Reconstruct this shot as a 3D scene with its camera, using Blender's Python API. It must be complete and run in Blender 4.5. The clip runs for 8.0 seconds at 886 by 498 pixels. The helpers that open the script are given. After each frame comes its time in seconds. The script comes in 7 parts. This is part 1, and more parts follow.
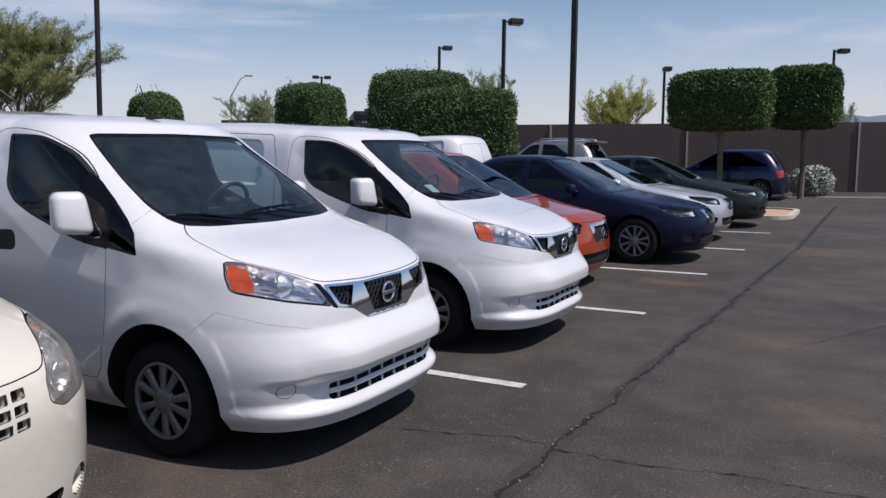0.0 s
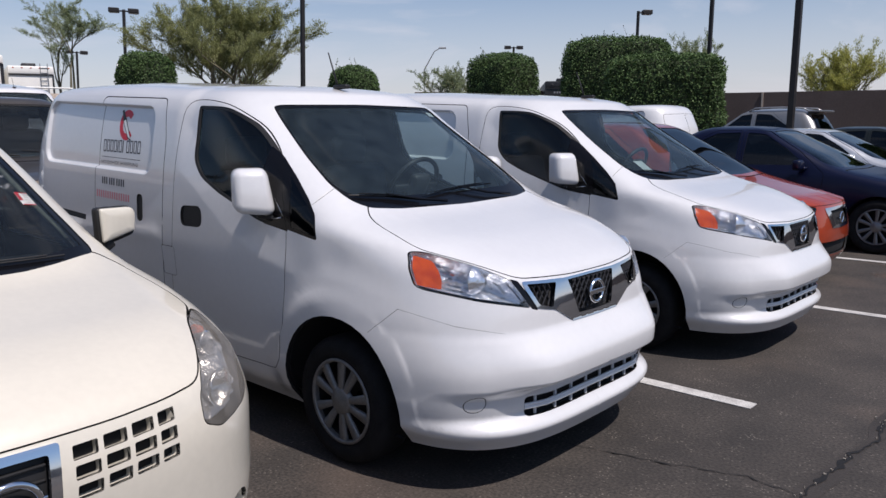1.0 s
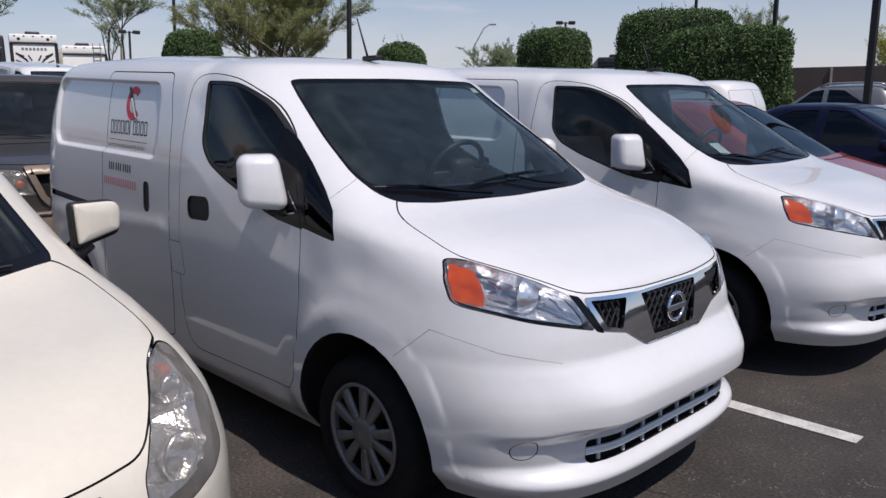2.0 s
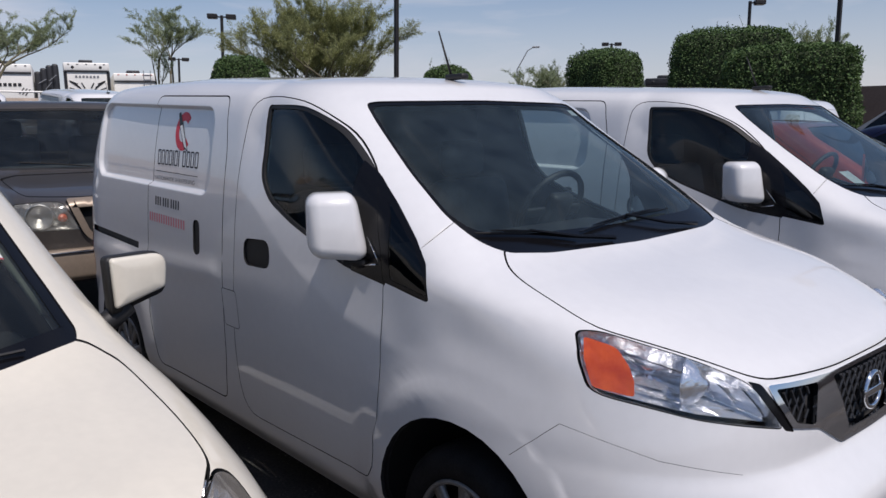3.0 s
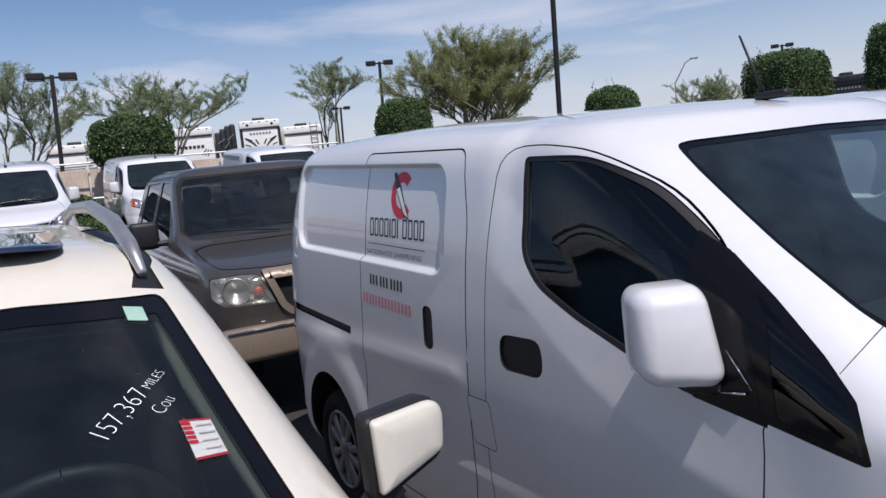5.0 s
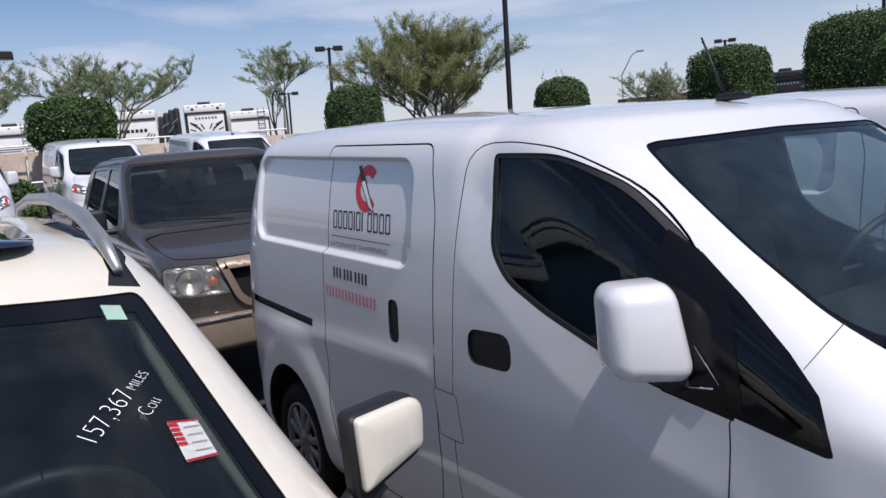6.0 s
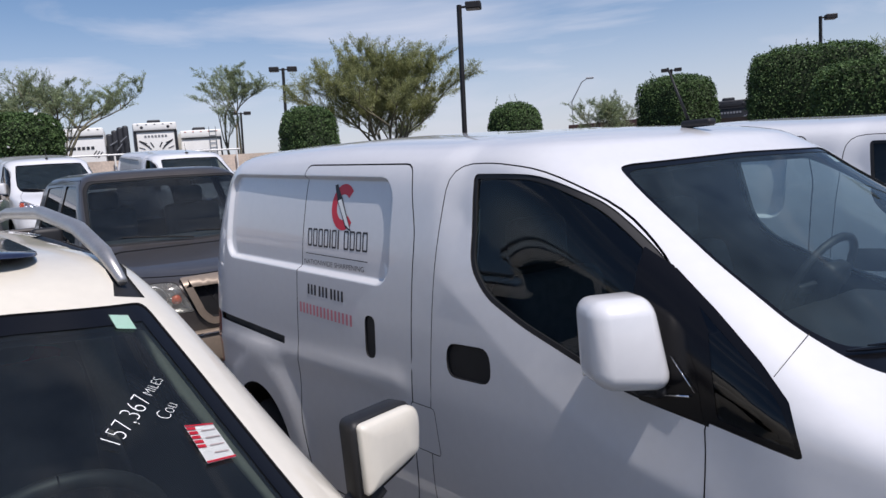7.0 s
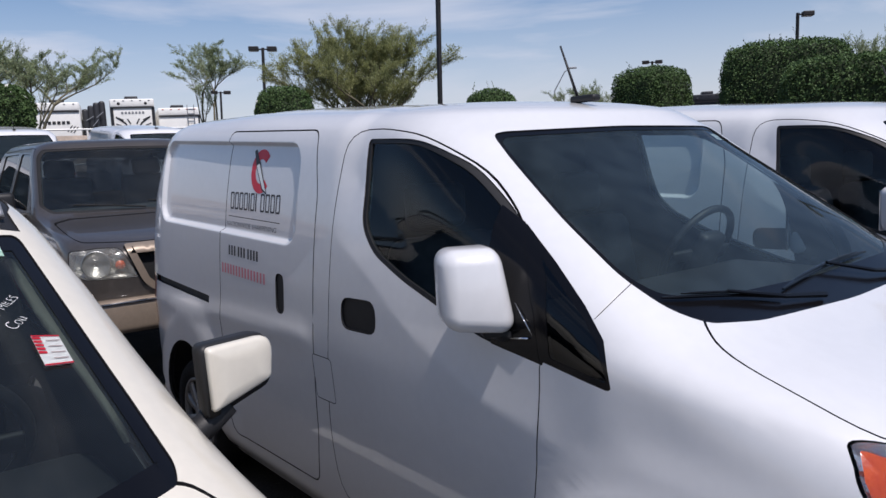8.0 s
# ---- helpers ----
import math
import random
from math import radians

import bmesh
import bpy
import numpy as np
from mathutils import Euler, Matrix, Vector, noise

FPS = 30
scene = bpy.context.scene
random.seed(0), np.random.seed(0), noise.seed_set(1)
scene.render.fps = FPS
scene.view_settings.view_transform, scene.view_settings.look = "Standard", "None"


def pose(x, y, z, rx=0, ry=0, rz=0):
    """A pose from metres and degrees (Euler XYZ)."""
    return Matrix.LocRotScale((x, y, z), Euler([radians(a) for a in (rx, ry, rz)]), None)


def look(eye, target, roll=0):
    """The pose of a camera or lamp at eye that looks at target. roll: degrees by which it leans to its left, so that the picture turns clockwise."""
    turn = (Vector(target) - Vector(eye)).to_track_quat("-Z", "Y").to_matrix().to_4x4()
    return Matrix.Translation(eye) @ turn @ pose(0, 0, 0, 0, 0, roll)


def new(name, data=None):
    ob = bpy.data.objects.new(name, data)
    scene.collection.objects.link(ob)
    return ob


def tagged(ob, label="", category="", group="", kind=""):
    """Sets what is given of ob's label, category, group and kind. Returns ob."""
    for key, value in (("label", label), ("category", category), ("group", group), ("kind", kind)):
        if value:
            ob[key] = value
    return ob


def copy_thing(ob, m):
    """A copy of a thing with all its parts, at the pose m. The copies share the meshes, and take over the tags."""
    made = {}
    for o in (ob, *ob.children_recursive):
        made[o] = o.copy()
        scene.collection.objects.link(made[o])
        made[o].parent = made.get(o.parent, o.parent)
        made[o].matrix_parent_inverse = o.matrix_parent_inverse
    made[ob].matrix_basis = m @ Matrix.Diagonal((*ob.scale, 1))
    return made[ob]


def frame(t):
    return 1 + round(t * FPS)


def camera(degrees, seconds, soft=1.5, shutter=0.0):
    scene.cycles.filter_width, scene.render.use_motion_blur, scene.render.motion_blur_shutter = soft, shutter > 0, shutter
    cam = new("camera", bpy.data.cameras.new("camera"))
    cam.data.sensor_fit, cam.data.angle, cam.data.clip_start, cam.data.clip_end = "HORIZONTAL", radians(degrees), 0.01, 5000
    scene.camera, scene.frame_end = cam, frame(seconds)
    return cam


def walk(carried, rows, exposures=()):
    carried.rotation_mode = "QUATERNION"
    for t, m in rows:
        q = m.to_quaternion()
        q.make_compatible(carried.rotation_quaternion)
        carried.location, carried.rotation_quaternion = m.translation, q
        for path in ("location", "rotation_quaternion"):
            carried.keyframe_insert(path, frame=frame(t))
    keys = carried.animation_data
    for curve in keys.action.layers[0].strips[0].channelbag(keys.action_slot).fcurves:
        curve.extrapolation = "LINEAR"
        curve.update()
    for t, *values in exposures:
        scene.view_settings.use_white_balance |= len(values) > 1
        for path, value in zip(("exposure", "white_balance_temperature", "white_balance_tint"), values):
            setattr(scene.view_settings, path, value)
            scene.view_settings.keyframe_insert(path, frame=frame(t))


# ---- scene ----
cam = camera(60.05, 8.0)
# seconds, eye x, y, z, heading, pitch, roll
ROUTE = [
    (0.0, 3.067, -3.462, 1.533, 118.81, -6.97, -0.31),
    (0.5, 2.890, -3.166, 1.527, 128.80, -8.30, -0.56),
    (1.0, 2.639, -2.999, 1.540, 132.75, -8.98, -0.44),
    (1.5, 2.464, -2.772, 1.515, 135.36, -10.19, -1.15),
    (1.7, 2.371, -2.651, 1.521, 136.65, -10.59, -0.62),
    (2.8, 1.771, -2.338, 1.567, 135.43, -10.26, -0.70),
    (3.0, 1.627, -2.289, 1.554, 139.52, -8.81, -1.11),
    (3.5, 1.300, -2.296, 1.619, 148.50, -8.44, -4.73),
    (4.0, 1.023, -2.293, 1.675, 146.22, -5.07, -5.19),
    (4.5, 0.798, -2.153, 1.675, 149.13, -4.52, -5.18),
    (4.7, 0.735, -2.135, 1.661, 151.84, -5.49, -6.40),
    (5.8, 0.652, -2.173, 1.681, 148.16, -7.51, -4.66),
    (6.0, 0.662, -2.198, 1.692, 147.45, -7.22, -5.27),
    (6.5, 0.667, -2.256, 1.702, 144.83, -6.35, -5.01),
    (7.0, 0.674, -2.321, 1.692, 143.67, -5.87, -4.47),
    (7.5, 0.793, -2.280, 1.667, 142.14, -6.83, -3.23),
    (8.0, 1.002, -2.196, 1.602, 142.35, -6.95, -2.87),
]


def aim(x, y, z, heading, pitch, roll):
    h, p = radians(heading), radians(pitch)
    way = Vector((math.cos(h) * math.cos(p), math.sin(h) * math.cos(p), math.sin(p)))
    eye = Vector((x, y, z))
    return look(eye, eye + way, roll)


walk(cam, [(r[0], aim(*r[1:])) for r in ROUTE], [(0.0, 0.0, 6520, 17), (1.5, -0.03, 6600, 17), (3.0, -0.15, 6560, 17), (3.5, -0.12, 6480, 17), (4.5, -0.02, 6370, 17), (6.0, 0.08, 6370, 17), (8.0, 0.0, 6360, 17)])

# ---- daylight ----
SUN = Vector((0.57, 0.012, 1.0)).normalized()
world = bpy.data.worlds.new("sky")
scene.world = world
world.use_nodes = True
wt = world.node_tree
wt.nodes.clear()
w_out = wt.nodes.new("ShaderNodeOutputWorld")
w_bg = wt.nodes.new("ShaderNodeBackground")
w_sky = wt.nodes.new("ShaderNodeTexSky")
w_sky.sky_type = "NISHITA"
w_sky.sun_disc = False
w_sky.sun_elevation = math.asin(SUN.z)
w_sky.sun_rotation = math.atan2(SUN.x, SUN.y)
w_sky.air_density, w_sky.dust_density, w_sky.ozone_density = 1.0, 0.55, 3.0
w_bg.inputs["Strength"].default_value = 0.102
w_tex = wt.nodes.new("ShaderNodeTexCoord")
w_map = wt.nodes.new("ShaderNodeMapping")
w_map.inputs["Scale"].default_value = (1.6, 1.1, 6.5)
w_map.inputs["Rotation"].default_value = (0.25, 0.1, 0.6)
w_noise = wt.nodes.new("ShaderNodeTexNoise")
w_noise.inputs["Scale"].default_value = 1.7
w_noise.inputs["Detail"].default_value = 8.0
w_noise.inputs["Roughness"].default_value = 0.55
w_noise.inputs["Distortion"].default_value = 0.7
w_ramp = wt.nodes.new("ShaderNodeValToRGB")
w_ramp.color_ramp.elements[0].position = 0.52
w_ramp.color_ramp.elements[1].position = 0.80
w_ramp.color_ramp.elements[1].color = (0.80, 0.80, 0.80, 1)
w_mix = wt.nodes.new("ShaderNodeMixRGB")
w_mix.inputs["Color2"].default_value = (7.2, 7.5, 8.0, 1)
wt.links.new(w_tex.outputs["Generated"], w_map.inputs["Vector"])
wt.links.new(w_map.outputs["Vector"], w_noise.inputs["Vector"])
wt.links.new(w_noise.outputs["Fac"], w_ramp.inputs["Fac"])
wt.links.new(w_ramp.outputs["Color"], w_mix.inputs["Fac"])
w_hue = wt.nodes.new("ShaderNodeHueSaturation")
w_hue.inputs["Hue"].default_value = 0.499
w_hue.inputs["Saturation"].default_value = 1.07
wt.links.new(w_sky.outputs["Color"], w_hue.inputs["Color"])
wt.links.new(w_hue.outputs["Color"], w_mix.inputs["Color1"])
w_sep = wt.nodes.new("ShaderNodeSeparateXYZ")
wt.links.new(w_tex.outputs["Generated"], w_sep.inputs["Vector"])
w_low = wt.nodes.new("ShaderNodeMapRange")
w_low.interpolation_type = "SMOOTHSTEP"
w_low.inputs["From Min"].default_value, w_low.inputs["From Max"].default_value = 0.0, 0.24
w_low.inputs["To Min"].default_value, w_low.inputs["To Max"].default_value = 0.62, 0.0
wt.links.new(w_sep.outputs["Z"], w_low.inputs["Value"])
w_haze = wt.nodes.new("ShaderNodeMixRGB")
w_haze.inputs["Color2"].default_value = (6.55, 6.65, 7.4, 1)
wt.links.new(w_low.outputs["Result"], w_haze.inputs["Fac"])
wt.links.new(w_mix.outputs["Color"], w_haze.inputs["Color1"])
wt.links.new(w_haze.outputs["Color"], w_bg.inputs["Color"])
wt.links.new(w_bg.outputs["Background"], w_out.inputs["Surface"])
sun_data = bpy.data.lights.new("sun", "SUN")
sun_data.energy, sun_data.angle, sun_data.color = 4.45, radians(0.53), (1.0, 0.96, 0.90)
sun = new("sun", sun_data)
sun.matrix_world = look(SUN * 50, (0, 0, 0))
scene.view_settings.exposure = 0.0


# ---- materials ----
def material(name, colour, rough=0.5, metal=0.0, coat=0.0, vary=0.0, scale=8.0, bump=0.0, bump_scale=60.0,
             colour2=None, transmission=0.0, ior=1.45, flake=0.0, each=0.0, thin=0.0):
    """A node material: a base colour with two scales of variation, fine relief and clear coat."""
    m = bpy.data.materials.new(name)
    m.use_nodes = True
    t = m.node_tree
    b = t.nodes["Principled BSDF"]
    b.inputs["Base Color"].default_value = (*colour, 1)
    b.inputs["Roughness"].default_value = rough
    b.inputs["Metallic"].default_value = metal
    b.inputs["Coat Weight"].default_value = coat
    b.inputs["Coat Roughness"].default_value = 0.03
    b.inputs["IOR"].default_value = ior
    b.inputs["Transmission Weight"].default_value = transmission
    tex = t.nodes.new("ShaderNodeTexCoord")
    if vary or colour2 or each:
        n1 = t.nodes.new("ShaderNodeTexNoise")
        n1.inputs["Scale"].default_value = scale
        n1.inputs["Detail"].default_value = 6.0
        n2 = t.nodes.new("ShaderNodeTexNoise")
        n2.inputs["Scale"].default_value = scale * 14
        n2.inputs["Detail"].default_value = 3.0
        add = t.nodes.new("ShaderNodeMath")
        add.operation = "ADD"
        ramp = t.nodes.new("ShaderNodeValToRGB")
        lo = colour2 if colour2 else tuple(c * (1 - vary) for c in colour)
        hi = colour if colour2 else tuple(min(1, c * (1 + vary)) for c in colour)
        ramp.color_ramp.elements[0].position, ramp.color_ramp.elements[1].position = 0.36, 0.64
        ramp.color_ramp.elements[0].color, ramp.color_ramp.elements[1].color = (*lo, 1), (*hi, 1)
        half = t.nodes.new("ShaderNodeMath")
        half.operation = "MULTIPLY"
        half.inputs[1].default_value = 0.5
        t.links.new(tex.outputs["Object"], n1.inputs["Vector"])
        t.links.new(tex.outputs["Object"], n2.inputs["Vector"])
        t.links.new(n1.outputs["Fac"], add.inputs[0])
        t.links.new(n2.outputs["Fac"], add.inputs[1])
        t.links.new(add.outputs[0], half.inputs[0])
        t.links.new(half.outputs[0], ramp.inputs["Fac"])
        last = ramp.outputs["Color"]
        if each:
            geo = t.nodes.new("ShaderNodeNewGeometry")
            hsv = t.nodes.new("ShaderNodeHueSaturation")
            rng = t.nodes.new("ShaderNodeMapRange")
            rng.inputs["To Min"].default_value, rng.inputs["To Max"].default_value = 1 - each, 1 + each
            t.links.new(geo.outputs["Random Per Island"], rng.inputs["Value"])
            t.links.new(rng.outputs["Result"], hsv.inputs["Value"])
            t.links.new(last, hsv.inputs["Color"])
            last = hsv.outputs["Color"]
        t.links.new(last, b.inputs["Base Color"])
        if thin:
            through_leaf = t.nodes.new("ShaderNodeBsdfTranslucent")
            both = t.nodes.new("ShaderNodeMixShader")
            both.inputs["Fac"].default_value = thin
            t.links.new(last, through_leaf.inputs["Color"])
            t.links.new(b.outputs["BSDF"], both.inputs[1])
            t.links.new(through_leaf.outputs["BSDF"], both.inputs[2])
            t.links.new(both.outputs["Shader"], t.nodes["Material Output"].inputs["Surface"])
    if bump:
        n3 = t.nodes.new("ShaderNodeTexNoise")
        n3.inputs["Scale"].default_value = bump_scale
        n3.inputs["Detail"].default_value = 5.0
        bp = t.nodes.new("ShaderNodeBump")
        bp.inputs["Strength"].default_value = bump
        bp.inputs["Distance"].default_value = 0.02
        t.links.new(tex.outputs["Object"], n3.inputs["Vector"])
        t.links.new(n3.outputs["Fac"], bp.inputs["Height"])
        t.links.new(bp.outputs["Normal"], b.inputs["Normal"])
    return m


def glass_material(name, tint, rough=0.0, haze=None, hazed=0.0):
    """Thin tinted pane: part clear, part mirror at a slant, part diffuse film: lens haze, or painted windscreen
    reflections.
    """
    m = bpy.data.materials.new(name)
    m.use_nodes = True
    t = m.node_tree
    t.nodes.clear()
    out = t.nodes.new("ShaderNodeOutputMaterial")
    clear = t.nodes.new("ShaderNodeBsdfTransparent")
    clear.inputs["Color"].default_value = (*tint, 1)
    gloss = t.nodes.new("ShaderNodeBsdfGlossy")
    gloss.inputs["Roughness"].default_value = rough
    lw = t.nodes.new("ShaderNodeLayerWeight")
    lw.inputs["Blend"].default_value = 0.5
    pw = t.nodes.new("ShaderNodeMath")
    pw.operation = "POWER"
    pw.inputs[1].default_value = 5.0
    fr = t.nodes.new("ShaderNodeMath")
    fr.operation = "MULTIPLY_ADD"
    fr.inputs[1].default_value, fr.inputs[2].default_value = 0.95, 0.05
    t.links.new(lw.outputs["Facing"], pw.inputs[0])
    t.links.new(pw.outputs[0], fr.inputs[0])
    mix = t.nodes.new("ShaderNodeMixShader")
    t.links.new(fr.outputs[0], mix.inputs[0])
    t.links.new(clear.outputs[0], mix.inputs[1])
    t.links.new(gloss.outputs[0], mix.inputs[2])
    last = mix.outputs[0]
    if haze:
        dull = t.nodes.new("ShaderNodeBsdfDiffuse")
        dull.inputs["Color"].default_value = (*haze, 1)
        tex = t.nodes.new("ShaderNodeTexCoord")
        ns = t.nodes.new("ShaderNodeTexNoise")
        ns.inputs["Scale"].default_value = 9.0
        ns.inputs["Detail"].default_value = 5.0
        rg = t.nodes.new("ShaderNodeMapRange")
        rg.inputs["From Min"].default_value, rg.inputs["From Max"].default_value = 0.3, 0.7
        rg.inputs["To Min"].default_value, rg.inputs["To Max"].default_value = hazed * 0.6, hazed * 1.4
        m2 = t.nodes.new("ShaderNodeMixShader")
        t.links.new(tex.outputs["Object"], ns.inputs["Vector"])
        t.links.new(ns.outputs["Fac"], rg.inputs["Value"])
        t.links.new(rg.outputs["Result"], m2.inputs[0])
        t.links.new(last, m2.inputs[1])
        t.links.new(dull.outputs[0], m2.inputs[2])
        last = m2.outputs[0]
    t.links.new(last, out.inputs[0])
    return m


WHITE = material("white_car_paint", (0.625, 0.63, 0.64), 0.34, coat=0.9, vary=0.02, scale=2.0, bump=0.035, bump_scale=2.6)
CREAM = material("cream_pearl_paint", (0.645, 0.605, 0.515), 0.35, coat=0.9, vary=0.03, scale=3.0)
TAUPE = material("taupe_metallic_paint", (0.068, 0.060, 0.054), 0.38, metal=0.4, coat=0.6, vary=0.12, scale=2.5)
TAN = material("tan_two_tone_paint", (0.27, 0.215, 0.165), 0.36, metal=0.35, coat=0.5, vary=0.08, scale=2.5)
ORANGE = material("orange_metallic_paint", (0.46, 0.05, 0.008), 0.3, metal=0.45, coat=1.0, vary=0.06, scale=3)
NAVY = material("navy_metallic_paint", (0.003, 0.005, 0.022), 0.35, coat=0.12, vary=0.08, scale=3, ior=1.3)
SILVER = material("silver_metallic_paint", (0.62, 0.63, 0.64), 0.32, metal=0.6, coat=0.8, vary=0.04, scale=3)
GREY = material("mid_grey_paint", (0.22, 0.225, 0.23), 0.3, metal=0.5, coat=0.8)
DARKGREEN = material("black_green_paint", (0.010, 0.013, 0.013), 0.32, coat=0.25, ior=1.35)
BLUE = material("deep_blue_paint", (0.004, 0.006, 0.036), 0.3, metal=0.1, coat=0.5)
LINING = material("interior_lining", (0.03, 0.03, 0.032), 0.8)
DARK = material("dark_underbody", (0.011, 0.011, 0.012), 0.85, vary=0.3)
GLOSSBLACK = material("gloss_black_trim", (0.004, 0.004, 0.005), 0.18, ior=1.35)
PLASTIC = material("black_plastic", (0.011, 0.011, 0.012), 0.55, vary=0.2, scale=20, bump=0.05, bump_scale=300)
RUBBER = material("tyre_rubber", (0.013, 0.013, 0.014), 0.8, ior=1.25, vary=0.35, scale=15, bump=0.15, bump_scale=120)
ALLOY = material("dusty_alloy", (0.42, 0.41, 0.40), 0.38, metal=0.75, vary=0.12, scale=12)
HUBCAP = material("dull_grey_hubcap", (0.20, 0.20, 0.20), 0.42, metal=0.5, vary=0.2, scale=12)
LATTICE = material("dark_grey_lattice", (0.022, 0.022, 0.024), 0.35)
SUNGLASS = material("sunroof_glass", (0.012, 0.016, 0.04), 0.05, coat=1.0)
CHROME = material("chrome", (0.72, 0.74, 0.77), 0.07, metal=1.0)
REFLECT = material("lamp_reflector", (0.82, 0.83, 0.85), 0.22, metal=0.9, vary=0.08, scale=14, bump=0.25, bump_scale=40)
CLOUDED = material("clouded_reflector", (0.40, 0.41, 0.40), 0.4, metal=0.8, vary=0.15, scale=20, bump=0.2, bump_scale=50)
DULLBOWL = material("smoked_reflector", (0.10, 0.11, 0.115), 0.4, metal=0.8)
AMBER = material("amber_lens", (0.66, 0.10, 0.010), 0.2, coat=0.6, colour2=(0.40, 0.035, 0.006), scale=26, bump=0.08, bump_scale=90)
REDLENS = material("red_lens", (0.35, 0.008, 0.012), 0.12, coat=0.6)
CLEAR = glass_material("clear_lens", (0.95, 0.96, 0.97))
HAZY = glass_material("hazed_lens", (0.74, 0.72, 0.68), 0.06, (0.46, 0.43, 0.39), 0.20)
LENS = glass_material("dull_lens", (0.85, 0.85, 0.82), 0.05, (0.55, 0.53, 0.48), 0.14)
# the film in these two windscreens paints in reflections and a lighter cab
SCREEN = glass_material("windscreen_glass", (0.62, 0.70, 0.68), 0.0, (0.28, 0.33, 0.36), 0.024)
VANSCREEN = glass_material("sky_lit_windscreen", (0.70, 0.80, 0.80), 0.0, (0.26, 0.36, 0.40), 0.045)
TINT = glass_material("tinted_side_glass", (0.64, 0.74, 0.74))
PRIVACY = glass_material("privacy_glass", (0.10, 0.11, 0.12))
FABRIC = material("grey_seat_fabric", (0.045, 0.045, 0.05), 0.9, vary=0.2, scale=30)
BEIGE = material("beige_trim", (0.22, 0.215, 0.175), 0.8, vary=0.08)
PAPER = material("white_paper", (0.78, 0.80, 0.78), 0.7)
MINT = material("pale_green_sticker", (0.55, 0.78, 0.66), 0.6)
REDINK = material("red_ink", (0.62, 0.025, 0.05), 0.5)
BLACKINK = material("black_ink", (0.02, 0.02, 0.025), 0.5)
FADEDRED = material("faded_red_ink", (0.66, 0.22, 0.25), 0.6)
GREYINK = material("pale_print", (0.55, 0.45, 0.44), 0.6)
GREYPLATE = material("pale_grey_plate", (0.40, 0.42, 0.42), 0.5)
CHALK = material("white_marker", (0.85, 0.87, 0.85), 0.7)
STEEL = material("dark_bronze_pole", (0.022, 0.020, 0.020), 0.5, metal=0.3, vary=0.2)
LAMPGLASS = material("lamp_lens", (0.55, 0.55, 0.52), 0.3)


def asphalt_material():
    m = bpy.data.materials.new("worn_asphalt")
    m.use_nodes = True
    t = m.node_tree
    b = t.nodes["Principled BSDF"]
    b.inputs["Roughness"].default_value = 0.85
    tex = t.nodes.new("ShaderNodeTexCoord")

    def noise_node(scale, detail=6.0, kind="ShaderNodeTexNoise"):
        n = t.nodes.new(kind)
        n.inputs["Scale"].default_value = scale
        if kind == "ShaderNodeTexNoise":
            n.inputs["Detail"].default_value = detail
        t.links.new(tex.outputs["Object"], n.inputs["Vector"])
        return n

    def ramp(src, p0, c0, p1, c1):
        r = t.nodes.new("ShaderNodeValToRGB")
        r.color_ramp.elements[0].position, r.color_ramp.elements[0].color = p0, (*c0, 1)
        r.color_ramp.elements[1].position, r.color_ramp.elements[1].color = p1, (*c1, 1)
        t.links.new(src, r.inputs["Fac"])
        return r

    def blend(fac, a, c, mode="MIX"):
        x = t.nodes.new("ShaderNodeMixRGB")
        x.blend_type = mode
        if isinstance(fac, float):
            x.inputs["Fac"].default_value = fac
        else:
            t.links.new(fac, x.inputs["Fac"])
        t.links.new(a, x.inputs["Color1"])
        t.links.new(c, x.inputs["Color2"])
        return x

    broad = ramp(noise_node(0.35, 5).outputs["Fac"], 0.35, (0.031, 0.0275, 0.0255), 0.68, (0.053, 0.0465, 0.042))
    mid = ramp(noise_node(2.2, 8).outputs["Fac"], 0.36, (0.75, 0.75, 0.75), 0.66, (1.22, 1.2, 1.16))
    grit = ramp(noise_node(70, 8).outputs["Fac"], 0.32, (0.48, 0.48, 0.48), 0.70, (1.62, 1.58, 1.53))
    c1 = blend(1.0, broad.outputs["Color"], mid.outputs["Color"], "MULTIPLY")
    c2 = blend(1.0, c1.outputs["Color"], grit.outputs["Color"], "MULTIPLY")
    stone = noise_node(48, kind="ShaderNodeTexVoronoi")
    pale = ramp(stone.outputs["Distance"], 0.10, (1, 1, 1), 0.26, (0, 0, 0))
    pick = ramp(noise_node(9, 4).outputs["Fac"], 0.46, (0, 0, 0), 0.66, (0.62, 0.62, 0.62))
    spot = blend(1.0, pale.outputs["Color"], pick.outputs["Color"], "MULTIPLY")
    light = t.nodes.new("ShaderNodeRGB")
    light.outputs[0].default_value = (0.30, 0.27, 0.23, 1)
    c3 = blend(spot.outputs["Color"], c2.outputs["Color"], light.outputs[0])
    dust = t.nodes.new("ShaderNodeRGB")
    dust.outputs[0].default_value = (0.092, 0.062, 0.047, 1)
    where = ramp(noise_node(0.55, 7).outputs["Fac"], 0.55, (0, 0, 0), 0.78, (0.65, 0.65, 0.65))
    c4 = blend(where.outputs["Color"], c3.outputs["Color"], dust.outputs[0])
    t.links.new(c4.outputs["Color"], b.inputs["Base Color"])
    bp = t.nodes.new("ShaderNodeBump")
    bp.inputs["Strength"].default_value = 0.28
    bp.inputs["Distance"].default_value = 0.008
    t.links.new(noise_node(95, 4).outputs["Fac"], bp.inputs["Height"])
    t.links.new(bp.outputs["Normal"], b.inputs["Normal"])
    return m


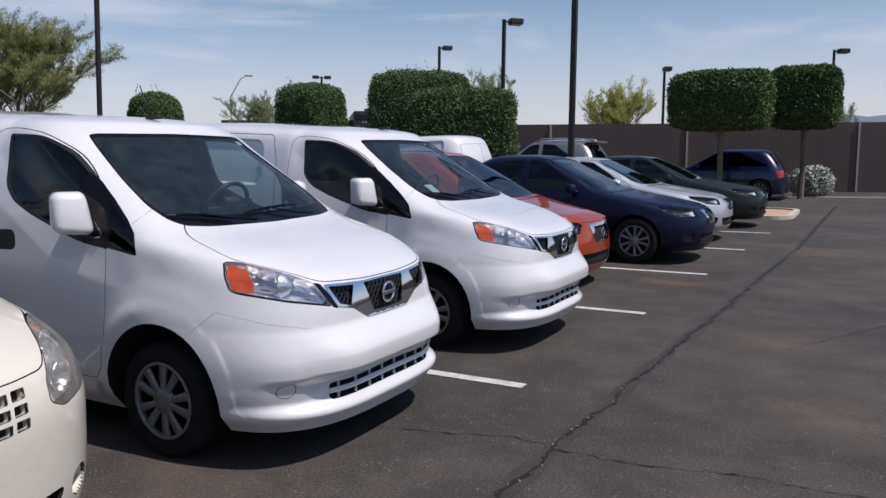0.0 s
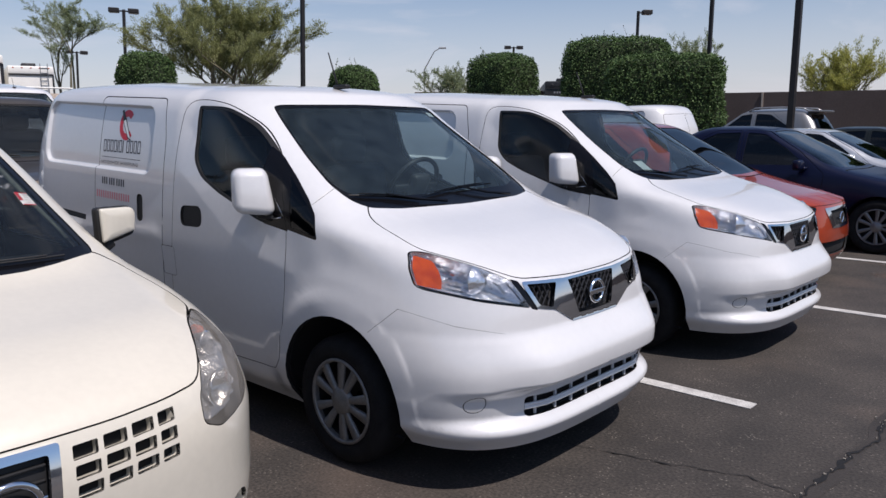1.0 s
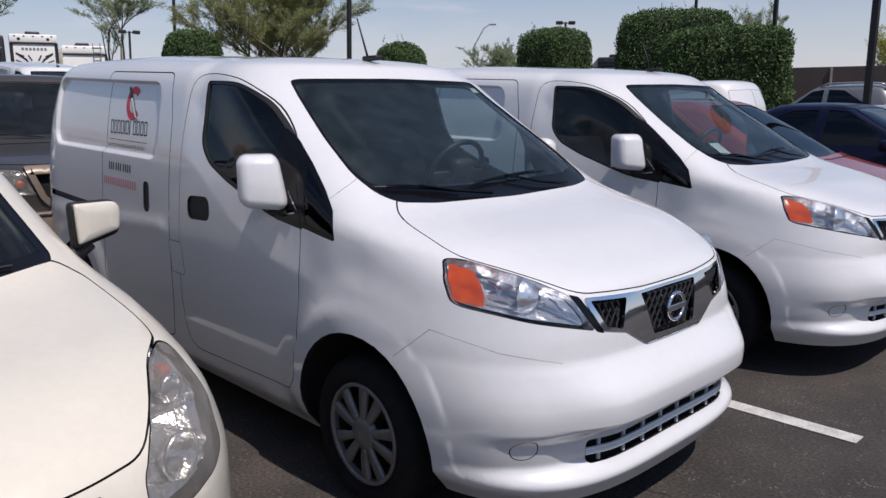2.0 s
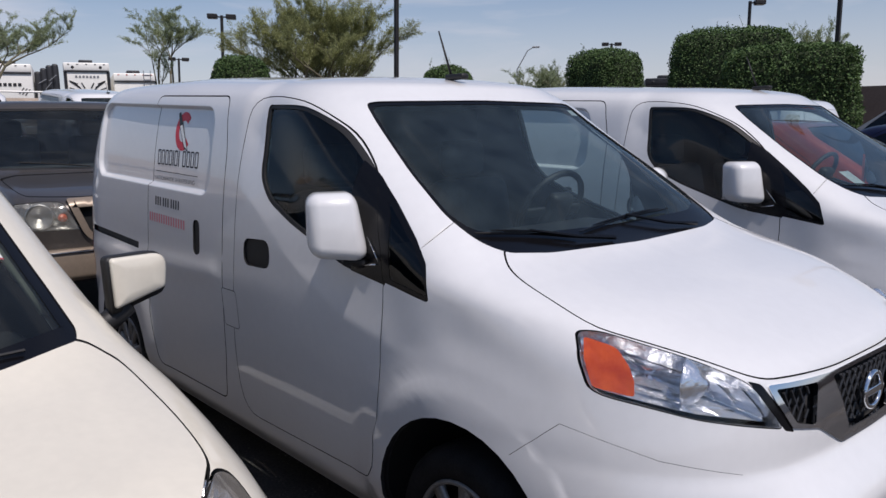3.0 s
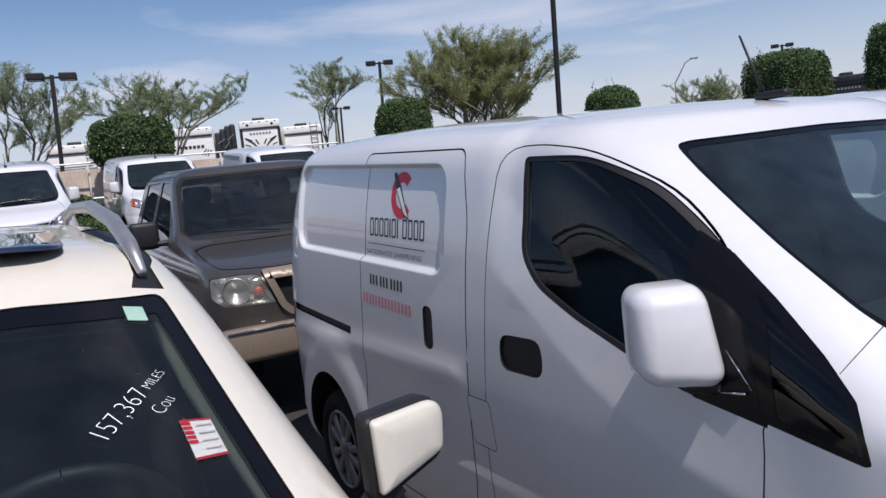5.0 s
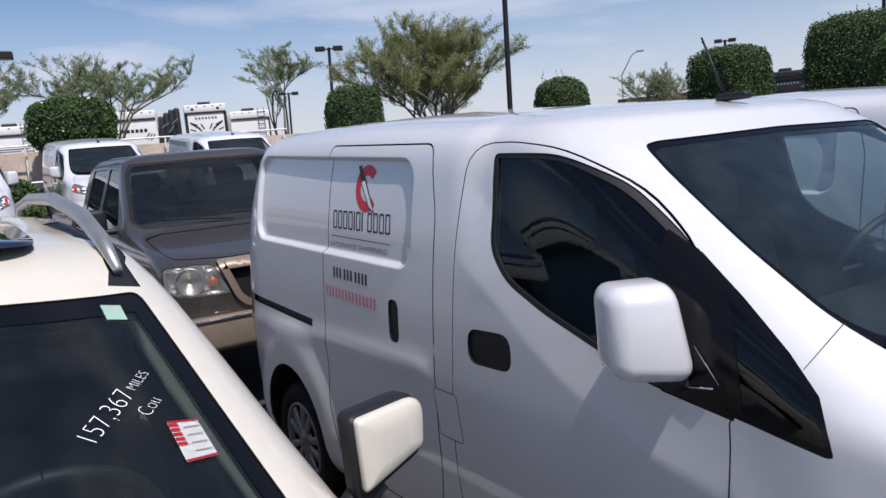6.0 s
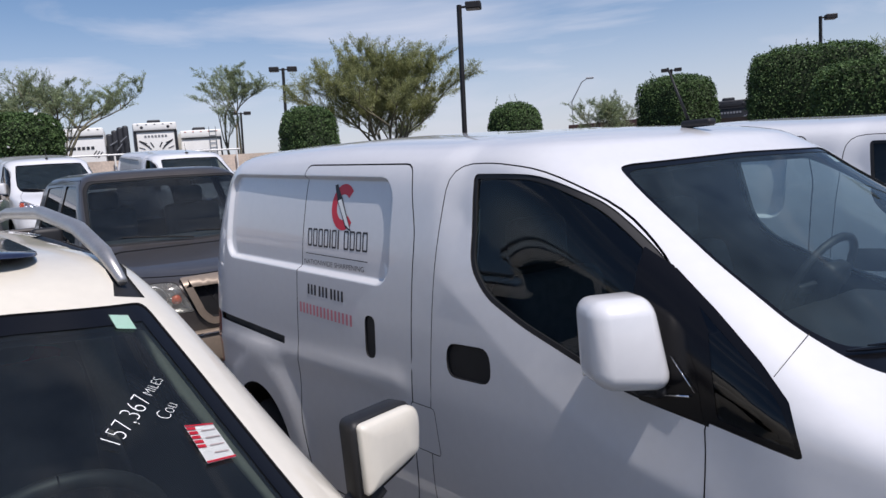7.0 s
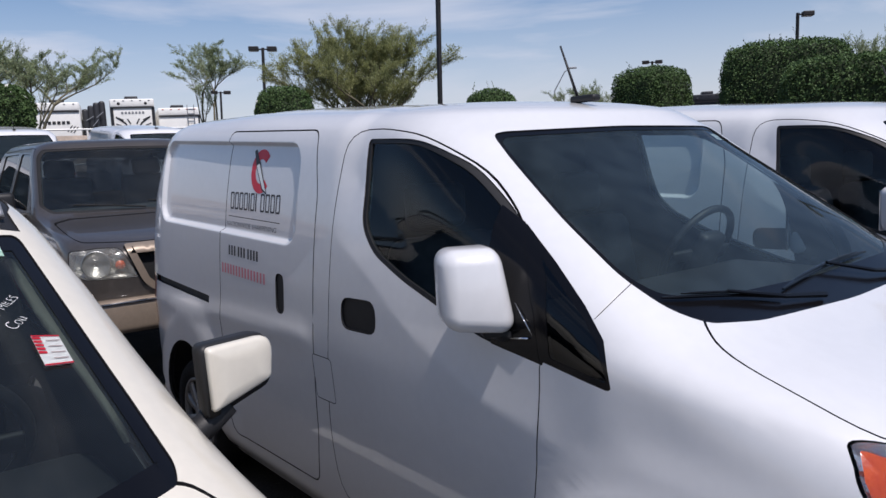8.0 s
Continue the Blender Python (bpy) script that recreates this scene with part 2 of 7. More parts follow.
ASPHALT = asphalt_material()
LINE = material("worn_line_paint", (0.62, 0.61, 0.58), 0.8, colour2=(0.30, 0.29, 0.28), scale=9, bump=0.1)
CONCRETE = material("kerb_concrete", (0.46, 0.40, 0.34), 0.85, vary=0.15, scale=5, bump=0.2)
GRAVEL = material("desert_gravel", (0.42, 0.28, 0.20), 0.9, vary=0.3, scale=12, bump=0.5, bump_scale=40)
BLOCKWALL = material("painted_block_wall", (0.115, 0.088, 0.078), 0.9, vary=0.12, scale=1.5, bump=0.15, bump_scale=30)
BLOCKWALL2 = material("tan_wall", (0.56, 0.46, 0.38), 0.9, vary=0.2, scale=1.2, bump=0.2, bump_scale=30)
LEAF = material("clipped_hedge_leaf", (0.070, 0.118, 0.040), 0.62, vary=0.35, scale=3, each=0.30, ior=1.3)
LEAF_PALE = material("palo_verde_leaf", (0.27, 0.32, 0.175), 0.6, vary=0.3, scale=2, each=0.35, thin=0.45)
LEAF_OLIVE = material("olive_desert_leaf", (0.29, 0.31, 0.13), 0.6, vary=0.3, scale=2, each=0.35, thin=0.45)
LEAF_YELLOW = material("yellow_bloom_leaf", (0.40, 0.40, 0.11), 0.6, vary=0.3, scale=2, each=0.3, thin=0.45)
LEAF_GREY = material("silver_sage_leaf", (0.40, 0.42, 0.36), 0.7, vary=0.2, scale=3, each=0.3)
PETAL = material("white_petal", (0.8, 0.8, 0.76), 0.6)
# the leaf colour at a quarter, for the shade deep inside a hedge
HEDGESHADE = material("hedge_inner_shade", (0.018, 0.030, 0.010), 0.9)
BARK = material("green_grey_bark", (0.15, 0.135, 0.09), 0.85, vary=0.3, scale=9, bump=0.3)
RVWHITE = material("caravan_white", (0.82, 0.81, 0.77), 0.45, vary=0.05, scale=1)
MAROON = material("dull_maroon_steel", (0.060, 0.030, 0.026), 0.6, vary=0.2, scale=1.5)
RVSILVER = material("caravan_grey_stripe", (0.20, 0.21, 0.23), 0.5)
RVGREY = material("caravan_dark_graphic", (0.020, 0.021, 0.025), 0.5)
# blue-grey because the haze of distance is mixed into the rock colour
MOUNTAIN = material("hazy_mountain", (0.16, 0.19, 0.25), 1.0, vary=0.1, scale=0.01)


# ---- mesh helpers ----
def mesh_object(name, verts, faces, mat, parent=None, label="", smooth=True, mats=None, index=None, normals=None):
    me = bpy.data.meshes.new(name)
    me.from_pydata([tuple(map(float, v)) for v in verts], [], [tuple(map(int, f)) for f in faces])
    for mm in (mats or [mat]):
        me.materials.append(mm)
    if index is not None:
        me.polygons.foreach_set("material_index", np.asarray(index, dtype=np.int32))
    if smooth:
        me.polygons.foreach_set("use_smooth", np.ones(len(me.polygons), dtype=bool))
    me.update()
    if normals is not None:
        me.normals_split_custom_set_from_vertices([tuple(map(float, v)) for v in normals])
    ob = new(name, me)
    if parent:
        ob.parent = parent
    if label:
        ob["label"] = label
    return ob


def part(name, bm, mat, parent=None, label="", smooth=False):
    me = bpy.data.meshes.new(name)
    if smooth:
        for f in bm.faces:
            f.smooth = True
    bm.to_mesh(me)
    bm.free()
    me.materials.append(mat)
    ob = new(name, me)
    if parent:
        ob.parent = parent
    if label:
        ob["label"] = label
    return ob


def add_box(bm, c, size, m=None, bevel=0.0, segs=2):
    r = bmesh.ops.create_cube(bm, size=1.0)
    vs = r["verts"]
    bmesh.ops.scale(bm, vec=size, verts=vs)
    if bevel:
        es = list({e for v in vs for e in v.link_edges})
        r2 = bmesh.ops.bevel(bm, geom=es, offset=bevel, segments=segs, affect="EDGES", profile=0.5)
        vs = list({v for f in r2["faces"] for v in f.verts} | {v for v in vs if v.is_valid})
    if m is not None:
        bmesh.ops.transform(bm, matrix=m, verts=vs)
    bmesh.ops.translate(bm, vec=c, verts=vs)
    return vs


def box_part(name, c, size, mat, parent, bevel=0.01, m=None, label="", smooth=False, segs=2):
    bm = bmesh.new()
    add_box(bm, c, size, m, bevel, segs)
    return part(name, bm, mat, parent, label, smooth)


def tube(bm, pts, radius, sides=8, cap=True):
    """A round bar along a polyline; radius may be a list."""
    pts = [Vector(p) for p in pts]
    rad = radius if isinstance(radius, (list, tuple)) else [radius] * len(pts)
    rings = []
    for i, p in enumerate(pts):
        d = (pts[min(i + 1, len(pts) - 1)] - pts[max(i - 1, 0)]).normalized()
        u = d.cross(Vector((0, 0, 1)))
        if u.length < 0.05:
            u = d.cross(Vector((0, 1, 0)))
        u.normalize()
        v = d.cross(u)
        rings.append([bm.verts.new(p + rad[i] * (math.cos(k * math.tau / sides) * u + math.sin(k * math.tau / sides) * v)) for k in range(sides)])
    for a, b in zip(rings, rings[1:]):
        for k in range(sides):
            bm.faces.new((a[k], a[(k + 1) % sides], b[(k + 1) % sides], b[k]))
    if cap:
        bm.faces.new(rings[0][::-1])
        bm.faces.new(rings[-1])


def lathe(bm, profile, axis="y", steps=40):
    """Turns (radius, offset) pairs round an axis through the origin."""
    rings = []
    for r, o in profile:
        ring = []
        for k in range(steps):
            c, s = r * math.cos(k * math.tau / steps), r * math.sin(k * math.tau / steps)
            ring.append(bm.verts.new((c, o, s) if axis == "y" else (c, s, o)))
        rings.append(ring)
    for a, b in zip(rings, rings[1:]):
        for k in range(steps):
            bm.faces.new((a[k], a[(k + 1) % steps], b[(k + 1) % steps], b[k]))
    return rings


def thing(name, m, label, category, group=""):
    e = new(name)
    e.matrix_world = m
    e.empty_display_size = 0.2
    return tagged(e, label, category, group)


# ---- car body surface ----
def smooth_keys(xs, ys):
    """Monotone cubic through keys; takes arrays."""
    xs, ys = np.asarray(xs, float), np.asarray(ys, float)
    h, d = np.diff(xs), np.diff(ys) / np.diff(xs)
    m = np.zeros_like(ys)
    for i in range(1, len(xs) - 1):
        if d[i - 1] * d[i] > 0:
            w1, w2 = 2 * h[i] + h[i - 1], h[i] + 2 * h[i - 1]
            m[i] = (w1 + w2) / (w1 / d[i - 1] + w2 / d[i])
    m[0], m[-1] = d[0], d[-1]

    def f(x):
        x = np.clip(x, xs[0], xs[-1])
        i = np.clip(np.searchsorted(xs, x) - 1, 0, len(h) - 1)
        t = (x - xs[i]) / h[i]
        return ((1 + 2 * t) * (1 - t) ** 2 * ys[i] + t * (1 - t) ** 2 * h[i] * m[i]
                + t * t * (3 - 2 * t) * ys[i + 1] + t * t * (t - 1) * h[i] * m[i + 1])
    return f


class Shell:
    """Half a car body as one surface: a runs round it from nose (0) over the side (1 to 2) to the tail (3),
    b runs up the section from the sill to the middle of the roof. x forward from the front axle, side at -y."""

    def __init__(self, section, front, rear, rise=None, blend=(1.1, 1.6), relief=None):
        sec, fr, re = (np.array(k, float) for k in (section, front, rear))
        self.b = np.concatenate([[0], np.cumsum(np.hypot(np.diff(sec[:, 0]), np.diff(sec[:, 1])))])
        self.top = self.b[-1]
        self.w, self.z = smooth_keys(self.b, sec[:, 0]), smooth_keys(self.b, sec[:, 1])
        self.f = [smooth_keys(self.b, fr[:, k]) for k in range(3)]
        self.r = [smooth_keys(self.b, re[:, k]) for k in range(3)]
        self.rise = smooth_keys(*zip(*rise)) if rise else (lambda x: np.zeros_like(x))
        self.blend, self.relief = blend, relief
        aa = np.linspace(0, 3, 601)
        p = self.at(aa, np.full(601, self.b[len(self.b) // 2 - 2]))
        self.arc = np.concatenate([[0], np.cumsum(np.linalg.norm(np.diff(p, axis=0), axis=1))])
        self.aa = aa

    def height(self, b, x):
        z = self.z(b)
        s = np.clip((z - self.blend[0]) / (self.blend[1] - self.blend[0]), 0, 1)
        return z + self.rise(x) * s * s * (3 - 2 * s)

    def at(self, a, b):
        a, b = np.asarray(a, float), np.asarray(b, float)
        w = self.w(b)
        xf, xs, n = (k(b) for k in self.f)
        xr, xt, nr = (k(b) for k in self.r)
        q = np.clip(a, 0, 1) * math.pi / 2
        c, s = np.cos(q), np.sin(q)
        r = (np.abs(c) ** n + np.abs(s) ** n) ** (-1 / n)
        x1, y1 = xs + (xf - xs) * r * c, w * r * s
        q = np.clip(a - 2, 0, 1) * math.pi / 2
        c, s = np.cos(q), np.sin(q)
        r = (np.abs(c) ** nr + np.abs(s) ** nr) ** (-1 / nr)
        x3, y3 = xt + (xr - xt) * r * s, w * r * c
        x2 = xs + (xt - xs) * np.clip(a - 1, 0, 1)
        x = np.where(a < 1, x1, np.where(a > 2, x3, x2))
        y = np.where(a < 1, y1, np.where(a > 2, y3, w))
        z = self.height(b, x)
        if self.relief:
            x, y, z = self.relief(x, y, z, a)
        return np.stack([x, -y, z], axis=-1)

    def uv(self, a, b):
        return np.interp(a, self.aa, self.arc), b

    def point(self, u, v):
        return self.at(np.interp(u, self.arc, self.aa), v)

    def normal(self, u, v):
        e = 0.004
        du = self.point(u + e, v) - self.point(u - e, v)
        dv = self.point(u, v + e) - self.point(u, v - e)
        n = np.cross(du, dv)
        k = np.linalg.norm(n, axis=-1, keepdims=True)
        n = n / np.maximum(k, 1e-12)
        flip = np.where(n[..., 1:2] * np.ones(3) > 0.5, -1.0, 1.0)
        return n * self.sign if k.min() >= 0 else n * flip

    sign = 1.0

    def level(self, x, z):
        lo, hi = np.zeros_like(z), np.full_like(z, self.top)
        for _ in range(40):
            mid = (lo + hi) / 2
            up = self.height(mid, x) < z
            lo, hi = np.where(up, mid, lo), np.where(up, hi, mid)
        return (lo + hi) / 2

    def side(self, pts):
        """(x, z) seen from the side to surface coordinates."""
        x, z = np.array(pts, float).T
        b = self.level(x, z)
        lo, hi = np.zeros_like(x), np.full_like(x, 3.0)
        for _ in range(40):
            mid = (lo + hi) / 2
            more = self.at(mid, b)[:, 0] > x
            lo, hi = np.where(more, mid, lo), np.where(more, hi, mid)
        return np.stack(self.uv((lo + hi) / 2, b), axis=-1)

    def nose(self, pts, tail=False):
        """(y, z) seen from the front or the back to surface coordinates; y counts outwards, and below 0 crosses the middle."""
        y, z = np.array(pts, float).T
        b = self.level(np.full_like(y, -9.0 if tail else 9.0), z)
        for _ in range(4):
            lo, hi = (np.full_like(y, 2.0), np.full_like(y, 3.0)) if tail else (np.zeros_like(y), np.ones_like(y))
            for _ in range(36):
                mid = (lo + hi) / 2
                out = -self.at(mid, b)[:, 1] < np.abs(y)
                if tail:
                    out = ~out
                lo, hi = np.where(out, mid, lo), np.where(out, hi, mid)
            a = (lo + hi) / 2
            b = self.level(self.at(a, b)[:, 0], z)
        u, v = self.uv(a, b)
        if tail:
            end = self.arc[-1]
            return np.stack([np.where(y < 0, end + 0.3, u), v], axis=-1)
        return np.stack([np.where(y < 0, -0.3, u), v], axis=-1)


def rounded(poly, r=0.03, steps=4):
    """Rounds a polygon's corners."""
    out, n = [], len(poly)
    for i in range(n):
        p, a, c = (np.array(poly[k % n], float) for k in (i, i - 1, i + 1))
        la, lc = np.linalg.norm(a - p), np.linalg.norm(c - p)
        k = min(r, 0.45 * la, 0.45 * lc)
        s, e = p + (a - p) / la * k, p + (c - p) / lc * k
        for t in np.linspace(0, 1, steps + 1):
            out.append((1 - t) ** 2 * s + 2 * t * (1 - t) * p + t * t * e)
    return np.array(out)


def inset(poly, d):
    """Moves a polygon's edges inwards by d."""
    p = np.array(poly, float)
    area = np.sum(p[:, 0] * np.roll(p[:, 1], -1) - np.roll(p[:, 0], -1) * p[:, 1])
    e = np.roll(p, -1, axis=0) - p
    e /= np.maximum(np.linalg.norm(e, axis=1, keepdims=True), 1e-9)
    n = np.stack([-e[:, 1], e[:, 0]], axis=1) * np.sign(area)
    m = n + np.roll(n, 1, axis=0)
    m /= np.maximum(np.sum(m * n, axis=1, keepdims=True), 0.5)
    return p + m * d


def finer(poly, step=0.05):
    out, n = [], len(poly)
    for i in range(n):
        p, q = np.array(poly[i], float), np.array(poly[(i + 1) % n], float)
        k = max(1, int(np.linalg.norm(q - p) / step))
        out += [p + (q - p) * j / k for j in range(k)]
    return np.array(out)


def inside(poly, pts):
    x, y = pts[:, 0], pts[:, 1]
    p = np.asarray(poly)
    q = np.roll(p, -1, axis=0)
    hit = np.zeros(len(pts), bool)
    for (x1, y1), (x2, y2) in zip(p, q):
        if y1 != y2:
            hit ^= ((y1 > y) != (y2 > y)) & (x < (x2 - x1) * (y - y1) / (y2 - y1) + x1)
    return hit


class Panel:
    """One piece of a car's skin: an outline on the body, its material, and how deep it sits."""

    def __init__(self, name, view, outline, mat, gap=0.0, depth=0.0, middle=False, hole=False, label="", corner=0.03, flange=0.012, step=0.05, rim=None):
        self.name, self.view, self.mat, self.gap, self.depth = name, view, mat, gap, depth
        self.middle, self.hole, self.label, self.flange, self.rim = middle, hole, label, flange, rim
        self.outline = finer(rounded(outline, corner), step) if corner else finer(outline, step)


def skin(shell, panels, paint, parent, grid=0.06, lining=LINING, body_label="", body_name="body", creases=(), extra=()):
    """Cuts the surface into its panels and links each as a part; returns the parts by name."""
    from mathutils.geometry import delaunay_2d_cdt
    us, vs = np.arange(0, shell.arc[-1] + grid / 2, grid), np.arange(0, shell.top + grid / 4, grid * 0.8)
    us[-1], vs[-1] = shell.arc[-1], shell.top
    gu, gv = np.meshgrid(us, vs)
    pts = [np.stack([gu.ravel(), gv.ravel()], axis=1)]
    edges, rings = [], []
    # keep the grid clear of creases and outlines, so that the edges stay clean
    lines = [(shell.side(finer(c, .012)), .022) for c in creases]
    lines += [({"side": shell.side, "nose": shell.nose, "tail": lambda o: shell.nose(o, True)}[p.view](finer(p.outline, .02)), .014) for p in panels]
    g = np.concatenate([pts[0], *extra]) if len(extra) else pts[0]
    keep = np.ones(len(g), bool)
    for ln, r in lines:
        near = np.where((g[:, 0] > ln[:, 0].min() - r) & (g[:, 0] < ln[:, 0].max() + r) & (g[:, 1] > ln[:, 1].min() - r) & (g[:, 1] < ln[:, 1].max() + r))[0]
        for c in range(0, len(ln), 60):
            d = np.abs(g[near][:, None] - ln[None, c:c + 60])
            keep[near[(np.hypot(d[..., 0], d[..., 1]) < r).any(axis=1)]] = False
    keep |= (g[:, 0] <= 0) | (g[:, 0] >= us[-1]) | (g[:, 1] <= 0) | (g[:, 1] >= vs[-1])
    pts[0] = g[keep]
    count = len(pts[0])

    def place(p, outline):
        q = {"side": shell.side, "nose": shell.nose, "tail": lambda o: shell.nose(o, True)}[p.view](outline)
        return q

    for p in panels:
        outer = place(p, p.outline)
        inner = place(p, inset(p.outline, p.gap)) if p.gap else outer
        rings.append((outer, inner))
        for ring in ([outer, inner] if p.gap else [outer]):
            q = np.stack([np.clip(ring[:, 0], -0.4, shell.arc[-1] + 0.4), ring[:, 1]], axis=1)
            pts.append(q)
            k = len(q)
            edges += [(count + i, count + (i + 1) % k) for i in range(k)]
            count += k
    for c in creases:
        q = shell.side(finer(c, .012))
        pts.append(q)
        k = len(q)
        edges += [(count + i, count + (i + 1) % k) for i in range(k)]
        count += k
    uv = np.concatenate(pts)
    # the front and back middle lines are edges too
    m0, m1 = count, count + 2
    for u in (0.0, shell.arc[-1]):
        uv = np.concatenate([uv, [[u, 0.0], [u, shell.top]]])
    edges += [(m0, m0 + 1), (m1, m1 + 1)]
    r = delaunay_2d_cdt([Vector(x) for x in uv], edges, [], 0, 1e-5)
    v2 = np.array([tuple(v) for v in r[0]])
    tris = np.array([f for f in r[2] if len(f) == 3])
    mid = v2[tris].mean(axis=1)
    keep = (mid[:, 0] > 0) & (mid[:, 0] < shell.arc[-1])
    tris, mid = tris[keep], mid[keep]
    owner = np.full(len(tris), -1)
    for i, (outer, inner) in enumerate(rings):
        io = inside(outer, mid)
        if panels[i].gap:
            ii = inside(inner, mid)
            owner[io & ~ii] = -2
            owner[ii] = i
        else:
            owner[io] = i
        if panels[i].hole:
            owner[io] = -2
    cu, cv = np.clip(v2[:, 0], 0, shell.arc[-1]), np.clip(v2[:, 1], 0, shell.top)
    xyz, nrm = shell.point(cu, cv), None
    e = 0.002
    du = shell.point(np.minimum(cu + e, shell.arc[-1]), cv) - shell.point(np.maximum(cu - e, 0), cv)
    dv = shell.point(cu, np.minimum(cv + e, shell.top)) - shell.point(cu, np.maximum(cv - e, 0))
    nrm = np.cross(dv, du)
    nrm /= np.maximum(np.linalg.norm(nrm, axis=1, keepdims=True), 1e-9)
    if nrm[np.argmin(xyz[:, 1]), 1] > 0:
        nrm = -nrm
    a, b, c = (xyz[tris[:, k]] for k in range(3))
    fn = np.cross(b - a, c - a)
    flip = np.sum(fn * nrm[tris].mean(axis=1), axis=1) < 0
    tris[flip] = tris[flip][:, ::-1]
    made = {}

    def half(tri, depth, flange):
        used = np.unique(tri)
        back = np.zeros(len(v2), int)
        back[used] = np.arange(len(used))
        V = xyz[used] - nrm[used] * depth
        N = nrm[used]
        F = back[tri]
        E = {}
        for f in F:
            for k in range(3):
                e2 = (f[k], f[(k + 1) % 3])
                if (e2[1], e2[0]) in E:
                    del E[(e2[1], e2[0])]
                else:
                    E[e2] = 1
        V2, F2, N2 = [], [], []
        if flange:
            for i, j in E:
                if abs(V[i][1]) < 1e-4 and abs(V[j][1]) < 1e-4:
                    continue
                k = len(V) + len(V2)
                V2 += [V[i], V[j], V[j] - N[j] * flange, V[i] - N[i] * flange]
                F2.append((k + 1, k, k + 3, k + 2))
                fl = np.cross(V[i] - V[j], -N[j] * flange)
                N2 += [fl / max(np.linalg.norm(fl), 1e-9)] * 4
        V = np.concatenate([V, np.array(V2)]) if V2 else V
        N = np.concatenate([N, np.array(N2)]) if N2 else N
        return V, [tuple(f) for f in F] + F2, len(F), N

    def both(V, F, nf=0, N=None):
        n = len(V)
        same = np.abs(V[:, 1]) < 2e-4
        back = np.where(same, np.arange(n), np.arange(n) + n)
        V = V.copy()
        V[same, 1] = 0
        W = V * (1, -1, 1)
        if N is not None:
            N = N.copy()
            N[same, 1] = 0
            N = np.concatenate([N, N * (1, -1, 1)])
            return np.concatenate([V, W]), list(F) + [tuple(int(back[i]) for i in f[::-1]) for f in F], N
        return np.concatenate([V, W]), list(F) + [tuple(int(back[i]) for i in f[::-1]) for f in F]

    for i, p in enumerate(panels):
        tri = tris[owner == i]
        if p.hole or not len(tri):
            continue
        V, F, nf, N = half(tri, p.depth, p.flange)
        mm = [p.mat, p.rim or (DARK if p.gap else p.mat)]
        idx = [0] * nf + [1] * (len(F) - nf)
        if p.middle:
            V, F, N = both(V, F, 0, N)
            made.setdefault(p.name, []).append(mesh_object(p.name, V, F, p.mat, parent, p.label, True, mm, idx + idx, N))
        else:
            made.setdefault(p.name, []).append(mesh_object(p.name, V, F, p.mat, parent, p.label, True, mm, idx, N))
            made[p.name].append(mesh_object(p.name, V * (1, -1, 1), [f[::-1] for f in F], p.mat, parent, p.label, True, mm, idx, N * (1, -1, 1)))
    V, F, nf, N = half(tris[owner == -1], 0.0, 0.014)
    idx = [0] * nf + [1] * (len(F) - nf)
    V, F, N = both(V, F, 0, N)
    made["body"] = [mesh_object(body_name, V, F, paint, parent, body_label, True, [paint, DARK], idx + idx, N)]
    if lining:
        solid = np.array([k < 0 or not panels[k].name.endswith(("glass", "window", "windscreen", "lens", "lamp", "intake", "seal")) for k in range(-2, len(panels))])
        holes = np.zeros(len(tris), bool)
        for i, p in enumerate(panels):
            if p.hole:
                holes |= inside(rings[i][0], mid)
        V, F = both(*half(tris[solid[owner + 2] & ~holes], 0.03, 0)[:2])
        made["lining"] = [mesh_object("interior_lining", V, F, lining, parent)]
    return made


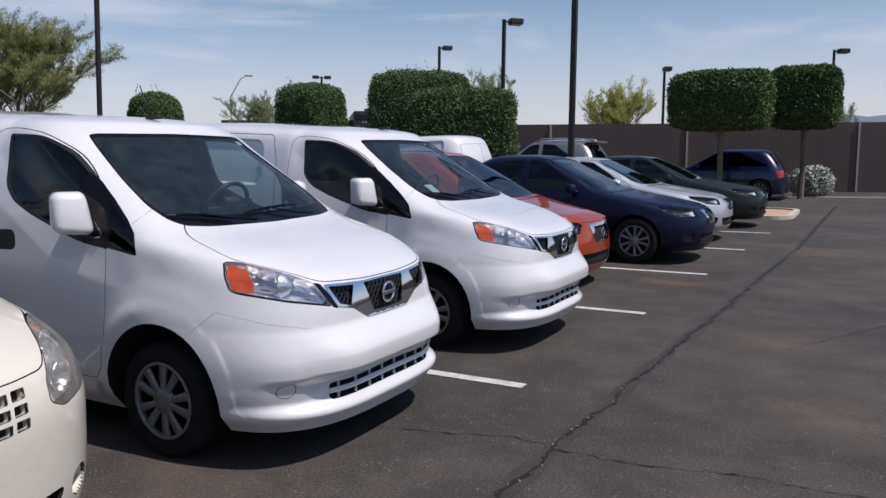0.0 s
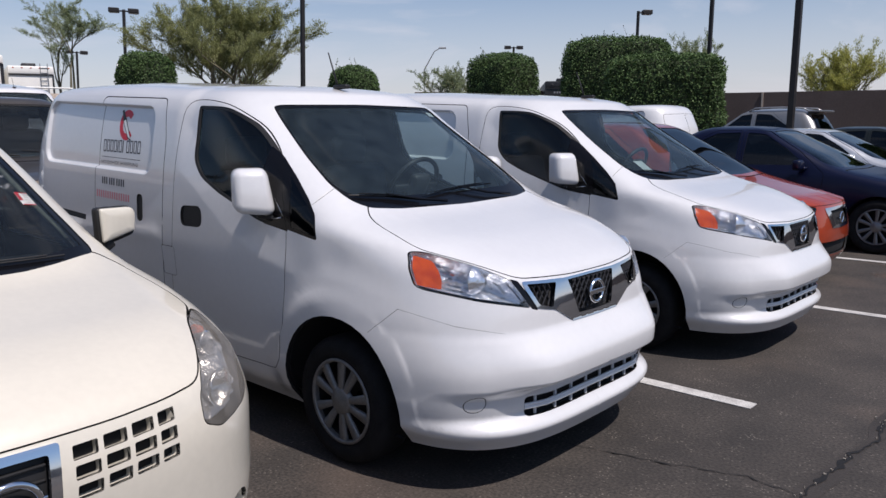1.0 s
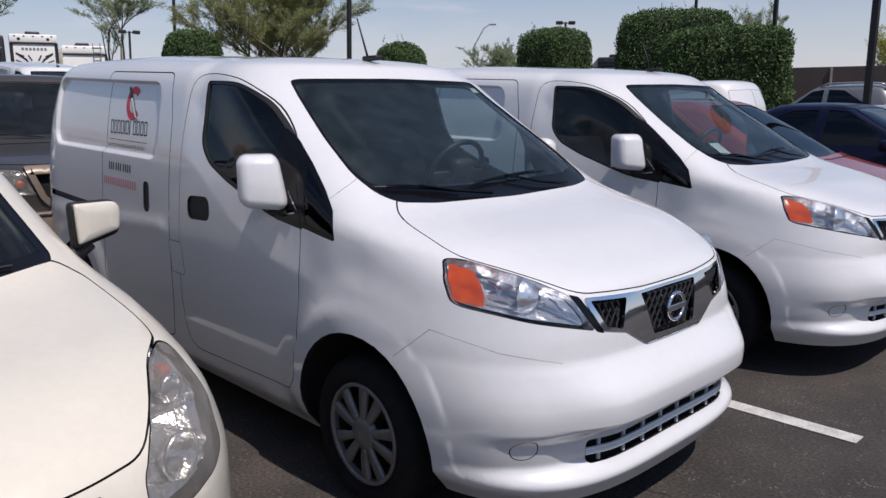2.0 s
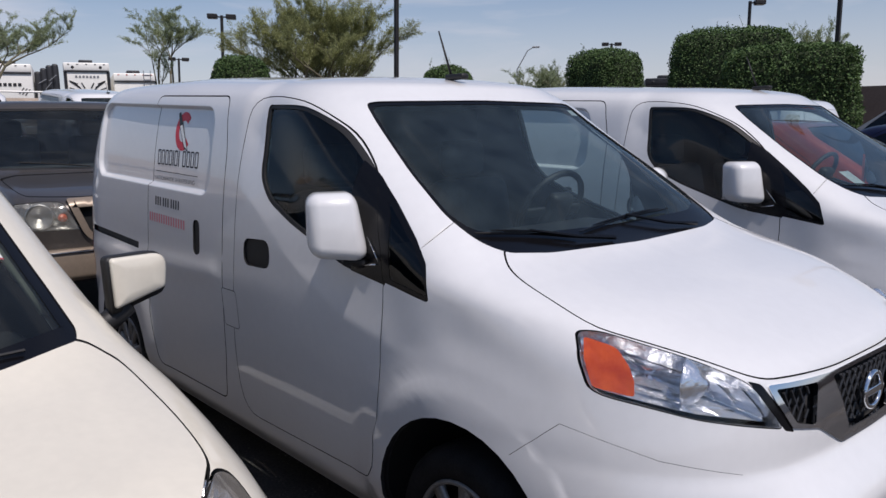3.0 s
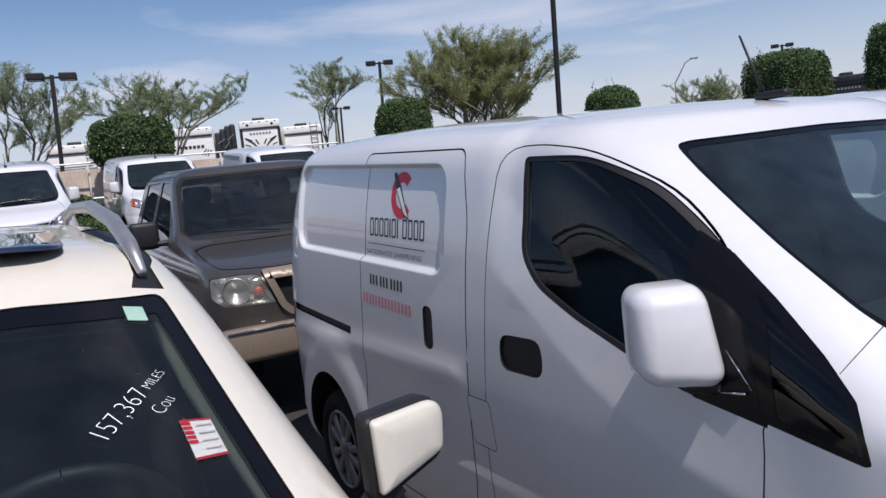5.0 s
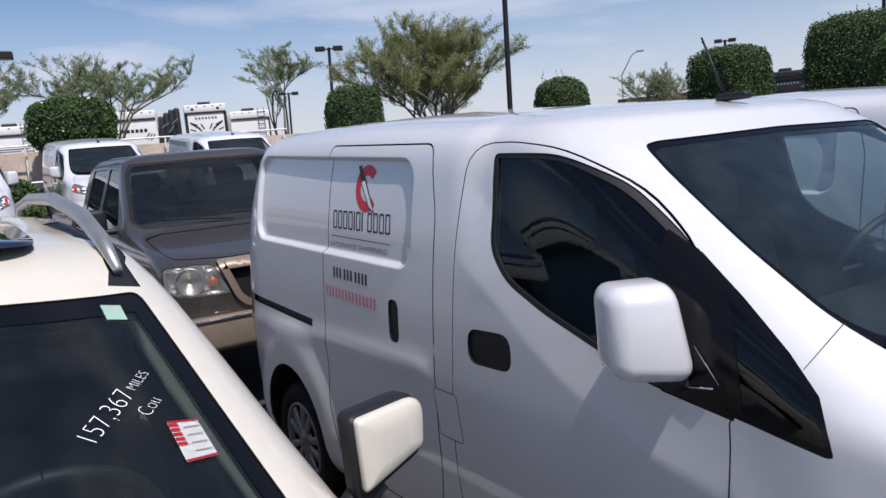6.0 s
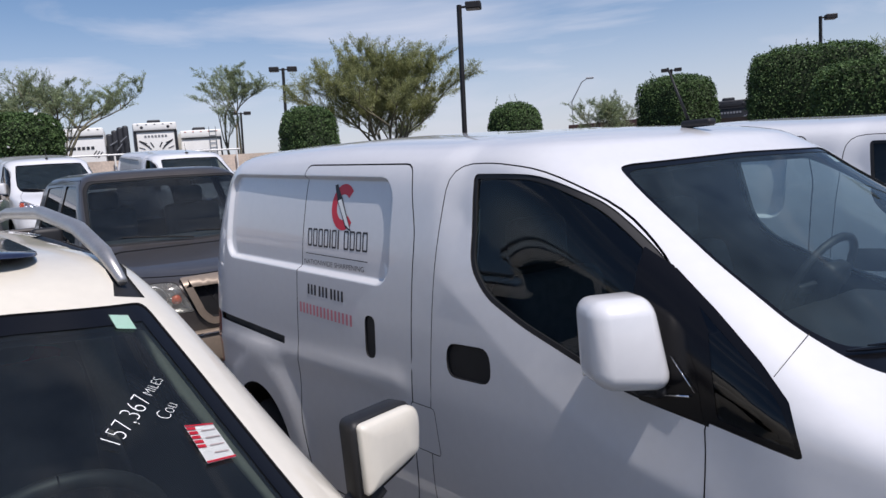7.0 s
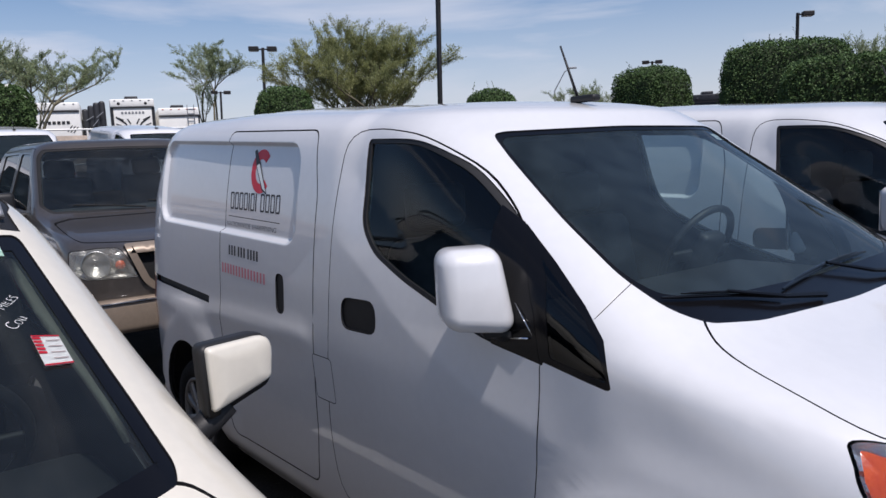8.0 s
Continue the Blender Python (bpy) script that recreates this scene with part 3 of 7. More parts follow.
def wheel(parent, x, y, r, rim, spokes, side, mat=ALLOY, twin=True, width=0.19):
    """A tyre with a rim of spokes, facing the side (-1 or 1)."""
    hub = new("wheel")
    hub.parent = parent
    hub.location = (x, y, r)
    bm = bmesh.new()
    w = width
    lathe(bm, [(rim * 0.99, 0.0), (rim + 0.012, -0.004), (rim + 0.02, -0.012), (r - 0.03, -0.014), (r - 0.008, 0.012), (r, 0.035), (r, w - 0.035), (r - 0.008, w - 0.01), (r - 0.05, w), (rim * 0.98, w - 0.01)], steps=48)
    for v in bm.verts:
        v.co.y *= -side
    if side > 0:
        bmesh.ops.reverse_faces(bm, faces=bm.faces[:])
    bmesh.ops.recalc_face_normals(bm, faces=bm.faces[:])
    part("tyre", bm, RUBBER, hub, "dusty black rubber tyre", True)
    bm = bmesh.new()
    lathe(bm, [(rim, 0.0), (rim * 0.97, -0.006), (rim * 0.93, 0.004), (rim * 0.91, 0.05), (rim * 0.88, 0.11), (0.02, 0.115)], steps=48)
    for v in bm.verts:
        v.co.y *= -side
    bmesh.ops.recalc_face_normals(bm, faces=bm.faces[:])
    part("rim", bm, PLASTIC if twin else mat, hub, "", True)
    bm = bmesh.new()
    lathe(bm, [(rim * 1.0, -0.001), (rim * 0.985, -0.009), (rim * 0.93, -0.008), (rim * 0.915, 0.002), (rim * 0.91, 0.02)], steps=48)
    offs = (-0.27, 0.27) if twin else (0.0,)
    for k in range(spokes):
        for o in offs:
            ang = k * math.tau / spokes + o
            m = Matrix.Rotation(-ang, 4, "Y")
            vs = []
            for rr, hw, yy in ((0.030, 0.014, 0.0), (rim * 0.5, 0.021 if twin else 0.018, -0.004), (rim * 0.95, 0.030 if twin else 0.02, 0.0)):
                vs.append([bm.verts.new(m @ Vector((rr, yy + dy, s * hw * (1 if dy < 0.01 else 0.8)))) for s, dy in ((-1, 0.016), (-0.8, 0.0), (0.8, 0.0), (1, 0.016))])
            for p, q in zip(vs, vs[1:]):
                for j in range(3):
                    bm.faces.new((p[j], p[j + 1], q[j + 1], q[j]))
    lathe(bm, [(0.001, -0.012), (0.030, -0.011), (0.038, -0.005), (0.066, -0.001), (0.07, 0.02)], steps=24)
    for v in bm.verts:
        v.co.y *= -side
    bmesh.ops.recalc_face_normals(bm, faces=bm.faces[:])
    part("spokes", bm, mat, hub, "", True)
    return hub


def wheel_well(parent, x, y, r, side, deep=0.34):
    bm = bmesh.new()
    pr = []
    for k in range(25):
        a = math.radians(-3) + k * math.radians(186) / 24
        pr.append((x + r * math.cos(a), r * math.sin(a)))
    pr = [(pr[0][0], -.08), *pr, (pr[-1][0], -.08)]
    A = [bm.verts.new((px, y - side * .30 * max(0.0, min(.26, .12 - pz)), 0.32 + pz)) for px, pz in pr]
    B = [bm.verts.new((px, y - side * deep, 0.32 + pz)) for px, pz in pr]
    for k in range(len(A) - 1):
        bm.faces.new((A[k], A[k + 1], B[k + 1], B[k]))
    bm.faces.new(B)
    return part("wheel_well", bm, DARK, parent, "", True)


def circle(x, z, r, n=28, a0=0, a1=360):
    return [(x + r * math.cos(math.radians(a0 + (a1 - a0) * k / n)), z + r * math.sin(math.radians(a0 + (a1 - a0) * k / n))) for k in range(n + (a1 - a0 < 359))]


def arch(x, r, zc=0.30, low=0.0):
    """A wheel arch outline: round above, straight down below."""
    return [(x + r * 0.98, low), *circle(x, zc, r, 20, -8, 188), (x - r * 0.98, low)]


def roof_height(shell, x, y):
    """Height of the roof skin over a place."""
    y = np.abs(np.asarray(y, float))
    lo, hi = np.full_like(y, shell.b[6]), np.full_like(y, shell.top)
    for _ in range(40):
        mid = (lo + hi) / 2
        out = shell.w(mid) > y
        lo, hi = np.where(out, mid, lo), np.where(out, hi, mid)
    return shell.height((lo + hi) / 2, np.asarray(x, float))


def roof_plate(name, shell, x0, x1, half, r, lift, mat, parent, label=""):
    """A thin plate that follows the roof: a sunroof."""
    ring = finer(rounded([(x0, -half), (x1, -half), (x1, half), (x0, half)], r, 6), .05)
    bm = bmesh.new()
    rows = []
    for k in (1.0, .8, .5, .2):
        pts = np.array([(x0 + x1) / 2, 0]) + (ring - np.array([(x0 + x1) / 2, 0])) * k
        z = roof_height(shell, pts[:, 0], pts[:, 1]) + lift
        rows.append([bm.verts.new((p[0], p[1], h)) for p, h in zip(pts, z)])
    low = [bm.verts.new(v.co - Vector((0, 0, .006))) for v in rows[0]]
    n = len(ring)
    for a, b in zip([low] + rows, rows):
        for i in range(n):
            bm.faces.new((a[i], a[(i + 1) % n], b[(i + 1) % n], b[i]))
    bm.faces.new(rows[-1])
    bmesh.ops.recalc_face_normals(bm, faces=bm.faces[:])
    return part(name, bm, mat, parent, label, True)


def lamp_bowl(shell, outline, parent, mat, shrink=.06, back=(-.040, .018, -.004)):
    """A stepped, faceted mirror behind a headlamp lens, on both sides."""
    for s in (-1, 1):
        bm = bmesh.new()
        pts = shell.nose(finer(rounded(inset(outline, .006), .02), .045))
        P3 = shell.point(pts[:, 0], pts[:, 1])
        cen = P3.mean(axis=0)
        rings = []
        for j, (k, deep) in enumerate(((0, .7), (.22, 1.0), (.26, .75), (.48, 1.25), (.54, 1.0), (.78, 1.6), (.93, 1.75))):
            ring = []
            for i, p in enumerate(P3):
                k2 = shrink + k * (1 - shrink)
                q = p * (1 - k2) + cen * k2 + np.array(back) * (deep + .18 * ((i // 2 + j) % 2))
                ring.append(bm.verts.new((q[0], q[1] * -s, q[2])))
            rings.append(ring)
        n = len(rings[0])
        for r0, r1 in zip(rings, rings[1:]):
            for i in range(n):
                bm.faces.new((r0[i], r0[(i + 1) % n], r1[(i + 1) % n], r1[i]))
        bm.faces.new(rings[-1])
        bmesh.ops.recalc_face_normals(bm, faces=bm.faces[:])
        part("reflector", bm, mat, parent, "chrome headlamp reflector")


# ---- small white cargo van ----
VAN_SECTION = [(.78, .19), (.845, .30), (.862, .50), (.866, .72), (.864, .90), (.858, 1.03), (.851, 1.15), (.831, 1.35), (.80, 1.53), (.765, 1.665), (.73, 1.725), (.65, 1.77), (.40, 1.80), (0, 1.812)]
VAN_FRONT = [(.76, .05, 3.2), (.815, .03, 3.6), (.845, 0, 3.8), (.818, -.2, 3.6), (.775, -.6, 3.8), (.50, -.9, 5), (.04, -.95, 6), (-.26, -1.1, 5), (-.53, -1.25, 5), (-.73, -1.35, 5), (-.80, -1.4, 4), (-.86, -1.4, 3.5), (-1.05, -1.5, 3), (-1.4, -1.6, 2.5)]
VAN_REAR = [(-3.80, -3.2, 3), (-3.86, -3.2, 3), (-3.885, -3.2, 3), (-3.885, -3.2, 3), (-3.88, -3.2, 3), (-3.88, -3.2, 3), (-3.86, -3.2, 3), (-3.83, -3.17, 3), (-3.76, -3.12, 2.9), (-3.70, -3.1, 2.8), (-3.65, -3.1, 2.8), (-3.58, -3.1, 2.8), (-3.42, -3.05, 2.8), (-3.05, -2.9, 2.5)]
VAN_RISE = [(-3.9, .045), (-3.2, .068), (-2.4, .055), (-1.6, .01), (-1.2, -.01), (-.7, -.03), (1, -.03)]


def ease(t, lo, hi):
    t = np.clip((t - lo) / (hi - lo), 0, 1)
    return t * t * (3 - 2 * t)


def wing_line(x):
    """Height of the crease along the front wing."""
    return 1.046 - .035 * (x + .12) - .22 * np.maximum(0, np.asarray(x) - .12)


def arch_ring(cx, cz):
    """The two edges of a wheel arch's pressed rim, as one loop."""
    turn = np.radians(np.linspace(12, 168, 40))
    ring = lambda r, t: [(cx + r * math.cos(k), cz + r / .95 * math.sin(k)) for k in t]
    return ring(.452, turn) + ring(.474, turn[::-1])


def van_relief(x, y, z, a):
    """Pressed shapes: wheel-arch flares, the recessed cargo panel, the bumper's chin and air channel."""
    side = ease(a, 0.55, 0.95) * (1 - ease(a, 2.25, 2.5))
    out = 0
    for cx, cz in ((.012, .33), (-2.90, .36)):
        r = np.hypot(x - cx, (z - cz) * 0.95)
        out = out + (.014 * (1 - ease(r, .452, .474)) + .018 * (1 - ease(r, .44, .60))) * ease(z, .2, .4)
    # recess with rounded corners
    low = 1.325 - .031 * (x + 3.3)
    hx, hz = .80, (1.715 + .05 * (-x - 2.4) - low) / 2
    dx, dz = np.abs(x + 2.495) - hx + .10, np.abs(z - low - hz) - hz + .10
    d = np.hypot(np.maximum(dx, 0), np.maximum(dz, 0)) + np.minimum(np.maximum(dx, dz), 0) - .10
    out = out - .027 * (1 - ease(d, -.022, .0))
    # waist crease under the handles
    out = out + .008 * np.exp(-((z - .98 - .03 * x) / .05) ** 2) * (1 - ease(x, -1.68, -1.54))
    # the door leans in above a line that runs along the window's lower edge
    d = np.clip(z - np.interp(x, (-1.5, -1.24, -1.05, -.90, -.74, -.587, -.30), (1.38, 1.235, 1.115, 1.025, .960, .905, .85)), 0, .26)
    lean = np.where(d < .03, d * d / .06, d - .015)
    out = out - .10 * lean * ease(x, -1.46, -1.30) * (1 - ease(x, -.34, -.10))
    # valley of the front wing, from the quarter window towards the headlamp
    v = z - wing_line(x)
    dip = np.where(v < 0, 1 - ease(-v, 0, .18), 1 - ease(v, .0, .085))
    out = out - .042 * dip * ease(x, -.18, .04) * (1 - ease(x, .24, .42))
    y = y + out * side
    nose = 1 - ease(a, 0.75, 0.98)
    chin = .052 * (1 - ease(z, .262, .338)) - .004 * ease(z, .66, .70) * (1 - ease(z, .70, .76))
    channel = -.030 * ease(z, .290, .350) * (1 - ease(z, .415, .475)) * ease(y, .36, .52) * (1 - ease(y, .70, .85))
    reach = 1 - ease(y, .40, .68)
    brow = .010 * ease(z, .44, .56) * (1 - ease(z, .58, .70)) + .058 * reach * ease(z, .446, .484) * (1 - ease(z, .55, .70))
    x = x + (chin + channel + brow) * nose
    return x, y, z


van_shell = Shell(VAN_SECTION, VAN_FRONT, VAN_REAR, VAN_RISE, relief=van_relief)


def recess_line(d):
    """The cargo recess's outline, moved inwards by d."""
    low = lambda x: 1.325 - .031 * (x + 3.3)
    high = lambda x: 1.715 + .05 * (-x - 2.4)
    return inset(rounded([(-3.295, low(-3.295)), (-1.695, low(-1.695)), (-1.695, high(-1.695)), (-3.295, high(-3.295))], .10, 8), d)


# ---- cream crossover ----
CROSS_SECTION = [(.78, .22), (.87, .33), (.90, .52), (.90, .70), (.885, .85), (.862, .96), (.825, 1.05), (.775, 1.20), (.715, 1.38), (.655, 1.51), (.60, 1.565), (.50, 1.59), (.28, 1.61), (0, 1.617)]
CROSS_FRONT = [(.78, .05, 2.9), (.86, .03, 2.9), (.89, 0, 2.9), (.90, 0, 2.9), (.87, -.1, 2.9), (.64, -.4, 3.2), (.0, -.7, 4.5), (-.33, -1.0, 4.5), (-.65, -1.2, 4.5), (-.90, -1.3, 4.5), (-1.0, -1.35, 4), (-1.1, -1.4, 3.5), (-1.3, -1.6, 3), (-1.7, -1.9, 2.5)]
CROSS_REAR = [(-3.6, -3.2, 4), (-3.68, -3.2, 4), (-3.7, -3.2, 4), (-3.7, -3.2, 4), (-3.68, -3.1, 4), (-3.64, -3.1, 4), (-3.58, -3.0, 4), (-3.5, -2.9, 4), (-3.4, -2.8, 4), (-3.3, -2.7, 4), (-3.24, -2.6, 3.5), (-3.1, -2.5, 3.2), (-2.9, -2.4, 3), (-2.5, -2.2, 2.5)]
CROSS_RISE = [(-3.8, -.06), (-3.0, -.01), (-2.0, .02), (-1.4, 0), (-.8, -.02), (1, -.02)]
cross_shell = Shell(CROSS_SECTION, CROSS_FRONT, CROSS_REAR, CROSS_RISE)
CROSS_AT = (0.0, -2.50)


def cargo_van(name, m, label, group="", plain=False):
    """The small van with its doors, glass, lamps, bumper, mirrors and wheels."""
    van = thing(name, m, label, "van", group)
    door = [(-1.39, 1.706), (-1.2, 1.706), (-.95, 1.672), (-.70, 1.555), (-.515, 1.415), (-.40, 1.277), (-.362, 1.05), (-.37, .73), (-.40, .36), (-1.42, .34), (-1.47, .6), (-1.45, .9), (-1.42, 1.3)]
    slide = [(-2.427, 1.762), (-1.602, 1.724), (-1.535, 1.48), (-1.555, .94), (-1.56, .57), (-1.60, .35), (-2.40, .34), (-2.47, .62), (-2.46, 1.0), (-2.45, 1.4)]
    brow_line = smooth_keys((-1.275, -1.017, -.789, -.624, -.500, -.405), (1.672, 1.660, 1.588, 1.488, 1.392, 1.272))
    seal = [(x, float(brow_line(x))) for x in np.linspace(-1.275, -.405, 18)]
    seal += [(-.367, 1.066), (-.60, 1.090), (-.794, 1.150), (-.981, 1.211), (-1.153, 1.286), (-1.238, 1.375)]
    sail = [(-.60, 1.458), (-.512, 1.410), (-.394, 1.282), (-.357, 1.058), (-.56, 1.083)]
    quarter = [(-.510, 1.409), (-.386, 1.318), (-.255, 1.216), (-.178, 1.146), (-.146, 1.075), (-.136, 1.042), (-.148, 1.037), (-.374, 1.069), (-.395, 1.18), (-.445, 1.292)]
    pane = [(-.425, 1.328), (-.380, 1.292), (-.250, 1.192), (-.192, 1.134), (-.150, 1.052), (-.338, 1.080), (-.354, 1.18), (-.384, 1.276)]
    screen = [(-.1, 1.678), (.54, 1.668), (.588, 1.660), (.630, 1.512), (.660, 1.405), (.680, 1.28), (.658, 1.205), (.61, 1.173), (.45, 1.160), (-.1, 1.150)]
    glass = [(-.1, 1.664), (.535, 1.654), (.576, 1.646), (.618, 1.508), (.648, 1.40), (.664, 1.285), (.635, 1.238), (.50, 1.216), (-.1, 1.206)]
    hood = [(-.1, 1.166), (.45, 1.176), (.600, 1.188), (.642, 1.158), (.690, 1.114), (.716, 1.034), (.588, .972), (.48, .912), (.155, .893), (-.1, .892)]
    lamp = [(.742, 1.024), (.700, 1.024), (.588, .966), (.510, .912), (.440, .788), (.65, .834), (.784, .880), (.776, .96)]
    corner_uv = van_shell.nose([(.8235, .789)])
    seam_x = float(van_shell.point(corner_uv[:, 0], corner_uv[:, 1])[0][0])
    panels = [
        Panel("wheel_arch", "side", arch(.012, .378, .334), DARK, hole=True, corner=0),
        Panel("wheel_arch", "side", arch(-2.90, .35, .37), DARK, hole=True, corner=0),
        Panel("hood", "nose", hood, WHITE, gap=.004, middle=True, corner=.05, label="smooth white hood"),
        Panel("front_door", "side", door, WHITE, gap=.004, corner=.13),
        Panel("sliding_door", "side", slide, WHITE, gap=.006, corner=.05),
        Panel("window_seal", "side", seal, PLASTIC, depth=.004, corner=.05),
        Panel("side_window", "side", inset(rounded(seal, .05), .014), TINT, depth=.010, corner=0, label="dark tinted side glass"),
        Panel("mirror_sail", "side", sail, GLOSSBLACK, depth=.002, corner=.004),
        Panel("quarter_seal", "side", quarter, GLOSSBLACK, depth=.003, corner=.008),
        Panel("quarter_window", "side", pane, PRIVACY, depth=.005, corner=.012),
        Panel("windscreen_frame", "nose", screen, GLOSSBLACK, depth=.004, middle=True, corner=.03),
        Panel("windscreen", "nose", glass, VANSCREEN, depth=.006, middle=True, corner=.03, label="clear windscreen glass"),
        Panel("headlamp_lens", "nose", lamp, CLEAR, gap=.003, corner=.025, flange=.05, rim=REFLECT, label="clear headlamp lens over amber and chrome"),
        Panel("grille_surround", "nose", [(-.1, .886), (.2, .885), (.465, .900), (.435, .79), (.30, .762), (.185, .694), (-.1, .690)], CHROME, middle=True, depth=-.004, corner=.01),
        Panel("grille_mesh", "nose", [(-.1, .876), (.188, .874), (.138, .722), (-.1, .714)], PLASTIC, middle=True, depth=.030, corner=.01),
        Panel("side_grille", "nose", [(.272, .875), (.444, .887), (.396, .796), (.318, .775)], PLASTIC, depth=.030, corner=.01),
        Panel("lamp_bezel", "nose", [(.514, .917), (.480, .906), (.406, .775), (.440, .785)], GLOSSBLACK, depth=.001, corner=.008),
        Panel("lower_intake", "nose", [(-.1, .432), (.490, .412), (.478, .322), (-.1, .326)], DARK, middle=True, depth=.05, corner=.02, flange=-.05),
        Panel("fog_cover", "nose", circle(.697, .410, .038), WHITE, gap=.003, corner=0),
        Panel("bumper_seam", "nose", [(.8235, .790), (.7965, .772), (.733, .738), (.579, .700), (.579, .699), (.7325, .7365), (.796, .7705), (.8235, .7884)], DARK, depth=.004, corner=0, flange=-.004),
        Panel("pillar_seam", "side", [(-.2225, 1.190), (-.2115, 1.264), (-.2097, 1.264), (-.2207, 1.190)], DARK, depth=.003, corner=0, flange=-.003),
        Panel("fender_seam", "side", [(.231, .676), (seam_x, .790), (seam_x + .0012, .789), (.2322, .675)], DARK, depth=.004, corner=0, flange=-.004),
        Panel("tail_lamp", "side", [(-3.875, 1.06), (-3.425, 1.022), (-3.440, .73), (-3.86, .66)], REDLENS, gap=.004, corner=.03),
        Panel("rear_door", "tail", [(.003, 1.70), (.62, 1.68), (.72, 1.2), (.74, .5), (.003, .5)], WHITE, gap=.005, corner=.04),
        Panel("fuel_flap", "side", [(-1.575, .882), (-1.43, .882), (-1.405, .715), (-1.55, .715)], WHITE, gap=.003, corner=.02),
        Panel("door_handle", "side", [(-1.347, 1.124), (-1.125, 1.132), (-1.118, 1.016), (-1.347, 1.010)], PLASTIC, gap=.003, depth=.008, corner=.05, flange=-.008, label="recessed black door handle"),
        Panel("sliding_handle", "side", [(-1.870, 1.162), (-1.796, 1.160), (-1.796, .998), (-1.870, 1.000)], PLASTIC, gap=.003, depth=.006, corner=.034, flange=-.006, label="upright black handle"),
        Panel("slide_rail", "side", [(-3.41, 1.021), (-2.60, .985), (-2.60, .950), (-3.41, .984)], PLASTIC, depth=.018, corner=0),
    ]
    skin(van_shell, panels, WHITE, van, grid=.045, creases=[recess_line(-.004), recess_line(0), recess_line(.0055), recess_line(.011), recess_line(.0165), recess_line(.022), recess_line(.027), [(x, float(wing_line(x)) + o) for x, o in ((-.12, .0), (.0, .0), (.12, .0), (.24, .0), (.36, .0), (.36, .004), (.24, .004), (.12, .004), (.0, .004), (-.12, .004))], arch_ring(.012, .33), arch_ring(-2.90, .36)],
                extra=[van_shell.nose([(y, z) for y in np.arange(.012, .855, .016) for z in np.arange(.20, .72, .012)]),
                       van_shell.side([(x, z) for x in np.arange(.39, .76, .016) for z in np.arange(.20, .72, .012)]),
                       van_shell.side([(x, z) for x in np.arange(-1.64, .40, .020) for z in np.arange(.36, 1.30, .018)])], lining=LINING, body_label="glossy white painted steel body")
    # lamp bowls behind the lenses
    lamp_bowl(van_shell, lamp, van, REFLECT)
    for s in (-1, 1):
        # amber side marker inside the lens
        q = van_shell.nose(finer(rounded([(.738, 1.008), (.706, .988), (.732, .878), (.776, .892), (.766, .96)], .008), .03))
        Q3 = van_shell.point(q[:, 0], q[:, 1]) + np.array([-.012, .008, 0])
        bm = bmesh.new()
        rr = [bm.verts.new((p[0], p[1] * -s, p[2])) for p in Q3]
        cc = bm.verts.new(tuple(Vector((Q3.mean(axis=0)[0] + .004, (Q3.mean(axis=0)[1] - .004) * -s, Q3.mean(axis=0)[2]))))
        for i in range(len(rr)):
            bm.faces.new((rr[i], rr[(i + 1) % len(rr)], cc))
        bmesh.ops.recalc_face_normals(bm, faces=bm.faces[:])
        part("turn_signal", bm, AMBER, van, "orange turn signal", True)
        bm = bmesh.new()
        lathe(bm, [(.012, -.05), (.05, -.02), (.062, 0), (.066, .006), (.06, .008)], steps=24)
        part("bulb_bowl", bm, REFLECT, van, "", True).matrix_local = pose(.60, -.60 * -s, .905, 0, 0, 90 - s * 20)
    # wheels and wells
    for x in (0, -2.925):
        for s in (-1, 1):
            wheel(van, x, .845 * s, .302, .202, 5, s, HUBCAP)
            wheel_well(van, x + (.012 if x == 0 else .025), .862 * s, .405, s, .38)
    # underbody
    box_part("floor_pan", (-1.6, 0, .235), (3.9, 1.36, .05), DARK, van, .01)
    # grille lattice and badge
    bm = bmesh.new()
    for k in range(-9, 10):
        for d in (-1, 1):
            y0 = k * .036
            pts = []
            for j in range(7):
                z = .728 + j * .024
                y = y0 + d * (j - 3) * .024 * .62
                if abs(y) < .138 + (z - .722) * .30:
                    pts.append((.800 - .02 * abs(y) * 2, y, z))
            if len(pts) > 1:
                tube(bm, pts, .0045, 5)
    for s in (-1, 1):
        for k in range(6):
            for d in (-1, 1):
                pts = [(.775 - k * .006, s * (.29 + k * .03 + d * (j - 2) * .015), .785 + j * .022) for j in range(5)]
                pts = [p for p in pts if .29 < abs(p[1]) < .445]
                if len(pts) > 1:
                    tube(bm, pts, .004, 5)
    tagged(part("grille_lattice", bm, LATTICE, van), kind="stuff")
    bm = bmesh.new()
    tube(bm, [(.822, .054 * math.cos(k * math.tau / 32), .800 + .050 * math.sin(k * math.tau / 32)) for k in range(33)], .0085, 8, False)
    add_box(bm, (.824, 0, .800), (.012, .128, .022), None, .003)
    part("badge", bm, CHROME, van, "round chrome badge", True)
    # bars across the lower intake
    def nose_x(y, z):
        q = van_shell.nose([(abs(y), z)])
        return float(van_shell.point(q[:, 0], q[:, 1])[0][0])

    bm = bmesh.new()
    for k in (-1, 1):
        tube(bm, [(nose_x(y, .374) - .004, y, .376 - .008 * (y / .47) ** 2 + k * .006) for y in np.linspace(-.482, .482, 31)], .008, 6)
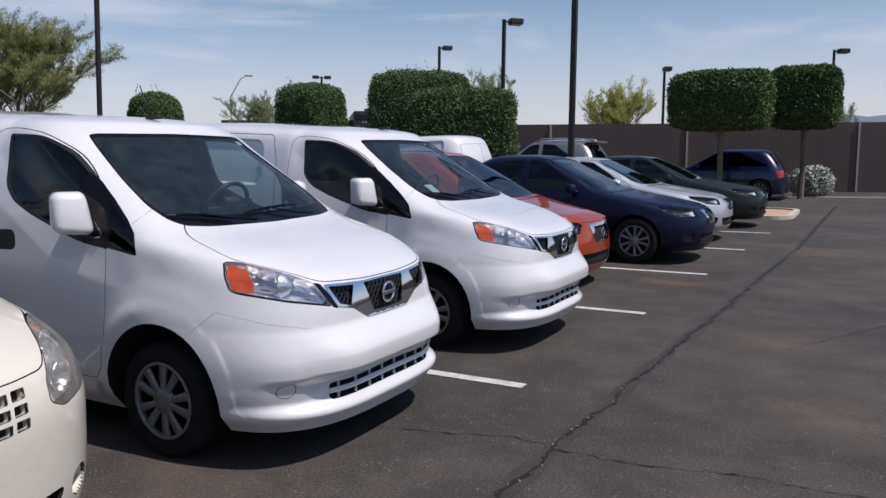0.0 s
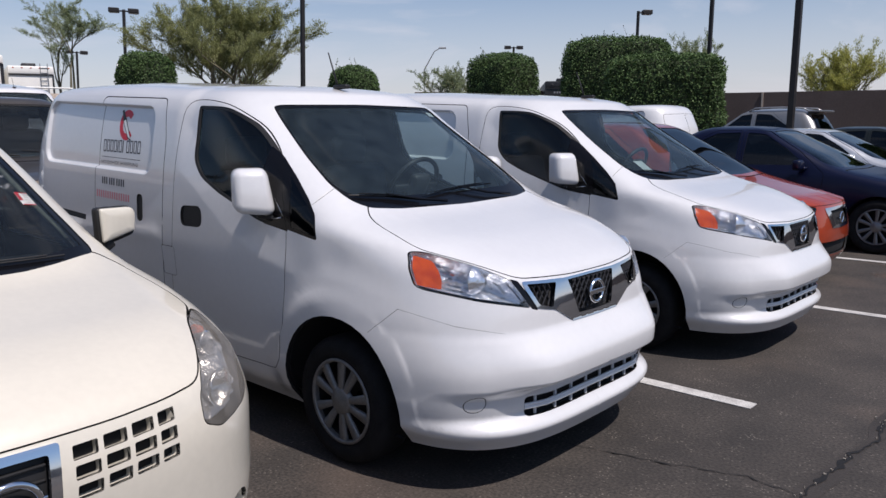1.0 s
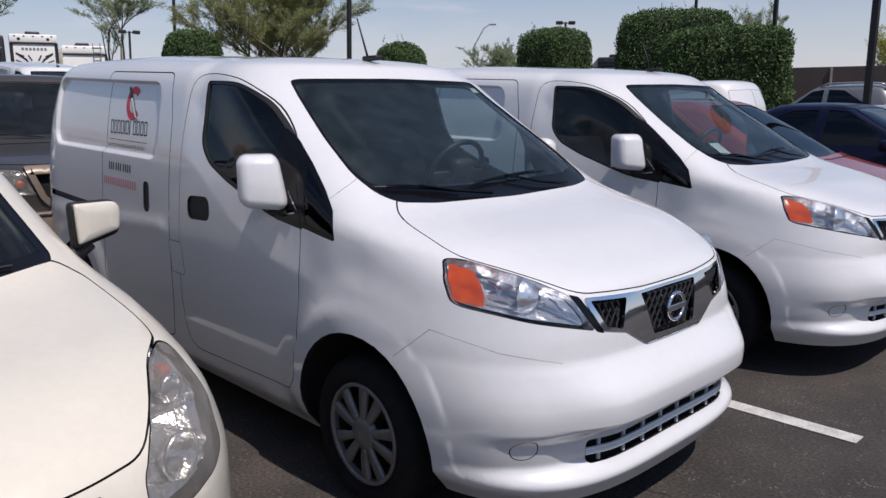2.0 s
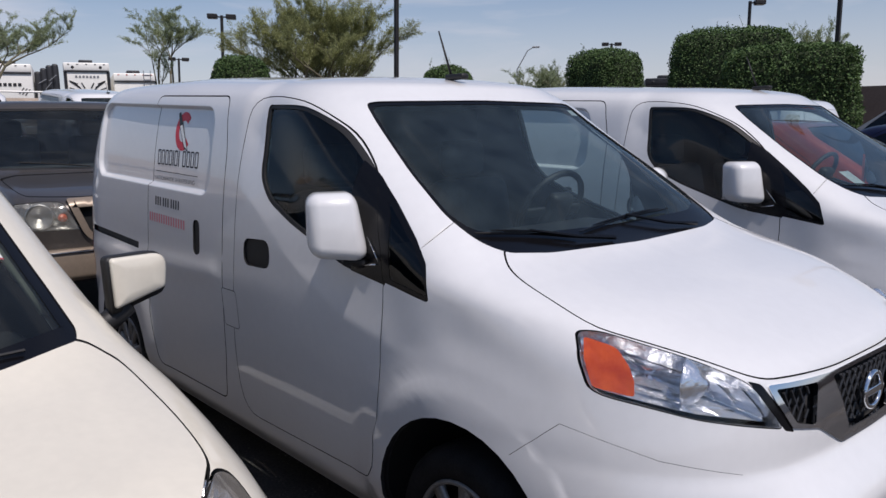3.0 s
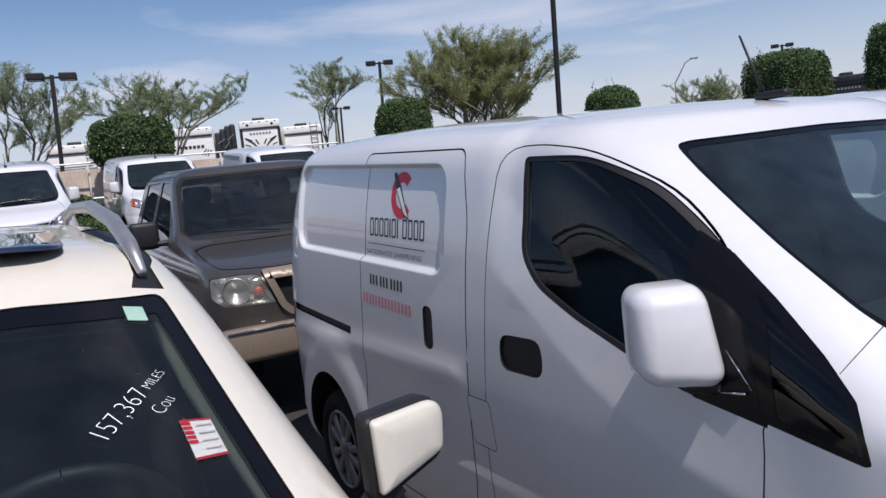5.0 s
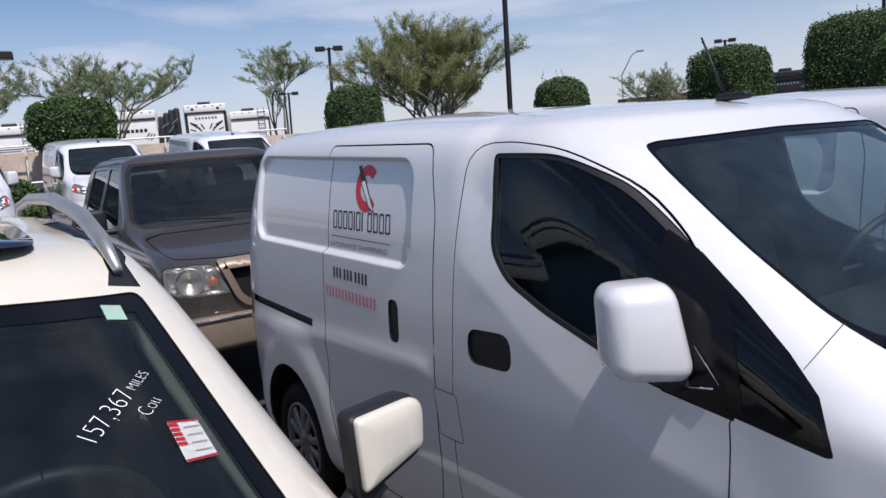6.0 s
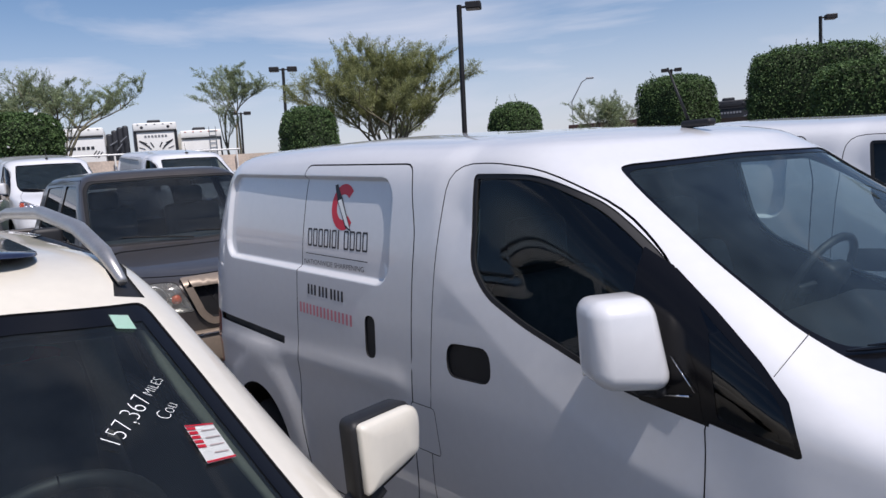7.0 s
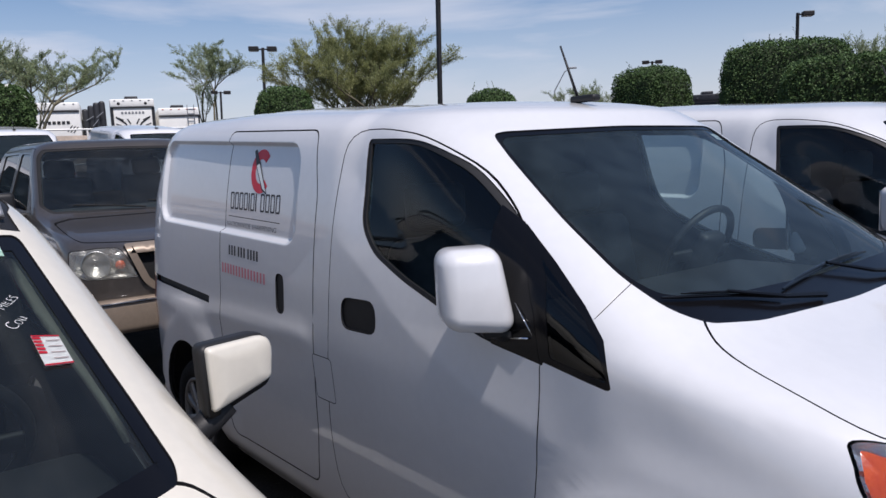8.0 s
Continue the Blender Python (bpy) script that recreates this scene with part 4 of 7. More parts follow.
    for y in np.linspace(-.42, .42, 8):
        x = nose_x(y, .374) - .020
        tube(bm, [(x, y, .325), (x, y, .432)], .008, 6)
    tagged(part("intake_grid", bm, WHITE, van, "white bars across the lower intake"), kind="stuff")
    # mirrors
    for s in (-1, 1):
        mir = new("mirror")
        mir.parent = van
        mir.matrix_local = pose(-.555, s * .902, 1.242, 0, 0, 27 * s)
        bm = bmesh.new()
        add_box(bm, (0, 0, 0), (.14, .19, .228), None, .042, 5)
        for v in bm.verts:
            k = v.co.z / .14
            inner = max(0.0, -v.co.y * s / .095)
            v.co.x += .022 * (1 - (v.co.y / .11) ** 2) * (1 if v.co.x > 0 else 0)
            v.co.y += s * inner * (.024 * (k + .8) - .012)
            v.co.z += .022 * max(0.0, v.co.y * s / .095) * (1 if v.co.z < 0 else 0)
            v.co.x -= .03 * max(0.0, k) ** 2
        part("housing", bm, WHITE, mir, "white painted mirror cap", True)
        bm = bmesh.new()
        add_box(bm, (-.079, 0, 0), (.008, .15, .19), None, .003)
        part("mirror_glass", bm, CHROME, mir)
        bm = bmesh.new()
        tube(bm, [(.01, -s * .03, -.105), (.02, -s * .075, -.125), (.03, -s * .125, -.128)], [.022, .020, .018], 10)
        add_box(bm, (.012, -s * .060, -.120), (.055, .085, .018), None, .008)
        part("arm", bm, PLASTIC, mir, "black mirror arm", True)
        # chrome hairlines added in place of the highlights along the sail's edges
        bm = bmesh.new()
        for run, thick in ((((-.460, 1.208), (-.423, 1.167), (-.393, 1.132)), (.0008, .0016, .0010)), (((-.515, 1.105), (-.462, 1.113), (-.408, 1.121)), (.0008, .0024, .0030))):
            foot = []
            for px, pz in run:
                q = van_shell.side([(px, pz)])
                v = van_shell.point(q[:, 0], q[:, 1])[0]
                foot.append((v[0], abs(v[1]) * s + s * .003, v[2]))
            tube(bm, foot, thick, 6)
        part("sail_glint", bm, CHROME, van, "thin chrome lines added as edge glints beside the mirror", True)
    # wipers: a blade on the glass, its spine, and an arm from the cowl
    def on_glass(y, z, lift):
        q = van_shell.nose([(abs(y), z)])
        v = van_shell.point(q[:, 0], q[:, 1])[0]
        return Vector((v[0] + .5 * lift, math.copysign(v[1], y) if y else 0.0, v[2] + .86 * lift))

    for y0, y1, z0, z1, foot in ((-.65, -.28, 1.224, 1.182, -.12), (-.24, .36, 1.195, 1.224, .40)):
        bm = bmesh.new()
        line = [on_glass(y0 + (y1 - y0) * k / 8, z0 + (z1 - z0) * k / 8 + .006 * math.sin(k * math.pi / 8), .007) for k in range(9)]
        tube(bm, line, [.003] + [.005] * 7 + [.003], 6)
        tube(bm, [p + Vector((.004, 0, .009)) for p in line[1:8]], [.002] + [.004] * 5 + [.002], 6)
        mid = line[4] + Vector((.006, 0, .012))
        tube(bm, [on_glass(foot, 1.166, .010), on_glass((foot + (y0 + y1) / 2) / 2, 1.180, .016), mid], [.009, .007, .005], 6)
        part("wiper", bm, GLOSSBLACK, van)
    # aerial
    bm = bmesh.new()
    add_box(bm, (-.94, 0, 1.784), (.12, .045, .026), None, .011, 3)
    tube(bm, [(-.975, 0, 1.79), (-1.055, 0, 1.99)], [.006, .0035], 8)
    part("aerial", bm, PLASTIC, van, "short black roof aerial", True)
    # cab inside
    box_part("dashboard", (-.43, 0, 1.05), (.62, 1.30, .16), PLASTIC, van, .05, smooth=True, segs=4)
    box_part("bulkhead", (-1.62, 0, 1.02), (.02, 1.5, 1.28), LINING, van)
    for y in (-.40, .40):
        seat = new("seat")
        seat.parent = van
        seat.location = (-1.04, y, .58)
        box_part("cushion", (.10, 0, .06), (.52, .50, .18), FABRIC, seat, .05, smooth=True, segs=3)
        box_part("backrest", (-.22, 0, .42), (.16, .48, .62), FABRIC, seat, .06, pose(0, 0, 0, 0, -12), smooth=True, segs=3)
        box_part("headrest", (-.32, 0, .83), (.10, .26, .18), FABRIC, seat, .04, smooth=True, segs=3)
    bm = bmesh.new()
    tube(bm, [(.19 * math.cos(k * math.tau / 32), .19 * math.sin(k * math.tau / 32), 0) for k in range(33)], .015, 8, False)
    add_box(bm, (0, 0, -.03), (.20, .14, .06), None, .02)
    add_box(bm, (0, 0, -.015), (.05, .36, .02), None, .006)
    part("steering_wheel", bm, PLASTIC, van, "", True).matrix_local = pose(-.73, .38, 1.185, 0, -62, 0)
    return van


GROUND_RISE = 0.09


def gz(x, y=0.0):
    """Height of the lot: level round the near row, rising behind it and a little along it."""
    d, e = max(0.0, -min(max(x, -26), 0) - 4.5), max(0.0, min(y, 60) - 3.0)
    return GROUND_RISE * (d - 2.0 * (1 - math.exp(-d / 2.0))) + 0.0062 * (e - 1.5 * (1 - math.exp(-e / 1.5)))


def floor_sheet():
    """One ground sheet: flat under the near row, rising gently behind it, out to the horizon."""
    xs = np.concatenate([[-4000, -400, -120], np.linspace(-60, -3, 58), [0, 3, 10, 30, 120, 600, 4000]])
    ys = np.concatenate([[-4000, -600, -100], np.linspace(-30, 60, 61), [80, 200, 900, 4000]])
    V = [(x, y, gz(x, y)) for y in ys for x in xs]
    n = len(xs)
    F = [(j * n + i, j * n + i + 1, (j + 1) * n + i + 1, (j + 1) * n + i) for j in range(len(ys) - 1) for i in range(n - 1)]
    return tagged(mesh_object("ground", V, F, ASPHALT), "worn dark grey asphalt parking lot", "ground", kind="structure")


floor_sheet()
# stall lines
for k, y in enumerate((-1.56, 1.140, 3.85, 6.55, 9.27, 12.0)):
    bm = bmesh.new()
    front = (1.05, 1.145, 1.27, 1.37, 1.46, 1.56)[k]
    add_box(bm, (front - 2.0, y, gz(0, y) + .004), (4.0, .10, .004))
    tagged(part("stall_line", bm, LINE), "worn white painted stall line", "line", "stall lines", "structure")


def mirror_shell(name, outline, radii, steps, mat, parent, s, label):
    """A door mirror's cap: an outline in y and z, swept back outwards, in rings of (inset, depth)."""
    c = []
    n = len(outline)
    for i in range(n):
        p, a, b = (Vector(outline[k % n]) for k in (i, i - 1, i + 1))
        u, v = (a - p).normalized(), (b - p).normalized()
        for k in range(6):
            t = k / 5
            c.append(tuple(p + u * radii[i] * (1 - t) ** 2 + v * radii[i] * t ** 2))
    bm = bmesh.new()
    mid = Vector([sum(x[k] for x in c) / len(c) for k in (0, 1)])
    rings = []
    for d, deep in steps:
        q = [mid + (Vector(x) - mid) * (1 - d / .09) for x in c]
        rings.append([bm.verts.new((-.592 - .34 * (x.x - .87) + deep, x.x * s, x.y)) for x in q])
    m = len(c)
    for a, b in zip(rings, rings[1:]):
        for i in range(m):
            bm.faces.new((a[i], a[(i + 1) % m], b[(i + 1) % m], b[i]))
    bm.faces.new(rings[0])
    bm.faces.new(rings[-1])
    bmesh.ops.recalc_face_normals(bm, faces=bm.faces[:])
    part(name, bm, mat, parent, label, True)


def crossover(m):
    car = thing("crossover_car", m, "cream white crossover with roof rails and writing on its windscreen", "car")
    lamp = [(.735, .966), (.772, .945), (.778, .87), (.758, .765), (.709, .743), (.57, .726), (.506, .757), (.509, .83), (.572, .905), (.66, .958)]
    hood = [(-.1, 1.09), (.45, 1.10), (.62, 1.108), (.688, 1.098), (.752, 1.046), (.756, 1.0), (.742, .968), (.66, .956), (.572, .900), (.515, .862), (.40, .856), (.25, .852), (-.1, .850)]
    screen = [(-.1, 1.500), (.35, 1.494), (.598, 1.474), (.634, 1.332), (.668, 1.206), (.690, 1.112), (.678, 1.095), (.624, 1.094), (.503, 1.084), (.397, 1.077), (-.1, 1.072)]
    panels = [
        Panel("wheel_arch", "side", arch(.0, .385, .345), DARK, hole=True, corner=0),
        Panel("wheel_arch", "side", arch(-2.69, .385, .345), DARK, hole=True, corner=0),
        Panel("hood", "nose", hood, CREAM, gap=.004, middle=True, corner=.03, label="cream painted hood"),
        Panel("front_door", "side", [(-.55, 1.02), (-.56, .4), (-1.55, .38), (-1.60, 1.48), (-1.25, 1.50), (-.85, 1.28)], CREAM, gap=.004, corner=.05),
        Panel("rear_door", "side", [(-1.58, 1.50), (-1.57, .38), (-2.25, .40), (-2.55, .78), (-2.62, 1.1), (-2.5, 1.48)], CREAM, gap=.004, corner=.05),
        Panel("front_window", "side", [(-.72, 1.06), (-1.02, 1.30), (-1.26, 1.45), (-1.55, 1.49), (-1.55, 1.06)], PRIVACY, depth=.006, corner=.03),
        Panel("rear_window", "side", [(-1.63, 1.06), (-1.63, 1.49), (-2.35, 1.46), (-2.52, 1.30), (-2.55, 1.08)], PRIVACY, depth=.006, corner=.03),
        Panel("windscreen_frame", "nose", screen, GLOSSBLACK, depth=.003, middle=True, corner=.02),
        Panel("windscreen", "nose", inset(rounded(screen, .02), .028), SCREEN, depth=.005, middle=True, corner=0, label="dark looking windscreen glass"),
        Panel("headlamp_lens", "nose", lamp, HAZY, gap=.003, corner=.02, flange=.05, label="sun-hazed headlamp lens"),
        Panel("grille_frame", "nose", [(-.1, .845), (.118, .842), (.100, .62), (-.1, .60)], CHROME, middle=True, depth=-.006, corner=.01),
        Panel("grille", "nose", [(-.1, .825), (.092, .822), (.078, .64), (-.1, .62)], PLASTIC, middle=True, depth=.02, corner=.01),
        Panel("roof_ditch", "side", [(-.945, 1.492), (-1.05, 1.537), (-1.25, 1.577), (-1.64, 1.598), (-2.95, 1.565), (-2.95, 1.543), (-1.64, 1.578), (-1.25, 1.556), (-1.05, 1.520), (-.96, 1.478)], PLASTIC, depth=.004, corner=0, label="black roof ditch strip"),
        Panel("lower_intake", "nose", [(-.1, .46), (.56, .46), (.50, .34), (-.1, .32)], DARK, middle=True, depth=.04, corner=.03),
        Panel("fog_recess", "nose", circle(.655, .43, .055), DARK, depth=.035, corner=0, flange=-.035, rim=CREAM),
        Panel("rear_glass", "tail", [(-.1, 1.45), (.52, 1.43), (.62, 1.12), (-.1, 1.10)], PRIVACY, middle=True, corner=.05, depth=.005),
        Panel("tail_lamp", "tail", [(.55, 1.02), (.84, 1.02), (.86, .78), (.62, .80)], REDLENS, corner=.03),
    ]
    # a block of square holes either side of the badge
    for r in range(3):
        for c in range(4):
            y0, z0 = .146 + c * .0735, .824 - r * .046 + c * .0035
            w = .060 if c < 3 else .050
            panels.append(Panel("grille_hole", "nose", [(y0, z0), (y0 + w, z0 + .001), (y0 + w - .003, z0 - .031), (y0 - .003, z0 - .033)], DARK, depth=.030, corner=.005, flange=-.030, rim=CREAM))
    skin(cross_shell, panels, CREAM, car, body_label="cream painted body")
    lamp_bowl(cross_shell, lamp, car, REFLECT)
    for s in (-1, 1):
        for y, z, r in ((.63, .80, .055), (.69, .89, .035)):
            bm = bmesh.new()
            lathe(bm, [(.010, -.05), (r * .7, -.03), (r, 0), (r * 1.05, .006), (r * .95, .01)], steps=24)
            part("bulb_bowl", bm, REFLECT, car, "", True).matrix_local = pose(.70 - (z - .8) * 1.9, y * s, z, 0, 0, -90 + s * 25)
        box_part("turn_signal", (.46, .705 * s, .915), (.05, .03, .03), AMBER, car, .012)
    for x in (0, -2.69):
        for s in (-1, 1):
            wheel(car, x, .89 * s, .345, .225, 5, s, twin=False)
            wheel_well(car, x, .84 * s, .385, s)
    box_part("floor_pan", (-1.4, 0, .27), (4.0, 1.4, .05), DARK, car, .01)
    # badge and slats between the chrome bars
    bm = bmesh.new()
    tube(bm, [(.905, .062 * math.cos(k * math.tau / 32), .730 + .058 * math.sin(k * math.tau / 32)) for k in range(33)], .009, 8, False)
    add_box(bm, (.907, 0, .730), (.012, .15, .026), None, .003)
    part("badge", bm, CHROME, car, "round chrome badge", True)
    for k in range(5):
        box_part("slat", (.872, 0, .655 + k * .036), (.012, .16 + k * .004, .008), PLASTIC, car, .003)
    # fog lamps, roof rails
    for s in (-1, 1):
        bm = bmesh.new()
        lathe(bm, [(.002, -.012), (.030, -.008), (.036, 0), (.040, .004), (.036, .008)], steps=20)
        part("fog_lamp", bm, REFLECT, car, "round fog lamp", True).matrix_local = pose(.685, .645 * s, .43, 0, 0, -90 + s * 35)
        bm = bmesh.new()
        tube(bm, [(-.985, s * .575, 1.515), (-1.10, s * .572, 1.570), (-1.30, s * .565, 1.622), (-1.7, s * .555, 1.660), (-2.3, s * .55, 1.660), (-2.75, s * .545, 1.630), (-2.92, s * .545, 1.585)], [.010, .017, .019, .019, .019, .017, .010], 10)
        part("roof_rail", bm, ALLOY, car, "silver roof rail", True)
    # sunroof
    roof_plate("sunroof", cross_shell, -1.62, -1.03, .445, .10, .003, SUNGLASS, car, "dark blue glass sunroof")
    # mirrors
    for s in (-1, 1):
        mir = new("mirror")
        mir.parent = car
        mirror_shell("housing", [(.878, 1.214), (1.062, 1.208), (1.050, 1.104), (.884, 1.068)], (.012, .05, .012, .010), [(0, -.05), (0, 0), (.004, .006), (.012, .010), (.045, .014)], CREAM, mir, s, "cream mirror cap")
        mirror_shell("back_shell", [(.866, 1.219), (1.060, 1.214), (1.060, 1.086), (.872, 1.046)], (.02, .05, .03, .02), [(.012, -.082), (.004, -.07), (0, -.03), (.004, -.012)], PLASTIC, mir, s, "black mirror back shell")
        bm = bmesh.new()
        tube(bm, [(-.65, s * .93, 1.07), (-.645, s * .88, 1.03), (-.62, s * .82, 1.01)], [.035, .032, .03], 10)
        part("arm", bm, PLASTIC, mir, "", True)
    def on_glass(y, z, lift):
        q = cross_shell.nose([(abs(y), z)])
        v = cross_shell.point(q[:, 0], q[:, 1])[0]
        return Vector((v[0] + .5 * lift, math.copysign(v[1], y), v[2] + .86 * lift))

    for y0, y1, z0, z1 in ((.56, .04, 1.100, 1.106), (-.01, -.52, 1.092, 1.108)):
        bm = bmesh.new()
        line = [on_glass(y0 + (y1 - y0) * k / 8, z0 + (z1 - z0) * k / 8, .006) for k in range(9)]
        tube(bm, line, .004, 6)
        tube(bm, [p + Vector((.003, 0, .008)) for p in line[1:8]], .003, 6)
        tube(bm, [on_glass(y1, 1.080, .008), on_glass((y0 + 3 * y1) / 4, 1.092, .012), line[4] + Vector((.004, 0, .010))], [.007, .006, .004], 6)
        part("wiper", bm, PLASTIC, car)
    # inside
    box_part("dashboard", (-.36, 0, 1.00), (.55, 1.30, .12), PLASTIC, car, .05, smooth=True, segs=4)
    for y in (-.37, .37):
        seat = new("seat")
        seat.parent = car
        seat.location = (-1.45, y, .55)
        box_part("cushion", (.15, 0, .05), (.52, .50, .18), FABRIC, seat, .05, smooth=True, segs=3)
        box_part("backrest", (-.2, 0, .40), (.16, .48, .62), FABRIC, seat, .06, pose(0, 0, 0, 0, -14), smooth=True, segs=3)
        box_part("headrest", (-.30, 0, .78), (.10, .26, .16), FABRIC, seat, .04, smooth=True, segs=3)
    bm = bmesh.new()
    tube(bm, [(.185 * math.cos(k * math.tau / 32), .185 * math.sin(k * math.tau / 32), 0) for k in range(33)], .016, 8, False)
    add_box(bm, (0, 0, -.03), (.18, .14, .06), None, .02)
    add_box(bm, (0, 0, -.015), (.05, .35, .02), None, .006)
    part("steering_wheel", bm, PLASTIC, car, "", True).matrix_local = pose(-.80, .37, 1.06, 0, -62, 0)
    for s in (-1, 1):
        bm = bmesh.new()
        rows = []
        for yo, zo, yi, zi in ((.588, 1.434, .558, 1.446), (.598, 1.388, .564, 1.400), (.609, 1.343, .574, 1.350), (.626, 1.277, .594, 1.288), (.642, 1.214, .616, 1.225), (.655, 1.150, .632, 1.160)):
            row = []
            for k in range(4):
                y, z = yo + (yi - yo) * k / 3, zo + (zi - zo) * k / 3
                q = cross_shell.nose([(y, z)])
                v = cross_shell.point(q[:, 0], q[:, 1])[0]
                deep = .024 - .008 * (k in (1, 2))
                row.append(bm.verts.new((v[0] - deep * .6, abs(v[1]) * s, v[2] - deep * .8)))
            rows.append(row)
        for r0, r1 in zip(rows, rows[1:]):
            for k in range(3):
                bm.faces.new((r0[k], r0[k + 1], r1[k + 1], r1[k]))
        bmesh.ops.solidify(bm, geom=bm.faces[:], thickness=.006)
        part("pillar_trim", bm, BEIGE, car, "pale pillar trim", True)
        bm = bmesh.new()
        tube(bm, [(-1.60, s * .68, 1.05), (-1.60, s * .585, 1.50)], .045, 8)
        part("pillar_trim", bm, BEIGE, car, "pale pillar trim", True)
    return car


def truck(m):
    t = thing("pickup_truck", m, "dusty taupe pickup truck with a tan lower body", "truck")
    sec = [(.86, .45), (.95, .53), (.985, .68), (.99, .88), (.98, 1.03), (.955, 1.13), (.915, 1.22), (.85, 1.40), (.77, 1.64), (.725, 1.76), (.66, 1.82), (.55, 1.848), (.3, 1.862), (0, 1.866)]
    fr = [(.82, .4, 5), (.88, .4, 5), (.90, .4, 5), (.91, .35, 5), (.90, .3, 5), (.62, .1, 6), (-.48, -.9, 7), (-.76, -1.2, 6), (-1.12, -1.5, 6), (-1.28, -1.6, 5), (-1.36, -1.65, 4), (-1.45, -1.7, 4), (-1.7, -1.9, 3), (-2.0, -2.1, 2.5)]
    re = [(-3.15, -3.0, 8)] * 9 + [(-3.10, -2.9, 6), (-3.05, -2.8, 5), (-2.95, -2.7, 4), (-2.8, -2.6, 3), (-2.5, -2.4, 2.5)]
    sh = Shell(sec, fr, re)
    lamp = [(.660, 1.068), (.78, 1.075), (.955, 1.060), (.968, .92), (.90, .862), (.555, .855)]
    grille = [(-.1, 1.085), (.645, 1.078), (.545, .82), (.47, .748), (-.1, .740)]
    panels = [
        Panel("wheel_arch", "side", arch(0, .44, .42), DARK, hole=True, corner=0),
        Panel("lower_side", "side", [(.55, .735), (-3.6, .735), (-3.6, .2), (.55, .2)], TAN, corner=0, depth=-.003, label="tan lower body paint"),
        Panel("hood", "nose", [(-.1, 1.205), (.70, 1.205), (.86, 1.19), (.90, 1.14), (.86, 1.105), (.50, 1.088), (-.1, 1.092)], TAUPE, gap=.005, middle=True, corner=.03, label="dull taupe hood"),
        Panel("front_door", "side", [(-.78, 1.20), (-.80, .56), (-1.95, .56), (-1.97, 1.79), (-1.45, 1.79), (-.98, 1.38)], TAUPE, gap=.005, corner=.04),
        Panel("rear_door", "side", [(-2.0, 1.79), (-1.98, .56), (-2.88, .56), (-2.92, 1.2), (-2.88, 1.76)], TAUPE, gap=.005, corner=.04),
        Panel("front_window", "side", [(-1.00, 1.26), (-1.22, 1.48), (-1.48, 1.735), (-1.92, 1.745), (-1.92, 1.25)], PRIVACY, depth=.008, corner=.04),
        Panel("rear_window", "side", [(-2.05, 1.25), (-2.05, 1.745), (-2.80, 1.73), (-2.84, 1.26)], PRIVACY, depth=.008, corner=.04),
        Panel("windscreen_frame", "nose", [(-.1, 1.785), (.67, 1.775), (.726, 1.71), (.850, 1.30), (.79, 1.240), (-.1, 1.222)], DARK, middle=True, depth=.004, corner=.03),
        Panel("windscreen", "nose", [(-.1, 1.770), (.655, 1.758), (.706, 1.70), (.828, 1.31), (.772, 1.258), (-.1, 1.240)], SCREEN, middle=True, depth=.007, corner=.04, label="windscreen with a faint painted sheen"),
        Panel("headlamp_lens", "nose", lamp, LENS, gap=.004, corner=.03, flange=.05, rim=REFLECT, label="clouded rectangular headlamp"),
        Panel("grille_frame", "nose", grille, TAN, gap=.006, middle=True, depth=-.022, corner=.04),
        Panel("grille", "nose", inset(rounded(grille, .03), .055), DARK, middle=True, depth=.03, corner=0, flange=-.03),
        Panel("rear_glass", "tail", [(-.1, 1.7), (.6, 1.68), (.66, 1.3), (-.1, 1.28)], PRIVACY, middle=True, corner=.05, depth=.005),
    ]
    skin(sh, panels, TAUPE, t, grid=.08, body_label="dull taupe painted cab")
    lamp_bowl(sh, lamp, t, CLOUDED)
    for s in (-1, 1):
        bm = bmesh.new()
        lathe(bm, [(.02, -.05), (.075, -.02), (.092, 0), (.097, .006), (.09, .01)], steps=24)
        part("bulb_bowl", bm, CLOUDED, t, "", True).matrix_local = pose(.825, .815 * s, .965, 0, 0, -90 + s * 14)
        box_part("turn_signal", (.852, .665 * s, .950), (.04, .065, .065), AMBER, t, .026, smooth=True)
        for k in range(2):
            wheel(t, -k * 3.53, .97 * s, .385, .235, 6, s, twin=False, width=.24)
        bm = bmesh.new()
        add_box(bm, (-1.02, 1.10 * s, 1.30), (.11, .24, .24), None, .04, 3)
        add_box(bm, (-1.00, .95 * s, 1.22), (.07, .14, .05), None, .02)
        part("mirror", bm, PLASTIC, t, "black door mirror", True)
        box_part("fog_lamp", (.93, .66 * s, .545), (.05, .20, .09), CLEAR, t, .02)
        box_part("fog_reflector", (.915, .66 * s, .545), (.03, .17, .07), REFLECT, t, .02)
        wheel_well(t, 0, .93 * s, .44, s)
    bm = bmesh.new()
    for k in range(-9, 10):
        for d in (-1, 1):
            pts = [(.875, y, z) for z in np.linspace(.80, 1.03, 8) for y in (k * .06 + d * (z - .925) * .6,) if abs(y) < .36 + (z - .82) * .6]
            if len(pts) > 1:
                tube(bm, pts, .006, 5)
    tagged(part("grille_honeycomb", bm, PLASTIC, t), kind="stuff")
    bm = bmesh.new()
    add_box(bm, (.90, 0, .60), (.16, 1.94, .24), None, .05, 4)
    part("front_bumper", bm, TAN, t, "tan painted front bumper", True)
    box_part("bumper_trim", (.975, 0, .705), (.03, 1.88, .012), CHROME, t, .01)
    bm = bmesh.new()
